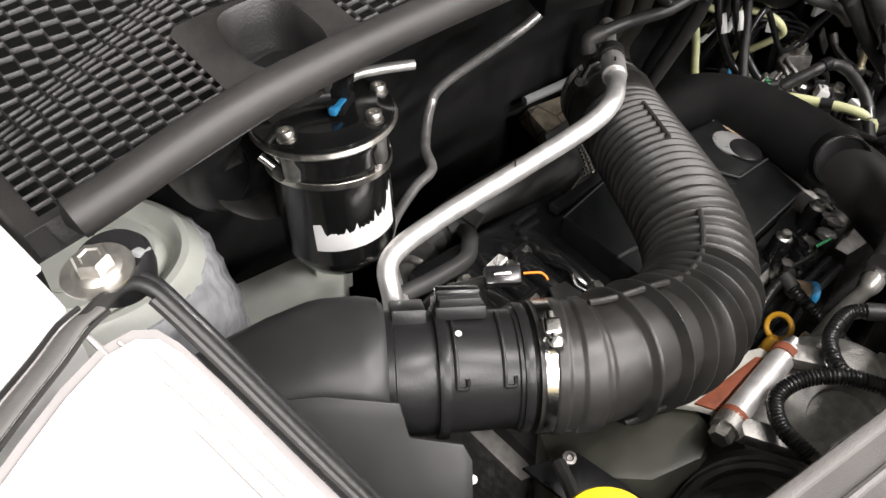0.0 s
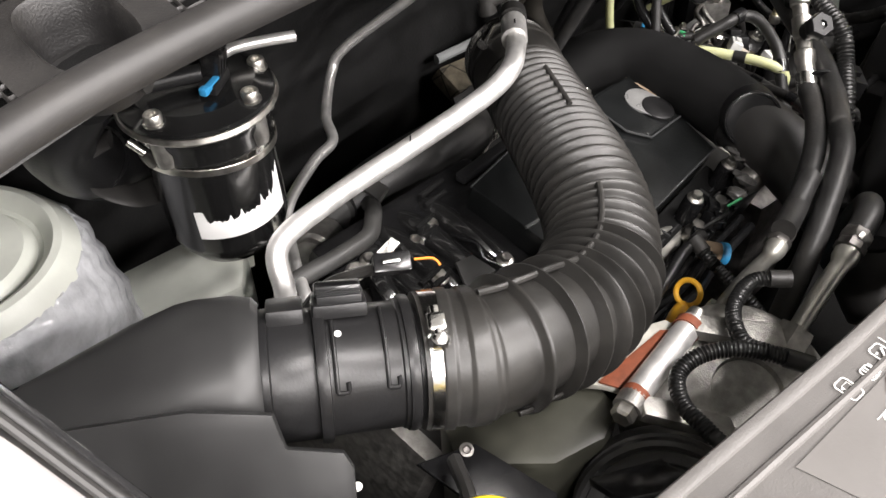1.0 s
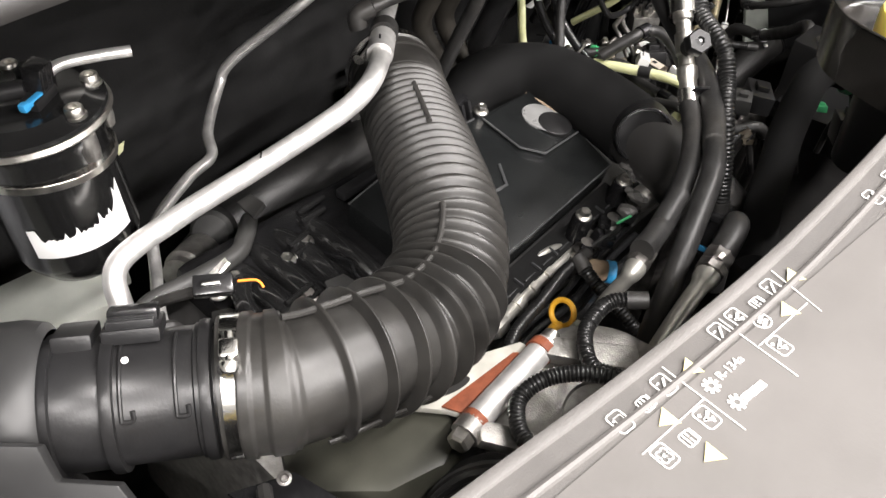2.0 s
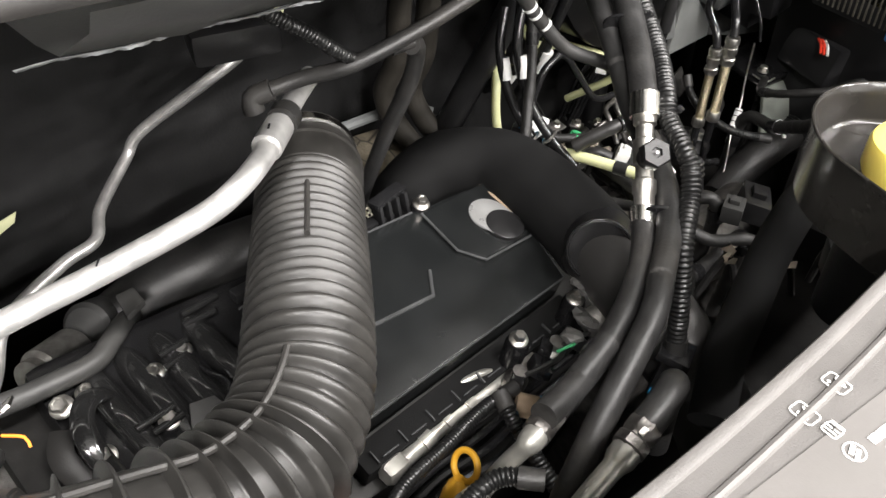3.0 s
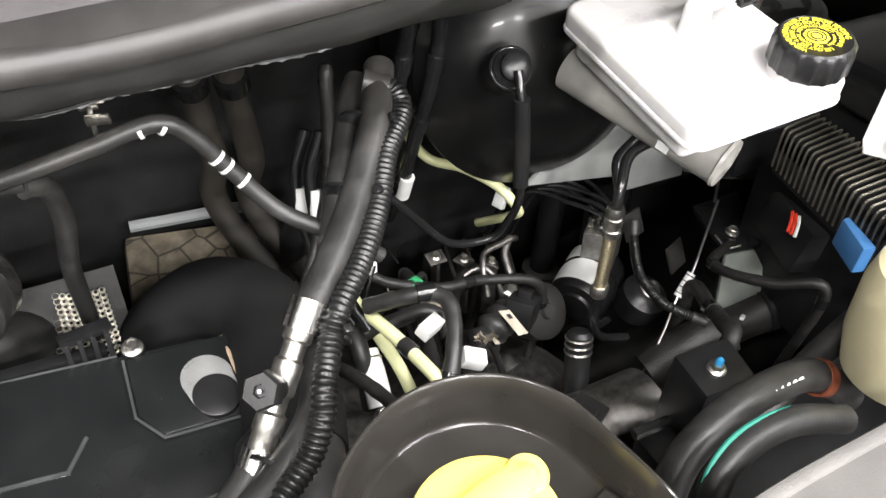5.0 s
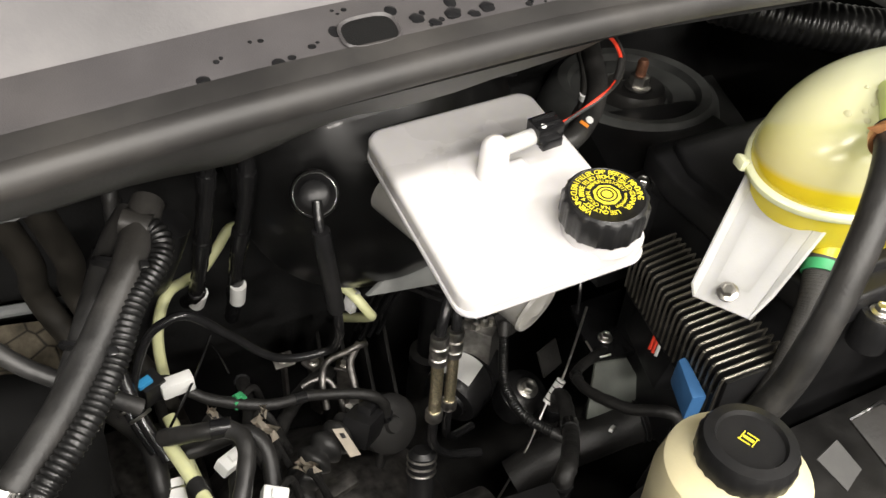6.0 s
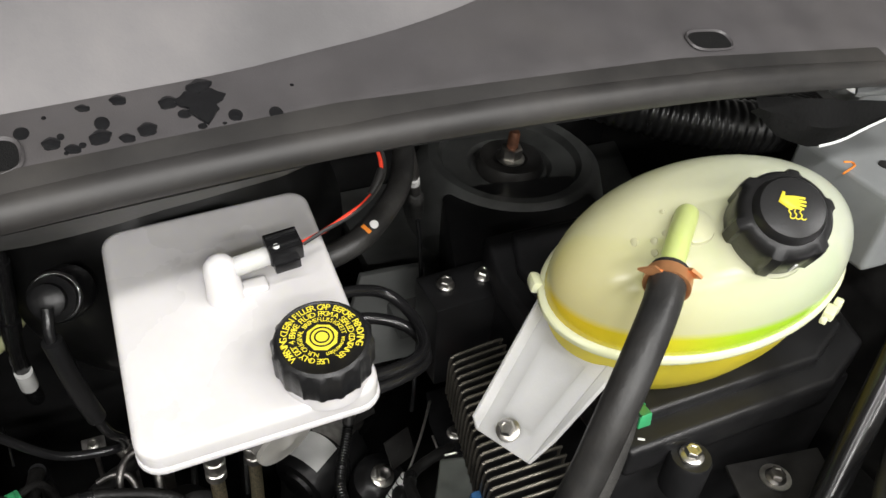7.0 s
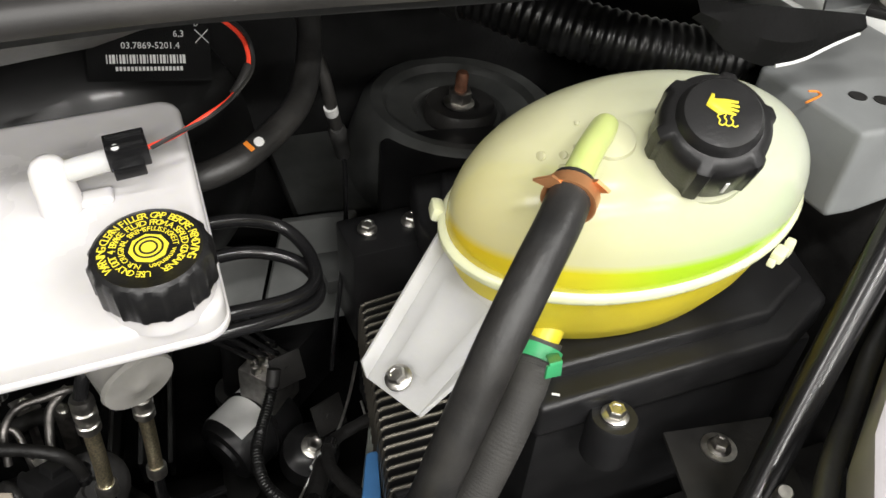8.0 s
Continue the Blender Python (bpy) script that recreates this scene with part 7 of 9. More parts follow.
# ---------- brake hydraulics ----------
brd = thing("braided_hose", (0.345, 0.17, 1.05), "steel braided brake hose with crimped ferrules", "hose", "braided brake hoses")
part("tube", sweep([(0.4, 0.185, 1.165), (0.37, 0.19, 1.15), (0.352, 0.175, 1.13), (0.346, 0.17, 1.112)], 0.0052, 12), PLASTIC_GLOSS, brd)
part("ferrule", lathe([(0.0075, 0.0), (0.0085, 0.003), (0.0085, 0.008), (0.0072, 0.009), (0.0072, 0.012), (0.0085, 0.013), (0.0085, 0.02), (0.0072, 0.022), (0.0072, 0.026), (0.0085, 0.027), (0.0085, 0.034), (0.007, 0.036)], (0.346, 0.17, 1.112), (0, 0.02, -1), 20), STEEL, brd)
part("braid", sweep([(0.346, 0.1705, 1.078), (0.3465, 0.171, 1.04), (0.346, 0.171, 1.012)], 0.0058, 16, 0.001, lambda s, L, a: 1 + 0.05 * math.sin(s * 2400 + 4 * a)), pm("steel_braid", (0.75, 0.66, 0.45), 0.3, 1.0, var=0.35, scale=700, bump=0.8, bscale=1500), brd, "brassy woven braid")
part("lower_ferrule", lathe([(0.007, 0.0), (0.0085, 0.003), (0.0085, 0.012), (0.0065, 0.014)], (0.346, 0.171, 1.012), (0, 0.02, -1), 20), STEEL, brd)
part("lower_tube", sweep([(0.346, 0.171, 0.998), (0.348, 0.173, 0.96), (0.37, 0.18, 0.92), (0.41, 0.18, 0.9)], 0.005, 10), PLASTIC_GLOSS, brd)
copy_thing(brd, pose(0.382, 0.205, 1.01, 0, 0, 25))

mod2 = thing("brake_control_unit", (0.5, 0.33, 0.78), "brake hydraulic unit with a white labelled motor and metal valve block", "hydraulic unit")
MA = V((-0.78, -0.5, -0.12))
MC = V((0.477, 0.336, 0.818))
part("motor", lathe([(0.038, -0.05), (0.04, -0.045), (0.04, 0.025), (0.036, 0.033), (0.024, 0.034), (0.022, 0.038), (0.0, 0.038)], MC, MA, 40), PLASTIC, mod2)
b = bmesh.new()
lab = basis(MC, MA, (-0.5, 0.2, 0.9))
row = [[b.verts.new(lab @ V((0.0408 * math.cos(radians(a)), 0.0408 * math.sin(radians(a)), h))) for a in range(-58, 47, 8)] for h in (-0.045, 0.022)]
for k in range(len(row[0]) - 1):
    b.faces.new((row[0][k], row[0][k + 1], row[1][k + 1], row[1][k]))
part("motor_label", b, WHITE_TAG, mod2, "white paper label round the motor")
for u in (-0.008,):
    part("strap", band(MC + MA.normalized() * u, MA + V((0.1, 0.05, 0.25)), 0.0405, 0.006, 0.002, 40), PLASTIC_GLOSS, mod2)
part("valve_block", rbox((0.05, 0.045, 0.06), pose(0.51, 0.355, 0.872, 0, 0, 40), 0.004), ALU_CAST, mod2)
part("controller", rbox((0.09, 0.05, 0.1), pose(0.56, 0.41, 0.85, 0, 0, 40), 0.005), PLASTIC, mod2)
for k in range(6):
    x, y = 0.495 + 0.012 * (k % 3), 0.345 + 0.018 * (k // 3)
    part("brake_line", sweep([(x, y, 0.9), (x, y, 0.92), (x - 0.01, y - 0.01, 0.94), (x - 0.05, y + 0.01, 0.96 + 0.004 * k), (x - 0.1, y + 0.04, 0.97), (x - 0.13, y + 0.06, 0.88)], 0.003, 8, 0.006), PLASTIC_GLOSS, mod2)
    part("line_nut", lathe([(0.006, 0), (0.006, 0.012), (0.003, 0.014)], (x, y, 0.9), seg=6), STEEL, mod2)

col = thing("grey_canister", (0.464, 0.471, 0.6), "dark grey plastic canister standing below the booster", "canister")
part("body", lathe([(0.026, 0.55), (0.027, 0.72), (0.024, 0.725), (0.024, 0.745), (0.028, 0.75), (0.028, 0.765), (0.018, 0.768)], (0.464, 0.471, 0), (0.03, -0.03, 1), 32), PAINT_GREY, col)
part("neck", lathe([(0.0175, 0.76), (0.0175, 0.98), (0.0, 0.982)], (0.464, 0.471, 0), (0.03, -0.03, 1), 28), PLASTIC, col)
tag = thing("cable_tag", (0.53, 0.22, 0.9), "thin cable with a white printed wrap", "cable")
part("cable", sweep([(0.57, 0.24, 1.0), (0.56, 0.235, 0.95), (0.542, 0.224, 0.909), (0.522, 0.2185, 0.884), (0.49, 0.2, 0.84), (0.44, 0.18, 0.78)], 0.0015, 6), STEEL, tag)
part("wrap", sweep([(0.542, 0.224, 0.909), (0.522, 0.2185, 0.884)], 0.0055, 12), WHITE_TAG, tag, "white wrap with dark bars")
for k in range(4):
    c = V((0.54, 0.2235, 0.907)).lerp(V((0.525, 0.2195, 0.888)), k / 3)
    part("print_bar", sweep([c, c + V((-0.0008, -0.0002, -0.001))], 0.0057, 12), PLASTIC, tag)

ctl = thing("relay_box", (0.62, 0.16, 0.98), "black relay box with red and white wires", "relay box")
part("box", rbox((0.08, 0.09, 0.06), pose(0.645, 0.165, 0.985, 5, 10, -15), 0.006), PLASTIC, ctl)
for k in range(3):
    part("wire", sweep([(0.604, 0.166 - 0.005 * k, 1.022), (0.594, 0.157 - 0.005 * k, 1.02), (0.584, 0.15 - 0.005 * k, 1.012)], 0.002, 6), (RED, RED, WHITE_TAG)[k], ctl)

# ---------- finned control module ----------
hs = thing("finned_module", (0.55, 0.07, 1.12), "grey aluminium finned control module under the tank foot", "control module")
FC = [V((0.514, 0.012, 1.14)), V((0.583, 0.008, 1.142)), V((0.598, 0.173, 1.144)), V((0.548, 0.17, 1.142))]
part("body", slab([FC[0] - V((0, 0, 0.022)), FC[1] - V((0, 0, 0.022)), FC[2] - V((0, 0, 0.022)), FC[3] - V((0, 0, 0.022))], 0.03, 0.003), PLASTIC, hs)
part("end_wall", slab([FC[0] + V((0.003, -0.004, -0.002)), FC[1] + V((0, -0.004, -0.002)), FC[1] + V((0, 0, -0.002)), FC[0] + V((0.003, 0, -0.002))], 0.05, 0.001), PLASTIC, hs)
for k in range(22):
    a, b = FC[0].lerp(FC[3], k / 21), FC[1].lerp(FC[2], k / 21)
    d = (b - a).normalized()
    part("fin", sweep([a + V((0, 0, -0.045)), a + V((0, 0, -0.006)), a + d * 0.003 + V((0, 0, -0.001)), a + d * 0.008, b - d * 0.004, b + V((0, 0, -0.004)), b + V((0, 0, -0.03))], 0.0014, 6, 0.003), FIN, hs)
    part("web", slab([a, b, b + V((0, 0.0012, 0)), a + V((0, 0.0012, 0))], 0.045), PLASTIC, hs)
bl = thing("blue_connector", (0.48, 0.01, 1.08), "pale blue plastic connector on the control module", "connector")
part("housing", slab([(0.515, 0.06, 1.088), (0.524, 0.06, 1.088), (0.512, 0.018, 1.086), (0.499, 0.022, 1.086)], 0.03, 0.003), BLUE_PALE, bl)

# ---------- coolant expansion tank ----------
tank = thing("expansion_tank", (0.69, 0.085, 1.2), "translucent oval coolant expansion tank with yellow-green coolant", "expansion tank")
TM, TA = V((0.6913, 0.077, 1.2756)), V((-0.0707, -0.1726, 1))
SQ, TH = (0.1222, 0.0711), 0.0759
LEVEL = 1.2845


def dome(share, lo=0.0, n=14):
    """Rows of the tank's rounded upper shell."""
    return [(share * (1 - t ** 2.5) ** 0.4, share * TH * t) for t in (lo + (1 - lo) * k / n for k in range(n + 1))]


def on_dome(x, y, up=0.0):
    """A place on the upper shell above a point of the plan."""
    m = basis(TM, TA)
    q = m.inverted() @ V((x, y, TM.z))
    r = min(0.98, math.hypot(q.x / SQ[0], q.y / SQ[1]))
    return m @ V((q.x, q.y, TH * (1 - r ** 2.5) ** 0.4 + up))


part("upper_shell", lathe(dome(1.0), TM, TA, 72, squash=SQ), TANK, tank)
part("seam_flange", lathe([(0.995, -0.0045), (1.022, -0.004), (1.035, -0.002), (1.035, 0.0018), (1.022, 0.0035), (1.0, 0.0048)], TM, TA, 72, squash=SQ), TANK_RIM, tank)
UNDER = [(0.0, -0.082), (0.45, -0.08), (0.68, -0.073), (0.83, -0.06), (0.92, -0.04), (0.965, -0.018), (0.985, -0.003)]
b = lathe([(0.97 * r, h + 0.002) for r, h in UNDER] + dome(0.968)[1:], TM, TA, 72, squash=SQ)
cutg = bmesh.ops.bisect_plane(b, geom=b.verts[:] + b.edges[:] + b.faces[:], plane_co=(0, 0, LEVEL), plane_no=(0, 0, 1), clear_outer=True)
bmesh.ops.holes_fill(b, edges=[e for e in cutg["geom_cut"] if isinstance(e, bmesh.types.BMEdge)])
part("coolant", b, COOLANT, tank, "bright green coolant seen through the shell")
part("lower_shell", lathe(UNDER + [(0.99, 0.0)], TM, TA, 72, squash=SQ), TANK_LOW, tank, "lower shell full of yellow coolant")
b = rbox((0.014, 0.008, 0.007), pose(0.7635, 0.0125, 1.2655, 0, 0, 28), 0.002)
merge(b, rbox((0.007, 0.006, 0.012), pose(0.772, 0.015, 1.267, 0, 10, 28), 0.002))
merge(b, rbox((0.006, 0.005, 0.006), pose(0.757, 0.0105, 1.262, 0, 20, 28), 0.0015))
part("seam_lug", b, TANK_RIM, tank)
part("seam_lug", rbox((0.008, 0.014, 0.01), pose(0.572, 0.106, 1.2725, 0, 10, -15), 0.003), TANK_RIM, tank)
for x, y, r in ((0.613, 0.071, 0.0032), (0.62, 0.0585, 0.0028), (0.632, 0.067, 0.0022), (0.6235, 0.0655, 0.0026), (0.617, 0.051, 0.002), (0.63, 0.0555, 0.0018), (0.64, 0.083, 0.0016)):
    part("blister", lathe([(r, -0.001), (r * 0.9, 0.0005), (r * 0.45, 0.0009), (0, 0.001)], on_dome(x, y), on_dome(x, y) - TM, 14), TANK, tank)
part("nipple", sweep([(0.6525, 0.0665, 1.3435), (0.649, 0.063, 1.3445), (0.627, 0.043, 1.3455), (0.604, 0.021, 1.3405)], 0.0078, 18, 0.002, lambda s, L, a: min(1.0, math.sqrt(max(0.02, 1 - (1 - min(1.0, s / 0.0075)) ** 2)))), NIPPLE, tank, "pale green hose nipple")
part("nipple_base", lathe([(0.0145, -0.004), (0.0135, 0.0012), (0.0095, 0.0028), (0.0, 0.0032)], on_dome(0.651, 0.0645), (-0.2, -0.3, 1), 24), TANK, tank)
part("outlet", sweep([(0.66, 0.06, 1.245), (0.645, 0.05, 1.234), (0.629, 0.044, 1.219), (0.618, 0.037, 1.206)], 0.0105, 18), TANK_LOW, tank)
part("foot", slab([(0.5155, 0.066, 1.184), (0.5335, 0.0236, 1.189), (0.61, 0.046, 1.252), (0.58, 0.098, 1.258)], 0.0025, 0.0008), BRACKET_CLEAR, tank, "frosted plastic mounting foot")
part("foot_flange", slab([(0.5335, 0.0236, 1.189), (0.552, 0.024, 1.206), (0.622, 0.042, 1.254), (0.61, 0.046, 1.252)], 0.0025, 0.0006), BRACKET_CLEAR, tank)
part("foot_flange", slab([(0.5155, 0.066, 1.184), (0.513, 0.069, 1.196), (0.574, 0.101, 1.264), (0.58, 0.098, 1.258)], 0.0025, 0.0006), BRACKET_CLEAR, tank)
part("bolt", hexbolt((0.529, 0.046, 1.2), (-0.45, -0.2, 1), 0.006, 0.0085, 0.006), STEEL, tank)
TCA = V((-0.27, -0.45, 0.85)).normalized()
TC2 = V((0.682, 0.016, 1.3755)) - TCA * 0.04


def lobes(a, j):
    return 1.0 + (0.09 * min(1.0, max(0.0, (math.cos(6 * a + 0.7) - 0.55) / 0.25)) if j in (1, 2, 3) else 0.0)


tcap = part("cap", lathe([(0.0275, -0.004), (0.0295, 0.0), (0.0297, 0.022), (0.0287, 0.0275), (0.0255, 0.0315), (0.0225, 0.0325), (0.0213, 0.0362), (0.0195, 0.0385), (0.012, 0.0398), (0.0, 0.04)], TC2, TCA, 120, wave=lobes),
            PLASTIC, tank, "black lobed cap with a yellow hand sign")
part("neck", lathe([(0.031, -0.013), (0.0305, -0.005), (0.028, -0.003)], TC2, TCA, 40), TANK, tcap)
SIGN_RIGHT = V((0.749, -0.617, 0.24))
cm = basis(TC2 + TCA * 0.0402, TCA, SIGN_RIGHT - TCA * SIGN_RIGHT.dot(TCA))
HAND = [(-46, 8), (-34, 44), (-26, 42), (-27, 30), (0, 33), (32, 31), (32, 25), (4, 23), (35, 19), (35, 13), (6, 13), (35, 6), (33, 1), (8, 3), (29, -5), (27, -10), (0, -8), (-10, -14), (-30, -2)]
K2 = 0.000205
part("hand_sign", prism([(x * K2, y * K2) for x, y in reversed(HAND)], 0.0003, cm), MARK_YELLOW, tcap, smooth=180)
for x in (-12, 4, 20):
    part("sign_wave", sweep([cm @ V(((x + dx) * K2, y * K2, 0)) for dx, y in ((0, -10), (-4, -18), (2, -26), (0, -36), (8, -40), (14, -36))], 0.00042, 6, 0.0006), MARK_YELLOW, tcap)
wmk = TC2 + TCA * 0.011 + (V((-0.1, -0.85, -0.45)) - TCA * V((-0.1, -0.85, -0.45)).dot(TCA)).normalized() * 0.0298
part("white_mark", rbox((0.0022, 0.001, 0.011), basis(wmk, TCA, (1, 0, 0)), 0.0003), WHITE_TAG, tcap)

th = thing("tank_hose", (0.56, -0.02, 1.28), "black rubber hose from the tank nipple with a copper clamp", "hose")
part("tube", sweep([(0.608, 0.025, 1.34), (0.592, 0.008, 1.333), (0.57, -0.01, 1.318), (0.547, -0.026, 1.29), (0.524, -0.038, 1.24), (0.505, -0.04, 1.18), (0.47, -0.03, 1.12), (0.4, -0.03, 1.07), (0.28, -0.06, 1.03), (0.2, -0.12, 1.0)], 0.0115, 18, 0.006), RUBBER, th)
part("clamp", band((0.603, 0.019, 1.336), (0.7, 0.7, 0.15), 0.0132, 0.008, 0.0012, 28), COPPER, th, "copper coloured spring clamp")
part("clamp_ear", slab([(0.585, 0.028, 1.345), (0.592, 0.022, 1.35), (0.598, 0.018, 1.346), (0.592, 0.024, 1.342)], 0.002), COPPER, th)
part("clamp_ear", slab([(0.612, 0.012, 1.35), (0.618, 0.008, 1.345), (0.616, 0.016, 1.34), (0.61, 0.019, 1.346)], 0.002), COPPER, th)
th2 = thing("tank_outlet_hose", (0.57, -0.01, 1.17), "black ribbed textile hose with a green spring clamp", "hose")
part("tube", sweep([(0.622, 0.0395, 1.21), (0.616, 0.034, 1.201), (0.6, 0.018, 1.183), (0.58, 0.004, 1.155), (0.558, -0.006, 1.12), (0.53, -0.008, 1.08), (0.5, -0.01, 1.05)], 0.0128, 20, 0.0008, lambda s, L, a: 1 + 0.025 * math.sin(s * 2600 + 9 * a) * math.sin(s * 2600 - 9 * a)), SOFT_HOSE, th2)
part("clamp", band((0.617, 0.035, 1.2025), (0.6, 0.6, 0.6), 0.0136, 0.009, 0.0012, 28), GREEN, th2, "bright green spring clamp")
part("clamp_ear", slab([(0.6125, 0.0205, 1.2155), (0.622, 0.0215, 1.2135), (0.6125, 0.004, 1.2275), (0.603, 0.003, 1.229)], 0.0016, 0.0003), GREEN, th2)
part("clamp_ear", slab([(0.601, 0.0015, 1.2205), (0.6125, 0.0025, 1.2185), (0.6125, 0.004, 1.2275), (0.602, 0.003, 1.229)], 0.0016, 0.0003), GREEN, th2)

# ---------- behind and below the tank ----------
fbx = thing("fuse_box", (0.72, 0.08, 1.1), "black plastic fuse box cover under the expansion tank", "fuse box")
part("cover", prism([(0.606, 0.004), (0.8, 0.004), (0.86, 0.03), (0.88, 0.1), (0.87, 0.26), (0.62, 0.26), (0.605, 0.2)], 0.03, pose(0, 0, 1.158), 0.006, 3), PLASTIC, fbx)
part("raised_top", prism([(0.625, 0.024), (0.795, 0.022), (0.845, 0.045), (0.86, 0.11), (0.85, 0.245), (0.64, 0.245), (0.622, 0.2)], 0.014, pose(0, 0, 1.184), 0.005, 3), PLASTIC, fbx)
part("case", prism([(0.62, 0.02), (0.85, 0.02), (0.85, 0.24), (0.62, 0.24)], 0.3, pose(0, 0, 0.86), 0.006), PLASTIC, fbx)
part("ear", lathe([(0.016, 1.14), (0.016, 1.172), (0.0145, 1.175), (0.0, 1.175)], (0.655, -0.006, 0), seg=28), PLASTIC, fbx)
part("bolt", hexbolt((0.655, -0.006, 1.176), (0, 0, 1), 0.0062, 0.009, 0.006), STEEL, fbx)
part("white_fleck", rbox((0.005, 0.0015, 0.0006), pose(0.62, 0.012, 1.1886, 0, 0, -30), 0), WHITE_TAG, fbx)
fp = thing("mounting_plate", (0.74, -0.02, 1.1), "black sheet mounting plate with a washer bolt", "bracket")
part("plate", slab([(0.70, -0.05, 1.118), (0.78, -0.075, 1.118), (0.8, -0.01, 1.122), (0.715, 0.004, 1.122)], 0.004, 0.001), BODY_DARK, fp)
part("washer", lathe([(0.0125, 0), (0.0125, 0.0015), (0.007, 0.0016)], (0.745, -0.02, 1.121), seg=32), STEEL, fp)
part("bolt", hexbolt((0.745, -0.02, 1.122), (0, 0, 1), 0.0065, 0.0085, 0.006), STEEL_DARK, fp)
lb = thing("lower_brackets", (0.6, -0.06, 1.08), "black sheet brackets and clips below the tank", "bracket")
part("clip_plate", slab([(0.6, -0.05, 1.115), (0.64, -0.05, 1.118), (0.645, -0.085, 1.105), (0.605, -0.09, 1.1)], 0.003, 0.0008), BODY_DARK, lb)
part("clip_edge", sweep([(0.6, -0.05, 1.117), (0.615, -0.052, 1.124), (0.635, -0.05, 1.122), (0.642, -0.062, 1.116)], 0.0016, 6), PLASTIC_GLOSS, lb)
part("steel_tab", slab([(0.56, -0.06, 1.1), (0.585, -0.055, 1.105), (0.59, -0.08, 1.095), (0.568, -0.088, 1.09)], 0.002), PAINT_GREY, lb)
part("tray", prism([(0.56, -0.2), (0.9, -0.2), (0.9, 0.0), (0.56, 0.0)], 0.02, pose(0, 0, 1.02), 0.004), BODY_DARK, lb)

TOWER_GREY = pm("grey_tower_primer", (0.058, 0.06, 0.058), 0.45, var=0.3, dust=0.1)
STUD_RUST = pm("rusty_steel", (0.22, 0.1, 0.06), 0.5, 0.6, var=0.5, scale=90)
st = thing("strut_tower", (0.732, 0.41, 1.0), "dark grey primed strut tower with a stud and nut", "strut tower")
part("dome", lathe([(0.15, 0.95), (0.13, 1.04), (0.115, 1.1), (0.105, 1.13), (0.095, 1.138), (0.083, 1.136), (0.078, 1.128), (0.05, 1.126), (0.045, 1.12), (0.0, 1.12)], (0.745, 0.455, 0.01), (0.0, -0.02, 1), 56), TOWER_GREY, st)
part("rubber_cup", lathe([(0.038, 1.118), (0.04, 1.13), (0.036, 1.138), (0.02, 1.136), (0.016, 1.13), (0.0, 1.13)], (0.743, 0.45, 0.01), (0, -0.02, 1), 24), RUBBER, st)
part("nut", hexbolt((0.735, 0.415, 1.155), (0, -0.05, 1), 0.012, 0.016, 0.014), STEEL, st)
part("stud", lathe([(0.0065, 0.0), (0.0065, 0.022), (0.005, 0.025), (0.0, 0.025)], (0.735, 0.415, 1.165), (0, -0.05, 1), 16), STUD_RUST, st)
part("apron", slab([(0.56, 0.30, 1.05), (0.9, 0.30, 1.06), (0.95, 0.5, 1.09), (0.55, 0.5, 1.09)], 0.02, 0.004), TOWER_GREY, st)

bx = thing("black_cover_box", (0.66, 0.3, 1.08), "flat black cover box in front of the strut tower", "cover box")
part("box", prism([(0.6, 0.27), (0.8, 0.265), (0.8, 0.385), (0.66, 0.402), (0.64, 0.39)], 0.14, pose(0, 0, 1.0), 0.006), PLASTIC, bx)
part("bracket", slab([(0.56, 0.225, 1.142), (0.66, 0.225, 1.146), (0.665, 0.275, 1.146), (0.56, 0.275, 1.142)], 0.1, 0.003), PLASTIC, bx)
for x in (0.581, 0.62):
    part("bolt", hexbolt((x, 0.253, 1.145), (0, -0.1, 1), 0.0065, 0.0085, 0.006), STEEL, bx)
wp = thing("inner_wing_patch", (0.5, 0.35, 1.0), "grey painted inner wing sheet below the booster", "panel")
WING_GREY = pm("inner_wing_grey", (0.16, 0.165, 0.16), 0.45, var=0.15, dust=0.1)
part("upper_sheet", slab([(0.327, 0.285, 1.067), (0.5, 0.33, 1.0), (0.52, 0.35, 1.06), (0.44, 0.335, 1.095)], 0.006, 0.001), WING_GREY, wp)
part("lower_sheet", slab([(0.50, 0.335, 0.97), (0.6, 0.33, 0.97), (0.6, 0.335, 1.098), (0.53, 0.34, 1.098)], 0.008, 0.002), WING_GREY, wp)

rh = thing("return_hose", (0.48, 0.2, 1.28), "black rubber hose with orange and white marks beside the reservoir", "hose")
RHL = [(0.43, 0.19, 1.262), (0.455, 0.187, 1.268), (0.483, 0.198, 1.274), (0.52, 0.233, 1.282), (0.54, 0.275, 1.296), (0.548, 0.31, 1.318), (0.545, 0.36, 1.33)]
part("tube", sweep(RHL, 0.0092, 16, 0.005), RUBBER, rh)
part("orange_mark", rbox((0.0032, 0.008, 0.0012), basis((0.4775, 0.1905, 1.2815), (-0.1, -0.5, 1), (0.8, 0.45, 0.1)), 0.0004), ORANGE, rh)
part("white_mark", lathe([(0.0035, 0), (0.003, 0.001), (0, 0.0012)], (0.4845, 0.1935, 1.282), (-0.1, -0.5, 1), 14), WHITE_TAG, rh)
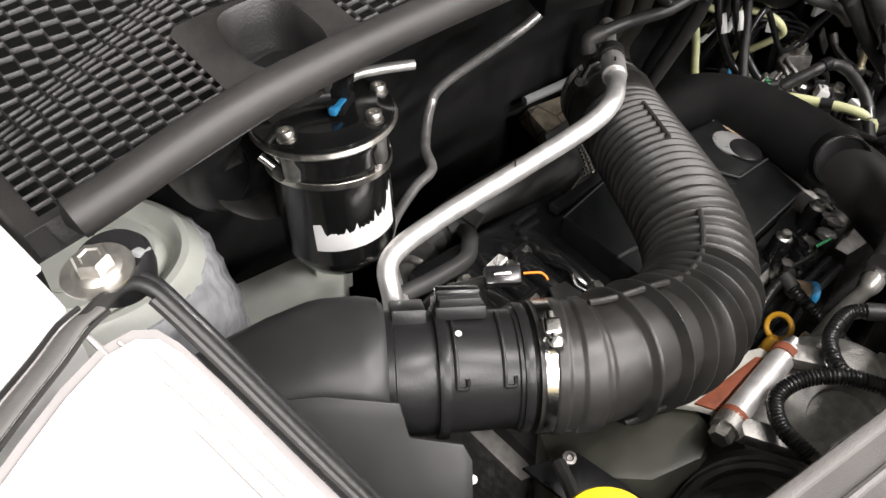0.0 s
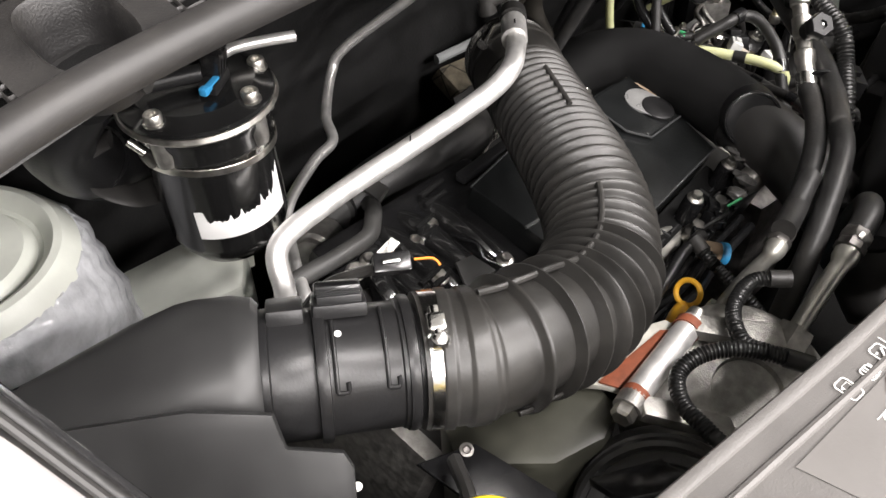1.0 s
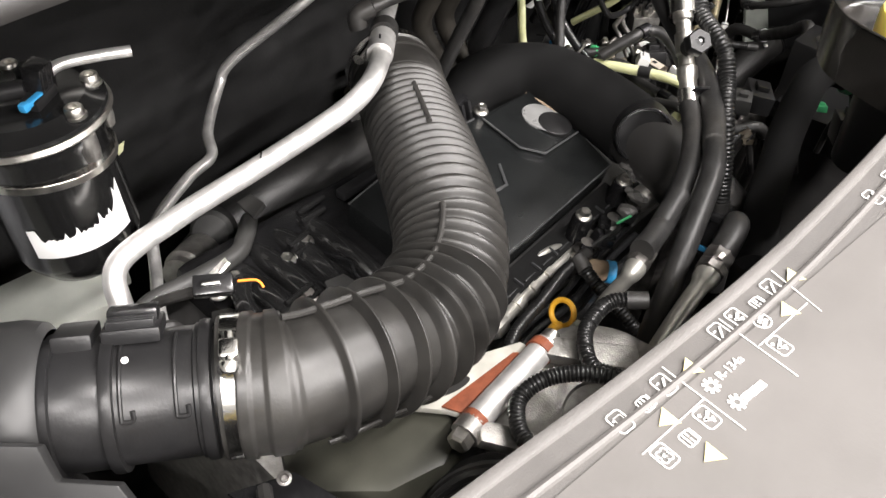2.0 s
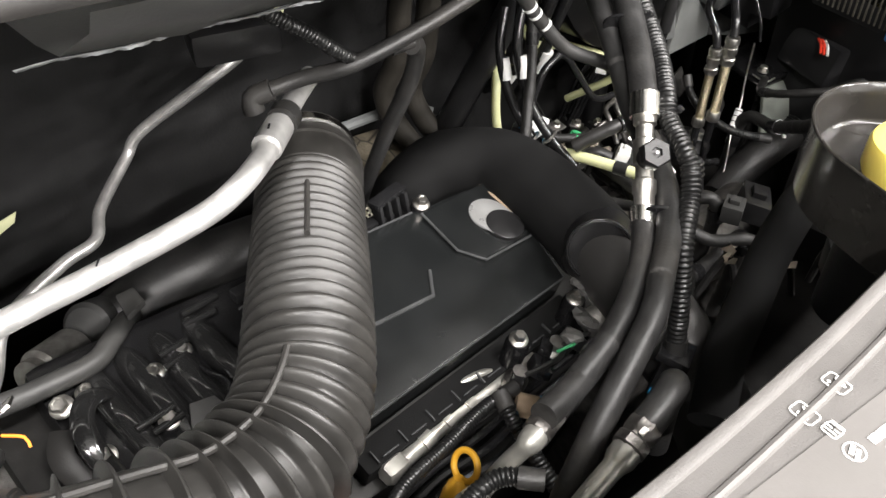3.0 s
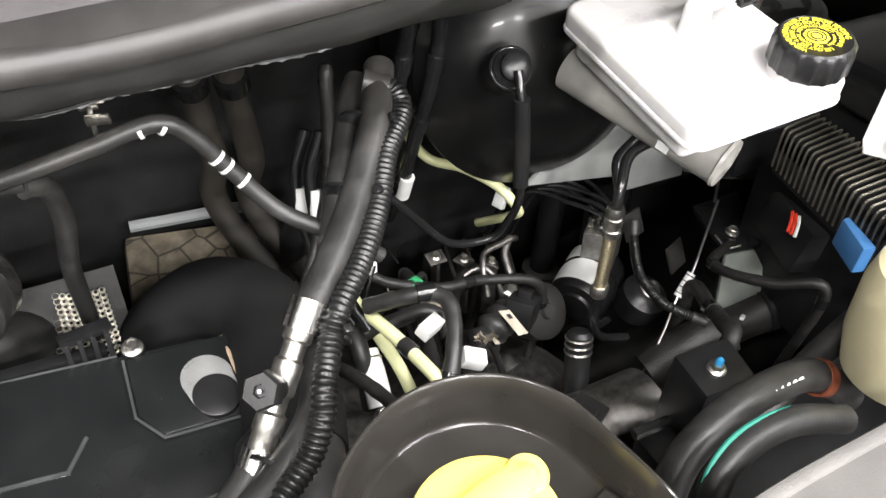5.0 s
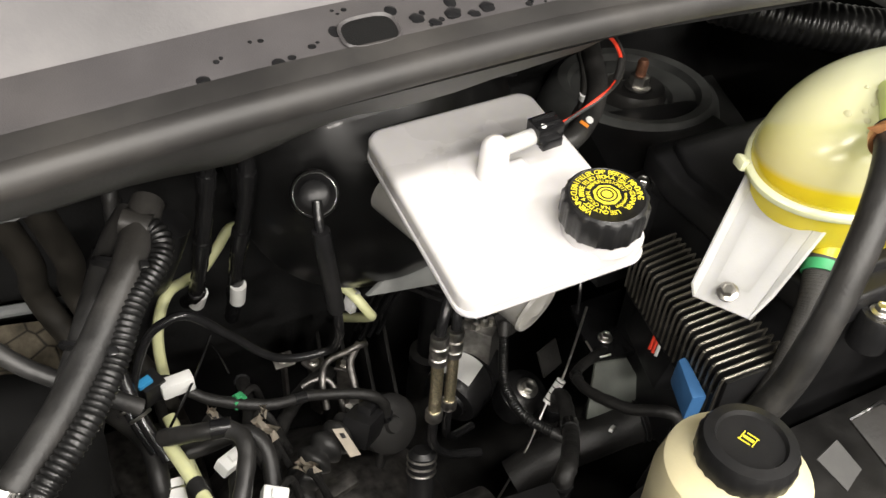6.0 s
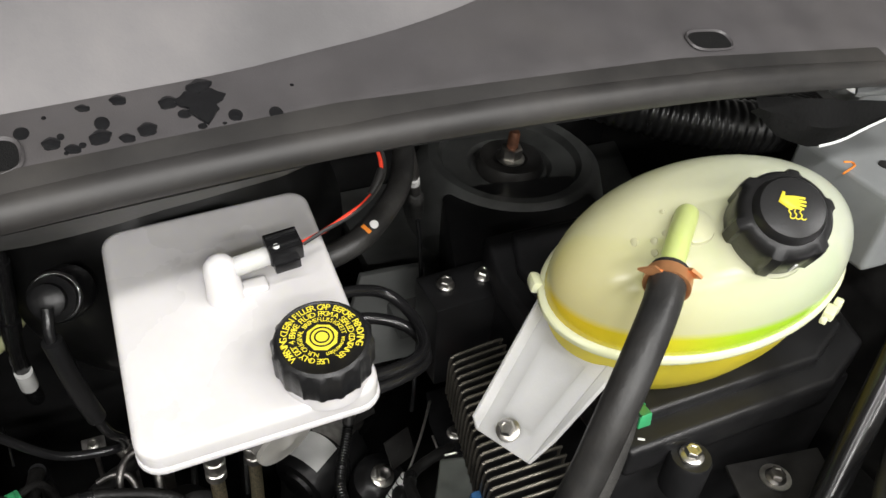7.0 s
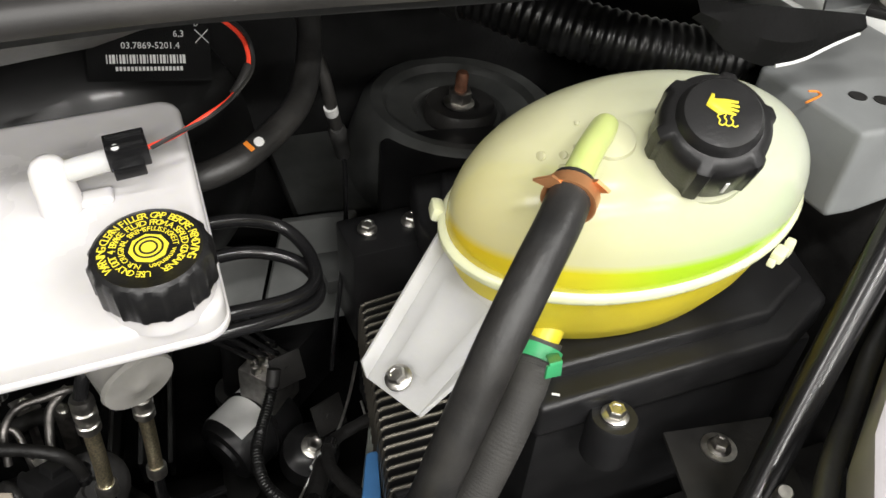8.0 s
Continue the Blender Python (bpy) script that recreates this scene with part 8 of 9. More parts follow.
for k in range(2):
    pipe("brake_pipe", [(0.43, 0.178 - 0.012 * k, 1.236 - 0.02 * k), (0.468, 0.186 - 0.012 * k, 1.228 - 0.018 * k), (0.495, 0.186 - 0.02 * k, 1.216 - 0.012 * k), (0.507, 0.163 - 0.012 * k, 1.209 - 0.01 * k), (0.503, 0.133 - 0.006 * k, 1.21 - 0.01 * k), (0.482, 0.112, 1.218 - 0.012 * k), (0.44, 0.1, 1.228 - 0.014 * k), (0.41, 0.1, 1.23 - 0.014 * k)], 0.0046, PLASTIC_GLOSS, "black coated brake pipe looping beside the reservoir", "pipe", 12, group="brake pipes")
cab = thing("sensor_cable", (0.56, 0.27, 1.2), "thin black cable with a joint and white band", "cable")
part("lower_cable", sweep([(0.586, 0.337, 1.168), (0.583, 0.32, 1.15), (0.572, 0.285, 1.11), (0.547, 0.233, 1.052), (0.54, 0.22, 1.02)], 0.0021, 8), PLASTIC_GLOSS, cab)
part("joint", lathe([(0.005, 0.0), (0.0072, 0.002), (0.0072, 0.034), (0.0078, 0.035), (0.0078, 0.05), (0.005, 0.054)], (0.5875, 0.34, 1.163), (-0.27, -0.48, 0.83), 16), PAINT_GREY, cab)
part("white_band", sweep([(0.5665, 0.3055, 1.228), (0.564, 0.302, 1.236)], 0.0056, 14), WHITE_TAG, cab)
part("upper_cable", sweep([(0.573, 0.315, 1.21), (0.567, 0.306, 1.228), (0.562, 0.302, 1.25), (0.556, 0.306, 1.275), (0.545, 0.32, 1.31)], 0.0052, 12), RUBBER, cab)
conduit("flexible_duct", [(0.68, 0.34, 1.315), (0.74, 0.27, 1.305), (0.8, 0.22, 1.3), (0.86, 0.2, 1.295), (0.93, 0.21, 1.29)], 0.024, "wide black corrugated flexible duct behind the tank", period=0.008, depth=0.07)

br = thing("hinge_bracket", (0.9, 0.1, 1.27), "light grey painted box bracket with two holes and an orange mark", "bracket")
part("box", prism([(0.848, 0.155), (0.852, 0.056), (0.876, 0.055), (1.0, 0.07), (1.0, 0.21), (0.912, 0.178)], 0.07, pose(0, 0, 1.242, 0, 0, 0), 0.005, 3), GREY_BRACKET, br)
# dark discs on the solid top stand for the shade inside two holes
for x, y in ((0.888, 0.098), (0.902, 0.088)):
    part("hole", lathe([(0.0065, 0.0), (0.0065, 0.0006), (0.0, 0.0006)], (x, y, 1.3122), seg=20), BODY_DARK, br)
part("orange_mark", sweep([(0.842, 0.1, 1.3123), (0.852, 0.103, 1.3123), (0.861, 0.106, 1.3123), (0.862, 0.111, 1.3123), (0.856, 0.113, 1.3123)], 0.0009, 6), ORANGE, br)
part("hinge_plate", slab([(0.86, 0.13, 1.365), (0.93, 0.11, 1.37), (0.98, 0.15, 1.39), (0.9, 0.17, 1.385)], 0.006, 0.002), GREY_BRACKET, br)
part("hinge_arm", slab([(0.9, 0.12, 1.382), (0.96, 0.1, 1.39), (1.0, 0.2, 1.44), (0.95, 0.22, 1.43)], 0.01, 0.003), PLASTIC_GLOSS, br)
part("washer", lathe([(0.0155, -0.002), (0.0155, 0.0015), (0.012, 0.002)], (0.887, 0.098, 1.3815), (-0.1, -0.25, 1), 32), STEEL, br)
part("bolt", hexbolt((0.887, 0.098, 1.383), (-0.1, -0.25, 1), 0.0085, 0.011, 0.009), STEEL, br)
part("bolt_plate", prism([(0.862, 0.1), (0.878, 0.082), (0.93, 0.075), (0.95, 0.12), (0.9, 0.125)], 0.006, pose(0, 0, 1.373), 0.0015), PLASTIC, br)

flap = thing("scuttle_flap", (0.8, 0.1, 1.37), "black plastic flap with a white torn edge under the scuttle end", "flap")
b = bmesh.new()
rows = []
for k in range(13):
    t = k / 12
    x = 0.735 + 0.12 * t
    drop = 0.004 + 0.036 * math.sin(math.pi * min(1.0, 0.12 + 0.75 * t)) ** 1.5
    y, z = 0.112 - 0.022 * t, 1.3885 - 0.011 * t
    rows.append([b.verts.new((x, y + 0.004, z)), b.verts.new((x, y - 0.002 + 0.002 * math.sin(9 * t), z - drop * 0.5)), b.verts.new((x + 0.002 * math.sin(20 * t), y + 0.004, z - drop))])
for A, B in zip(rows, rows[1:]):
    for k in range(2):
        b.faces.new((A[k], B[k], B[k + 1], A[k + 1]))
hem = [r[2].co.copy() for r in rows[7:]]
bmesh.ops.solidify(b, geom=b.faces, thickness=0.0015)
part("sheet", b, FELT_BLACK, flap)
part("torn_edge", sweep(hem, 0.0014, 8), STICKER, flap, "white torn edge")

prop = thing("bonnet_stay", (0.78, -0.04, 1.23), "black bonnet stay rod rising beside the wing", "stay rod")
part("rod", sweep([(0.905, 0.04, 1.428), (0.81, -0.018, 1.287), (0.733, -0.065, 1.173), (0.68, -0.1, 1.1)], 0.0108, 18, 0.01), PLASTIC_GLOSS, prop)
part("end_socket", sweep([(0.69, -0.0933, 1.114), (0.676, -0.1025, 1.095)], 0.0135, 18), PLASTIC, prop)
edge = thing("wing_edge_panel", (0.8, -0.15, 1.15), "grey wing edge panel with a black rubber strip", "panel")
part("panel", slab([(0.69, -0.15, 1.2), (0.74, -0.102, 1.2), (0.85, -0.03, 1.2), (0.95, 0.02, 1.2), (1.0, -0.1, 1.19), (0.86, -0.28, 1.18)], 0.04, 0.004), pm("lilac_grey_panel", (0.42, 0.4, 0.42), 0.45, var=0.06, dust=0.1), edge)
part("rubber_strip", sweep([(0.68, -0.142, 1.198), (0.735, -0.096, 1.2), (0.79, -0.06, 1.2), (0.847, -0.024, 1.2), (0.95, 0.028, 1.2)], 0.007, 12), RUBBER, edge)
part("pin", lathe([(0.005, 0), (0.005, 0.02), (0.004, 0.022), (0, 0.022)], (0.715, -0.09, 1.17), (-0.3, -0.2, 1), 14), STEEL, edge)

# water drops on the scuttle
WATER = pm("water_drop", (0.008, 0.008, 0.009), 0.08, var=0.0, bump=0.0, coat=0.2)
random.seed(11)
bm = bmesh.new()
for k in range(30):
    x = random.uniform(0.14, 0.42) if k < 36 else random.uniform(-0.2, 0.75)
    v = random.uniform(0.006, 0.038)
    r = random.choice((0.0012, 0.0018, 0.0025, 0.0038))
    p = cowl_at(x, v)
    merge(bm, lathe([(r, -0.0003), (r * 0.95, r * 0.08), (r * 0.6, r * 0.16), (0, r * 0.2)], p, (0, -0.3, 1), 12, squash=(1.0, 0.8 + 0.5 * random.random())))
merge(bm, lathe([(0.011, -0.0004), (0.0105, 0.0008), (0.006, 0.0012), (0, 0.0012)], cowl_at(0.365, 0.024), (0, -0.3, 1), 20, wave=lambda a, j: 1 + 0.25 * math.sin(3 * a) + 0.15 * math.sin(7 * a)))
for x, v, r in ((0.292, 0.017, 0.005), (0.314, 0.015, 0.006), (0.326, 0.037, 0.0045), (0.336, 0.014, 0.0055), (0.326, 0.011, 0.004), (0.301, 0.011, 0.004), (0.309, 0.036, 0.0035), (0.349, 0.029, 0.0055), (0.366, 0.036, 0.007), (0.379, 0.01, 0.003)):
    merge(bm, lathe([(r, -0.0003), (r * 0.95, r * 0.1), (r * 0.6, r * 0.22), (0, r * 0.28)], cowl_at(x, v), (0, -0.3, 1), 16, squash=(1.0, 0.75), wave=lambda a, j: 1 + 0.14 * math.sin(2 * a + r * 900) + 0.08 * math.sin(5 * a)))
solo("water_drops", bm, WATER, "clear water drops lying on the scuttle panel", "water drops", "stuff")


def recess(x, v, w, d):
    t = thing("drain_recess", cowl_at(x, v), "rounded recess in the scuttle panel, its shadow drawn as a flat black sheet", "recess", "scuttle recesses")
    b = bmesh.new()
    lay = []
    for s, z in ((1.12, 0.0012), (1.06, 0.0025), (1.0, 0.0015), (0.97, 0.0009), (0.0, 0.0007)):
        ring = []
        for k in range(24):
            a = 2 * math.pi * k / 24
            ca, sa = math.cos(a), math.sin(a)
            ring.append(b.verts.new(cowl_at(x + w * s * math.copysign(abs(ca) ** 0.6, ca), v + d * s * math.copysign(abs(sa) ** 0.7, sa), z)))
        lay.append(ring)
    for A, B in zip(lay[:4], lay[1:4]):
        for k in range(24):
            b.faces.new((A[k], A[(k + 1) % 24], B[(k + 1) % 24], B[k]))
    part("rim", b, COWL, t)
    # flat black face above the panel, painted as the recess's shadow
    b = bmesh.new()
    b.faces.new([b.verts.new(cowl_at(x + w * 0.98 * math.copysign(abs(math.cos(q)) ** 0.6, math.cos(q)), v + d * 0.98 * math.copysign(abs(math.sin(q)) ** 0.7, math.sin(q)), 0.0011)) for q in [2 * math.pi * k / 24 for k in range(24)]])
    part("hole", b, FOAM, t)


recess(0.262, 0.014, 0.016, 0.011)
recess(0.697, 0.02, 0.018, 0.009)


# ---------- cables, tags and brackets deep in the bay ----------
HARNESS = pm("cloth_tape", (0.012, 0.0115, 0.011), 0.5, var=0.3, scale=200, bump=0.5, bscale=350)
PAPER = pm("crumpled_tag", (0.42, 0.37, 0.3), 0.6, var=0.12, scale=60, bump=0.8, bscale=180)


def cable(pts, r, label="black taped wiring harness deep in the bay", mat=None, group="wiring harness"):
    if mat is None:
        pts = [tuple(V(pts[0]) + V((0.0, 0.015, -0.13)))] + list(pts) + [tuple(V(pts[-1]) + V((0.0, 0.01, -0.13)))]
    t = thing("wiring_harness", pts[0], label, "cable", group)
    part("cable", sweep(pts, r, 10, 0.006, lambda s, L, a: 1.0 + 0.05 * math.sin(310 * s) + 0.03 * math.sin(97 * s)), mat or HARNESS, t)
    P = spline(pts, 0.006)
    for f in (0.22, 0.55, 0.8):
        i = int(f * (len(P) - 2))
        d = (P[i + 1] - P[i]).normalized()
        part("tape_wrap", sweep([P[i], P[i] + d * (r * 2.2)], r * 1.18, 10), PLASTIC_GLOSS, t)
    return t


cable([(0.11, 0.21, 1.05), (0.138, 0.185, 1.072), (0.159, 0.177, 1.074), (0.168, 0.158, 1.07), (0.15, 0.12, 1.05), (0.122, 0.09, 1.01), (0.1, 0.05, 0.95)], 0.0075, "dark grey rubber pipe arching behind the hoses", RUBBER)
cable([(0.064, 0.2, 1.0), (0.089, 0.12, 1.03), (0.085, 0.07, 1.036), (0.06, 0.03, 1.03), (0.02, 0.0, 1.01)], 0.006)
cable([(0.2, 0.32, 0.96), (0.19, 0.25, 0.985), (0.165, 0.2, 1.0), (0.15, 0.13, 1.0), (0.16, 0.06, 0.98), (0.2, 0.02, 0.97)], 0.007)
cable([(0.3, 0.33, 0.92), (0.25, 0.29, 0.95), (0.2, 0.22, 0.96), (0.19, 0.14, 0.97), (0.21, 0.08, 0.99)], 0.008)
cable([(0.12, 0.3, 1.02), (0.16, 0.27, 1.01), (0.21, 0.25, 1.0), (0.26, 0.25, 0.99), (0.32, 0.23, 0.97)], 0.0055)
cable([(0.06, 0.24, 1.04), (0.088, 0.26, 1.1), (0.11, 0.28, 1.16), (0.12, 0.3, 1.24)], 0.006)
cable([(0.17, 0.4, 1.02), (0.175, 0.36, 1.06), (0.18, 0.33, 1.12), (0.19, 0.31, 1.2), (0.2, 0.3, 1.28)], 0.0075, "glossy black pipe dropping from the scuttle", PLASTIC_GLOSS)
cable([(0.21, 0.38, 1.0), (0.212, 0.35, 1.06), (0.215, 0.33, 1.12), (0.225, 0.31, 1.2), (0.23, 0.3, 1.28)], 0.0075, "glossy black pipe dropping from the scuttle", PLASTIC_GLOSS)
cable([(-0.02, -0.03, 0.99), (0.03, 0.02, 0.985), (0.09, 0.04, 0.97), (0.16, 0.05, 0.95), (0.24, 0.05, 0.94)], 0.008)
cable([(0.56, 0.07, 1.0), (0.53, 0.11, 0.99), (0.52, 0.16, 0.97), (0.54, 0.2, 0.95), (0.6, 0.22, 0.93)], 0.006)
cable([(0.42, 0.06, 1.0), (0.46, 0.1, 0.97), (0.5, 0.15, 0.93), (0.53, 0.21, 0.9)], 0.009)

for pts in ([(0.176, 0.368, 1.043), (0.179, 0.352, 1.07)], [(0.2125, 0.349, 1.05), (0.2135, 0.338, 1.08)]):
    solo("pipe_band", sweep(pts, 0.0079, 12), WHITE_TAG, "white paint band on a black pipe", "paint band", group="pipe bands")

solo("spring_sleeve", sweep([(0.094, 0.27, 0.985), (0.0945, 0.27, 1.02)], 0.0062, 12, 0.0008, ribbed(0.003, 0.25)), STEEL_DARK, "ribbed steel sleeve at the end of a thin hose", "sleeve")


def paper(p, w, h, rx, ry, rz):
    t = thing("cable_label", p, "creased white paper tag taped round a cable", "tag", "cable labels")
    b = bmesh.new()
    g = [[b.verts.new(V((w * (i / 5 - 0.5) + 0.002 * math.sin(j * 2.7 + i), h * (j / 3 - 0.5) * (0.75 + 0.3 * math.sin(i * 1.3)) + 0.002 * math.sin(i * 2.1), 0.005 * math.sin(i * 1.7 + j * 2.3) + 0.004 * math.cos(j * 3 + i)))) for j in range(4)] for i in range(6)]
    for i in range(5):
        for j in range(3):
            b.faces.new((g[i][j], g[i + 1][j], g[i + 1][j + 1], g[i][j + 1]))
    bmesh.ops.solidify(b, geom=b.faces, thickness=0.0008)
    b.transform(pose(*p, rx, ry, rz))
    part("sheet", b, PAPER, t)
    part("cable", sweep([V(p) + V((-0.02, 0.015, -0.06)), V(p) + V((0, 0, -0.005)), V(p) + V((0.02, -0.012, -0.06))], 0.004, 8), HARNESS, t)


paper((0.198, 0.232, 0.99), 0.028, 0.019, 40, 10, -35)
paper((0.222, 0.18, 0.985), 0.024, 0.011, 35, -10, -40)
paper((0.185, 0.15, 0.97), 0.020, 0.011, 30, 0, -30)
paper((0.115, 0.013, 1.015), 0.022, 0.013, 40, -25, 35)
paper((0.159, 0.262, 1.0), 0.008, 0.017, 60, 0, 10)
paper((0.202, 0.247, 1.0), 0.008, 0.018, 60, 0, -15)
paper((0.185, -0.02, 0.99), 0.032, 0.015, 30, -10, 35)


def plugbox(p, size, rot, mat, label):
    t = thing("wire_connector", p, label, "connector", "loose connectors")
    part("housing", rbox(size, pose(*p, *rot), 0.0018), mat, t)
    part("latch", rbox((size[0] * 0.4, size[1] * 0.5, size[2] * 0.3), pose(*p, *rot) @ pose(0, 0, size[2] * 0.6), 0.0008), mat, t)
    part("wire", sweep([V(p), V(p) + V((0.02, 0.02, -0.012)), V(p) + V((0.03, 0.028, -0.06))], 0.0036, 8), HARNESS, t)


plugbox((0.157, 0.176, 1.034), (0.026, 0.014, 0.014), (20, 10, 30), WHITE_TAG, "white plastic wire connector")
plugbox((0.18, 0.136, 1.02), (0.022, 0.016, 0.014), (10, 20, -20), WHITE_TAG, "white plastic wire connector")
plugbox((0.24, 0.05, 0.99), (0.05, 0.03, 0.025), (10, 5, 30), PLASTIC, "black plastic wire connector")
plugbox((0.2, 0.055, 1.0), (0.03, 0.022, 0.02), (0, 5, 20), PAINT_GREY, "dark grey wire connector")
plugbox((0.184, 0.262, 1.005), (0.014, 0.012, 0.01), (0, 5, 20), GREEN, "small green wire connector")
plugbox((0.235, -0.028, 1.01), (0.02, 0.012, 0.008), (0, 15, 30), GREEN, "small green wire connector")
plugbox((0.3, 0.23, 0.95), (0.05, 0.03, 0.03), (0, 20, 40), PLASTIC, "black plastic wire connector")
plugbox((0.1, -0.09, 1.08), (0.03, 0.03, 0.03), (0, 10, 30), PLASTIC, "black plastic wire connector")
solo("pink_wire", sweep([(0.05, 0.09, 1.02), (0.064, 0.078, 1.026), (0.075, 0.066, 1.02), (0.07, 0.055, 1.008)], 0.003, 8), pm("pink_insulation", (0.6, 0.25, 0.25), 0.5, var=0.1), "short pink wire among the harness", "wire")
solo("small_cylinder", lathe([(0.012, -0.02), (0.014, -0.015), (0.014, 0.01), (0.01, 0.014), (0.0, 0.015)], (0.073, 0.061, 0.995), (-0.3, -0.5, 0.7), 20), ALU_CAST, "small metal cylinder among the harness", "cylinder")

# bolted plate beside the hydraulic unit
bp3 = thing("bolted_plate", (0.6, 0.22, 0.9), "black plate with a zinc bolt over a grey-green sheet", "bracket")
part("top_plate", slab([(0.577, 0.25, 0.95), (0.575, 0.21, 0.946), (0.606, 0.199, 0.951), (0.68, 0.2, 0.95), (0.69, 0.29, 0.952), (0.59, 0.29, 0.952)], 0.012, 0.002), PLASTIC_GLOSS, bp3)
part("bolt", hexbolt((0.597, 0.228, 0.951), (0, -0.1, 1), 0.0065, 0.0085, 0.006), STEEL, bp3)
part("front_sheet", slab([(0.575, 0.214, 0.936), (0.61, 0.203, 0.94), (0.65, 0.17, 0.86), (0.56, 0.19, 0.85)], 0.006, 0.001), pm("grey_green_sheet", (0.13, 0.14, 0.125), 0.5, var=0.2, dust=0.1), bp3, "grey-green painted sheet")
part("bright_edge", sweep([(0.573, 0.232, 0.952), (0.5735, 0.21, 0.948), (0.588, 0.204, 0.951)], 0.0013, 6), STEEL, bp3)
tap = thing("taped_hose", (0.587, 0.18, 0.83), "thick dark hose wrapped in cloth tape with a ribbed end", "hose")
part("tube", sweep([(0.47, 0.19, 0.80), (0.53, 0.185, 0.83), (0.587, 0.175, 0.85), (0.66, 0.16, 0.87), (0.75, 0.15, 0.9)], 0.026, 20, 0.006, lambda s, L, a: 1 + 0.02 * math.sin(90 * s + 2 * a)), HARNESS, tap)
part("ribbed_end", sweep([(0.62, 0.169, 0.859), (0.665, 0.159, 0.872)], 0.029, 20, 0.001, ribbed(0.006, 0.1)), CONDUIT, tap)
part("white_clip", rbox((0.012, 0.005, 0.004), pose(0.575, 0.16, 0.876, 0, 20, 30), 0.001), WHITE_TAG, tap)
hub = thing("mount_hub", (0.538, 0.278, 0.8), "black round rubber mount with a zinc bolt", "mount")
part("disc", lathe([(0.03, -0.05), (0.032, -0.03), (0.031, -0.014), (0.024, -0.009), (0.02, -0.006), (0.014, -0.004)], (0.538, 0.278, 0.842), (0.1, -0.35, 1), 36), PLASTIC, hub)
part("bolt", hexbolt((0.538, 0.278, 0.84), (0.1, -0.35, 1), 0.009, 0.014, 0.01), STEEL, hub)
for p, rz in (((0.522, 0.318, 0.925), 15), ((0.55, 0.262, 0.905), 20)):
    t = thing("sheet_tab", p, "small bare steel sheet tab with a hole", "bracket", "sheet tabs")
    part("tab", rbox((0.035, 0.003, 0.035), pose(*p, -25, 0, rz), 0.0008), BODY_DARK, t)
    part("hole", lathe([(0.004, 0.0017), (0.004, 0.0022), (0.0, 0.0022)], p, (0.3, -0.85, 0.42), 12), BODY_DARK, t)
conduit("thin_conduit", [(0.505, 0.3, 0.95), (0.497, 0.285, 0.93), (0.478, 0.25, 0.92), (0.469, 0.223, 0.92), (0.472, 0.19, 0.915), (0.5, 0.15, 0.91)], 0.0062, "thin black corrugated conduit beside the hydraulic unit", period=0.0032)

# gearbox mass below
gb = thing("gearbox", (0.25, 0.25, 0.6), "dirty cast gearbox housing deep below the hoses", "gearbox")
part("case", lathe([(0.16, 0.6), (0.17, 0.7), (0.15, 0.8), (0.1, 0.85), (0.05, 0.865), (0.0, 0.87)], (0.24, 0.22, 0), seg=32), STEEL_DARK, gb)
part("bell", slab([(0.05, 0.05, 0.9), (0.14, 0.04, 0.89), (0.15, 0.36, 0.9), (0.05, 0.36, 0.92)], 0.3, 0.02), STEEL_DARK, gb)
for k in range(4):
    part("rib", slab([(0.3 + 0.03 * k, 0.34, 0.83 - 0.012 * k), (0.306 + 0.03 * k, 0.34, 0.83 - 0.012 * k), (0.33 + 0.03 * k, 0.46, 0.86), (0.324 + 0.03 * k, 0.46, 0.86)], 0.1, 0.003), BODY_DARK, gb)
for x, y, z in ((0.1, 0.1, 0.896), (0.12, 0.2, 0.9), (0.1, 0.3, 0.908)):
    part("bolt", hexbolt((x, y, z), (0, 0, 1), 0.008, 0.011, 0.008), STEEL, gb)
part("selector_lever", slab([(0.2, 0.18, 0.9), (0.28, 0.2, 0.9), (0.28, 0.22, 0.9), (0.2, 0.2, 0.9)], 0.008, 0.002), STEEL_DARK, gb)
part("starter", sweep([(0.28, 0.12, 0.85), (0.4, 0.12, 0.85)], 0.045, 24), STEEL_DARK, gb)
# battery tray mass right of the module
bt = thing("battery_tray", (0.4, 0.0, 0.7), "black plastic tray beside the gearbox", "tray")
part("tray", prism([(0.3, -0.3), (0.56, -0.3), (0.56, 0.02), (0.3, 0.04)], 0.05, pose(0, 0, 0.9), 0.006), PLASTIC, bt)
part("rim", sweep([(0.3, 0.04, 0.952), (0.43, 0.032, 0.952), (0.56, 0.02, 0.952)], 0.006, 8), PLASTIC_GLOSS, bt)

# plug at the end of the bundle conduit and crumpled film by the rail
ep = thing("bundle_plug", (-0.06, -0.04, 1.02), "black harness plug with a dark blue band", "connector")
part("housing", rbox((0.026, 0.022, 0.045), pose(-0.062, -0.036, 1.02, 10, 12, 20), 0.003), PLASTIC, ep)
part("collar", rbox((0.036, 0.028, 0.008), pose(-0.058, -0.035, 1.042, 10, 12, 20), 0.002), PLASTIC_GLOSS, ep)
part("blue_band", rbox((0.028, 0.024, 0.006), pose(-0.066, -0.037, 1.005, 10, 12, 20), 0.001), BLUE, ep)


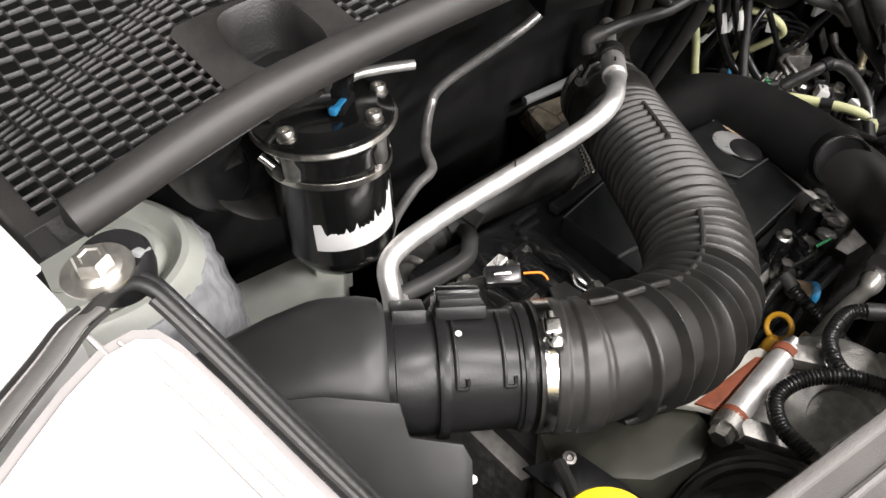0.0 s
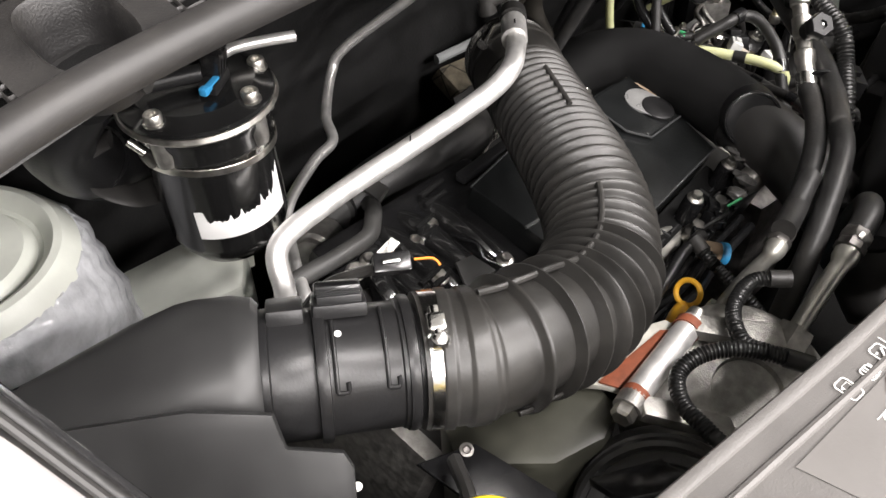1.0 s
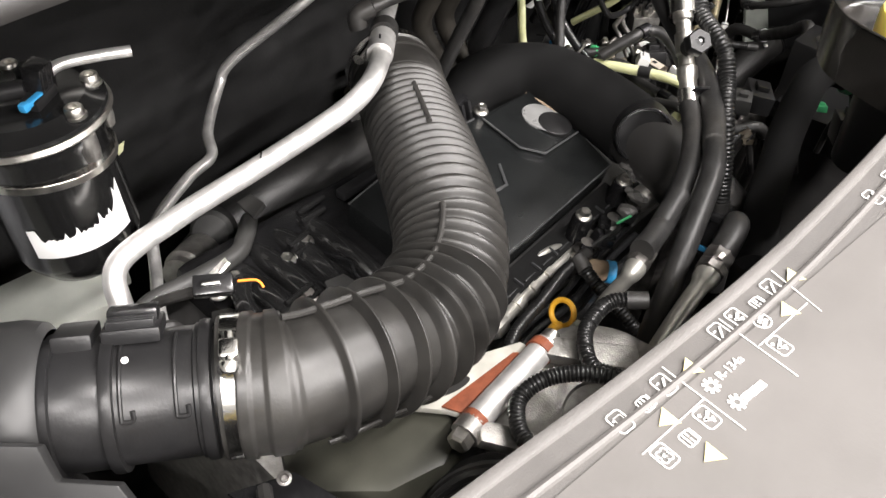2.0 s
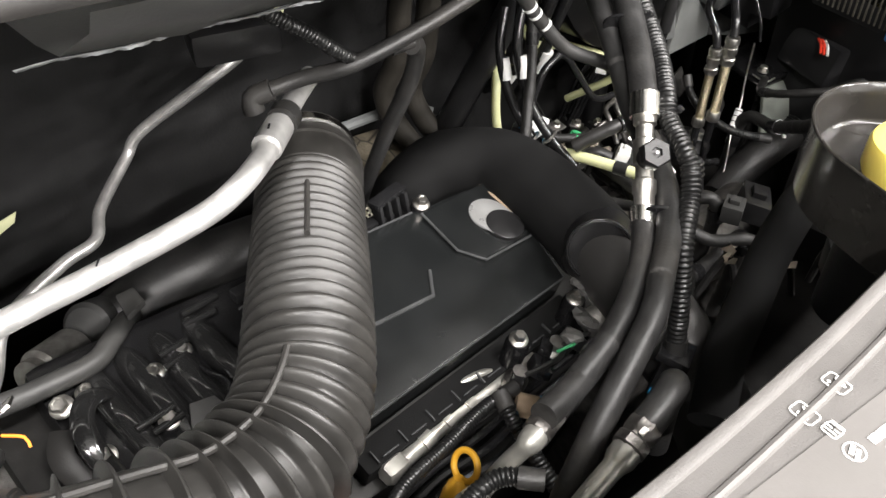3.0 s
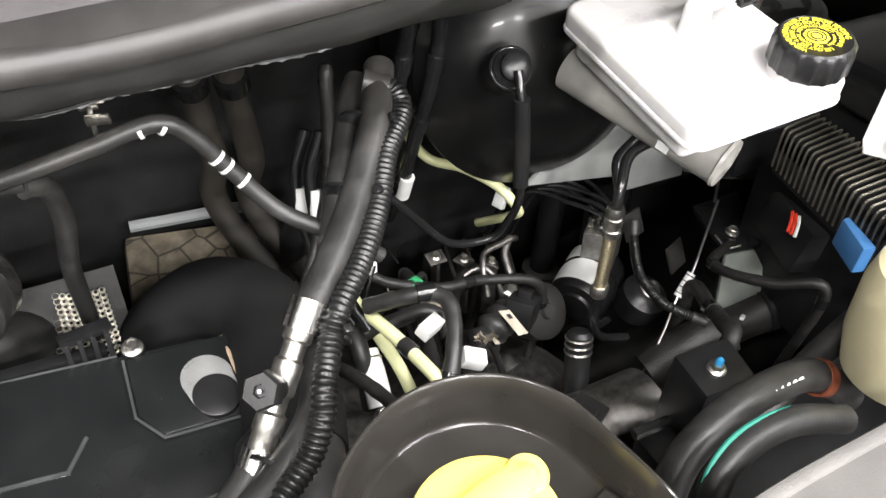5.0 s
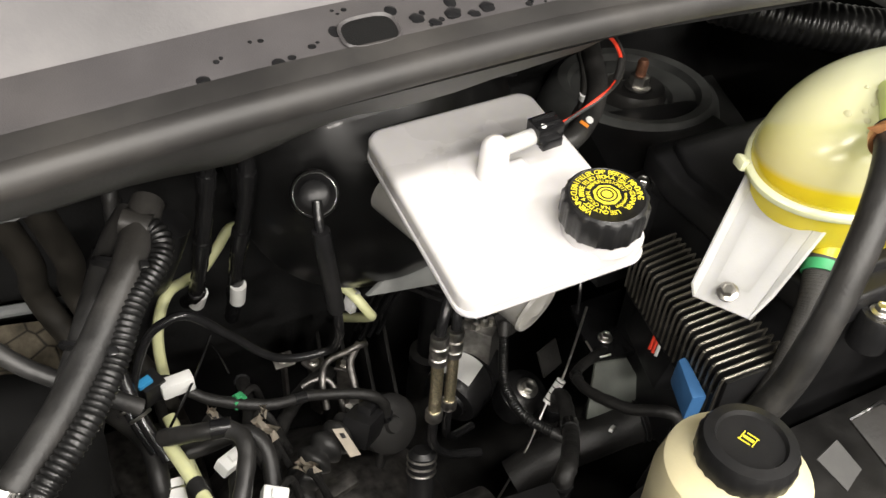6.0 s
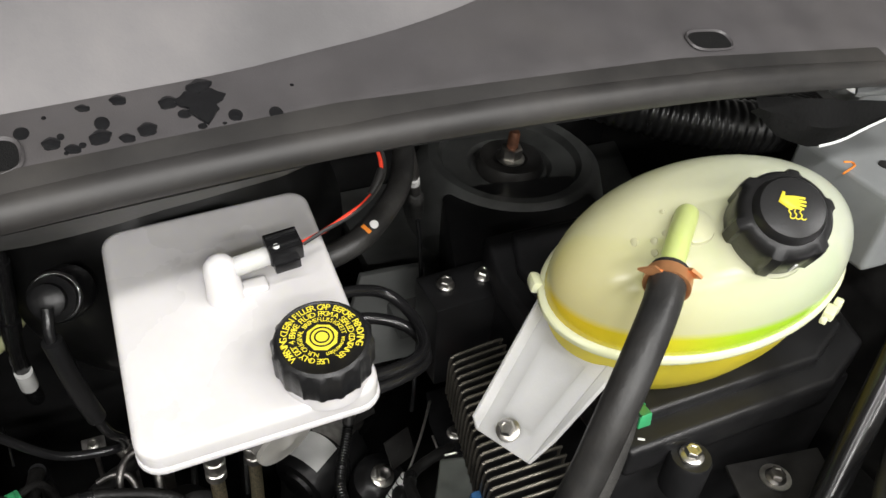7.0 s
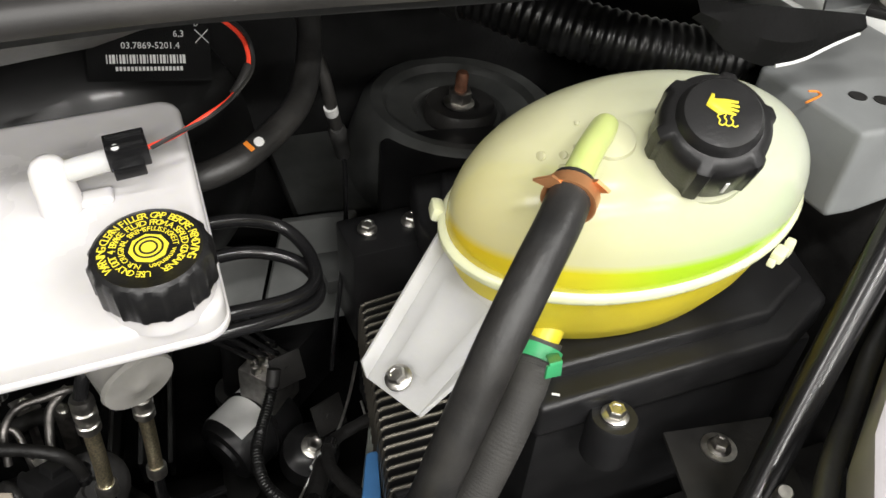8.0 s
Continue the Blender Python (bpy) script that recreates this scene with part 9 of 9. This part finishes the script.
def crumple(p, s, rot, seed):
    random.seed(seed)
    b = bmesh.new()
    bmesh.ops.create_icosphere(b, subdivisions=2, radius=s)
    for v in b.verts:
        v.co = v.co * random.uniform(0.6, 1.15)
        v.co.z *= 0.5
    b.transform(pose(*p, *rot))
    solo("crumpled_film", b, CRUMPLED, "crumpled dark grey plastic film beside the fuel rail", "film", group="crumpled film", smooth=15)


CRUMPLED = pm("dull_film", (0.1, 0.098, 0.094), 0.3, var=0.3, bump=0.6, bscale=150)
crumple((-0.036, 0.078, 1.03), 0.016, (20, 10, 40), 1)
crumple((-0.03, 0.058, 1.022), 0.018, (10, -20, 10), 2)
crumple((-0.06, 0.055, 1.018), 0.014, (30, 0, 70), 3)
crumple((-0.085, 0.052, 1.015), 0.012, (0, 20, 20), 4)

# sleeve and torn film under the scuttle
solo("drain_sleeve", sweep([(0.165, 0.35, 1.16), (0.155, 0.36, 1.126), (0.135, 0.38, 1.066), (0.109, 0.4, 0.999), (0.1, 0.41, 0.96)], 0.017, 18), PLASTIC, "wide black rubber drain sleeve under the scuttle", "hose")
fl = bmesh.new()
fv = [fl.verts.new(p) for p in ((-0.265, 0.158, 1.3495), (-0.246, 0.152, 1.346), (-0.236, 0.156, 1.343), (-0.224, 0.16, 1.3495), (-0.245, 0.165, 1.352))]
fl.faces.new(fv)
bmesh.ops.solidify(fl, geom=fl.faces, thickness=0.0008)
solo("film_flap", fl, STICKER, "torn white film flap hanging under the scuttle lip", "film")

# steel pipes, bellows and joints low beside the gearbox
lo = thing("clutch_pipes", (0.29, 0.27, 0.95), "bent steel clutch pipes on a cast slave cylinder", "pipe")
part("upper_pipe", sweep([(0.33, 0.3, 0.985), (0.319, 0.296, 0.99), (0.305, 0.293, 0.99), (0.282, 0.288, 0.99), (0.27, 0.27, 0.985), (0.268, 0.254, 0.96)], 0.0035, 10), STEEL_DARK, lo)
part("middle_pipe", sweep([(0.322, 0.301, 0.988), (0.312, 0.292, 0.985), (0.305, 0.283, 0.98), (0.302, 0.26, 0.965), (0.3, 0.25, 0.94)], 0.0042, 10), STEEL_DARK, lo)
part("lower_pipe", sweep([(0.25, 0.276, 0.978), (0.262, 0.277, 0.982), (0.277, 0.273, 0.98), (0.284, 0.256, 0.965), (0.286, 0.25, 0.94)], 0.0032, 10), STEEL_DARK, lo)
part("banjo", lathe([(0.009, -0.006), (0.01, -0.003), (0.01, 0.006), (0.006, 0.009), (0.0, 0.009)], (0.296, 0.252, 0.955), (0, -0.3, 1), 6), STEEL, lo)
part("cylinder", lathe([(0.03, -0.03), (0.032, 0.0), (0.032, 0.014), (0.027, 0.018), (0.01, 0.019), (0.008, 0.024), (0.0, 0.024)], (0.325, 0.24, 0.925), (0.2, -0.75, 0.6), 36), BODY_DARK, lo)
be = thing("rubber_bellows", (0.245, 0.21, 0.94), "black ribbed rubber bellows with a white paper tag", "bellows")
part("bellows", sweep([(0.215, 0.19, 0.93), (0.235, 0.207, 0.945), (0.256, 0.219, 0.95), (0.282, 0.233, 0.945)], 0.019, 22, 0.001, ribbed(0.017, 0.3)), RUBBER, be)
part("tag", slab([(0.262, 0.222, 0.968), (0.272, 0.217, 0.97), (0.279, 0.189, 0.958), (0.269, 0.192, 0.956)], 0.0015), PAPER, be, "white paper tag")
part("tag_mark", slab([(0.266, 0.214, 0.9688), (0.27, 0.212, 0.9694), (0.271, 0.207, 0.9672), (0.267, 0.208, 0.967)], 0.0004), PLASTIC, be)
fe = thing("ringed_joint", (0.335, 0.17, 0.9), "black joint with three bright steel rings", "joint")
part("body", lathe([(0.012, -0.05), (0.014, -0.03), (0.014, 0.02), (0.01, 0.025), (0.0, 0.026)], (0.338, 0.175, 0.915), (0.15, 0.3, 0.9), 24), PLASTIC, fe)
for k in range(3):
    part("ring", torus(V((0.338, 0.175, 0.915)) + V((0.15, 0.3, 0.9)).normalized() * (0.001 + 0.008 * k), (0.15, 0.3, 0.9), 0.0142, 0.0014, 28, 8), STEEL, fe)
for pts, r in (([(0.05, 0.3, 1.0), (0.066, 0.289, 1.02), (0.082, 0.268, 1.022), (0.098, 0.237, 1.015), (0.099, 0.2, 1.0), (0.098, 0.18, 0.95)], 0.009),
               ([(0.1, 0.232, 0.99), (0.107, 0.226, 1.0), (0.146, 0.225, 1.003), (0.178, 0.228, 1.0), (0.193, 0.21, 0.99), (0.187, 0.17, 0.96), (0.18, 0.15, 0.9)], 0.008)):
    t = thing("elbow_pipe", pts[0], "black rubber elbow pipe beside the connectors", "pipe", "elbow pipes")
    part("tube", sweep(pts, r, 14), RUBBER, t)
    part("clip", torus(pts[1], V(pts[2]) - V(pts[1]), r * 1.08, 0.0012, 24, 6), STEEL, t)
wp2 = thing("white_coupling", (0.104, 0.19, 0.98), "white plastic pipe coupling with a steel clip", "coupling")
part("sleeve", sweep([(0.106, 0.207, 0.995), (0.105, 0.19, 0.985), (0.102, 0.165, 0.965)], 0.012, 18), WHITE_TAG, wp2)
part("clip", torus((0.1055, 0.2, 0.991), (0.05, 0.7, 0.4), 0.0125, 0.001, 24, 6), STEEL, wp2)
solo("nylon_stub", sweep([(0.121, 0.27, 1.005), (0.123, 0.256, 1.0), (0.125, 0.221, 0.997), (0.13, 0.18, 0.985), (0.136, 0.15, 0.95)], 0.0062, 12), YELLOW_TUBE, "pale yellow-green nylon tube between the connectors", "tube", group="nylon tubes")
solo("tie_tail", sweep([(0.178, 0.326, 1.035), (0.15, 0.28, 1.032), (0.118, 0.236, 1.028)], 0.0013, 6), PLASTIC_GLOSS, "long thin black cable tie tail", "cable tie")
solo("tie_tail", sweep([(0.179, 0.353, 1.0), (0.183, 0.33, 1.003), (0.186, 0.304, 1.0)], 0.0012, 6), PLASTIC_GLOSS, "thin black cable tie tail", "cable tie")
for k in range(3):
    p = V((0.25 + 0.03 * k, 0.34 - 0.012 * k, 0.955 - 0.006 * k))
    t = thing("small_bracket", p, "small dark steel bracket with a bolt low in the bay", "bracket", "small brackets")
    part("plate", rbox((0.022, 0.018, 0.003), pose(p.x, p.y, p.z, 15, 10 * k, 30 * k), 0.0008), STEEL_DARK, t)
    part("bolt", hexbolt(p + V((0, 0, 0.002)), (0, -0.2, 1), 0.0045, 0.006, 0.005), STEEL, t)
    part("foot", rbox((0.004, 0.016, 0.08), pose(p.x, p.y, p.z - 0.04, 0, 0, 30 * k), 0.001), STEEL_DARK, t)
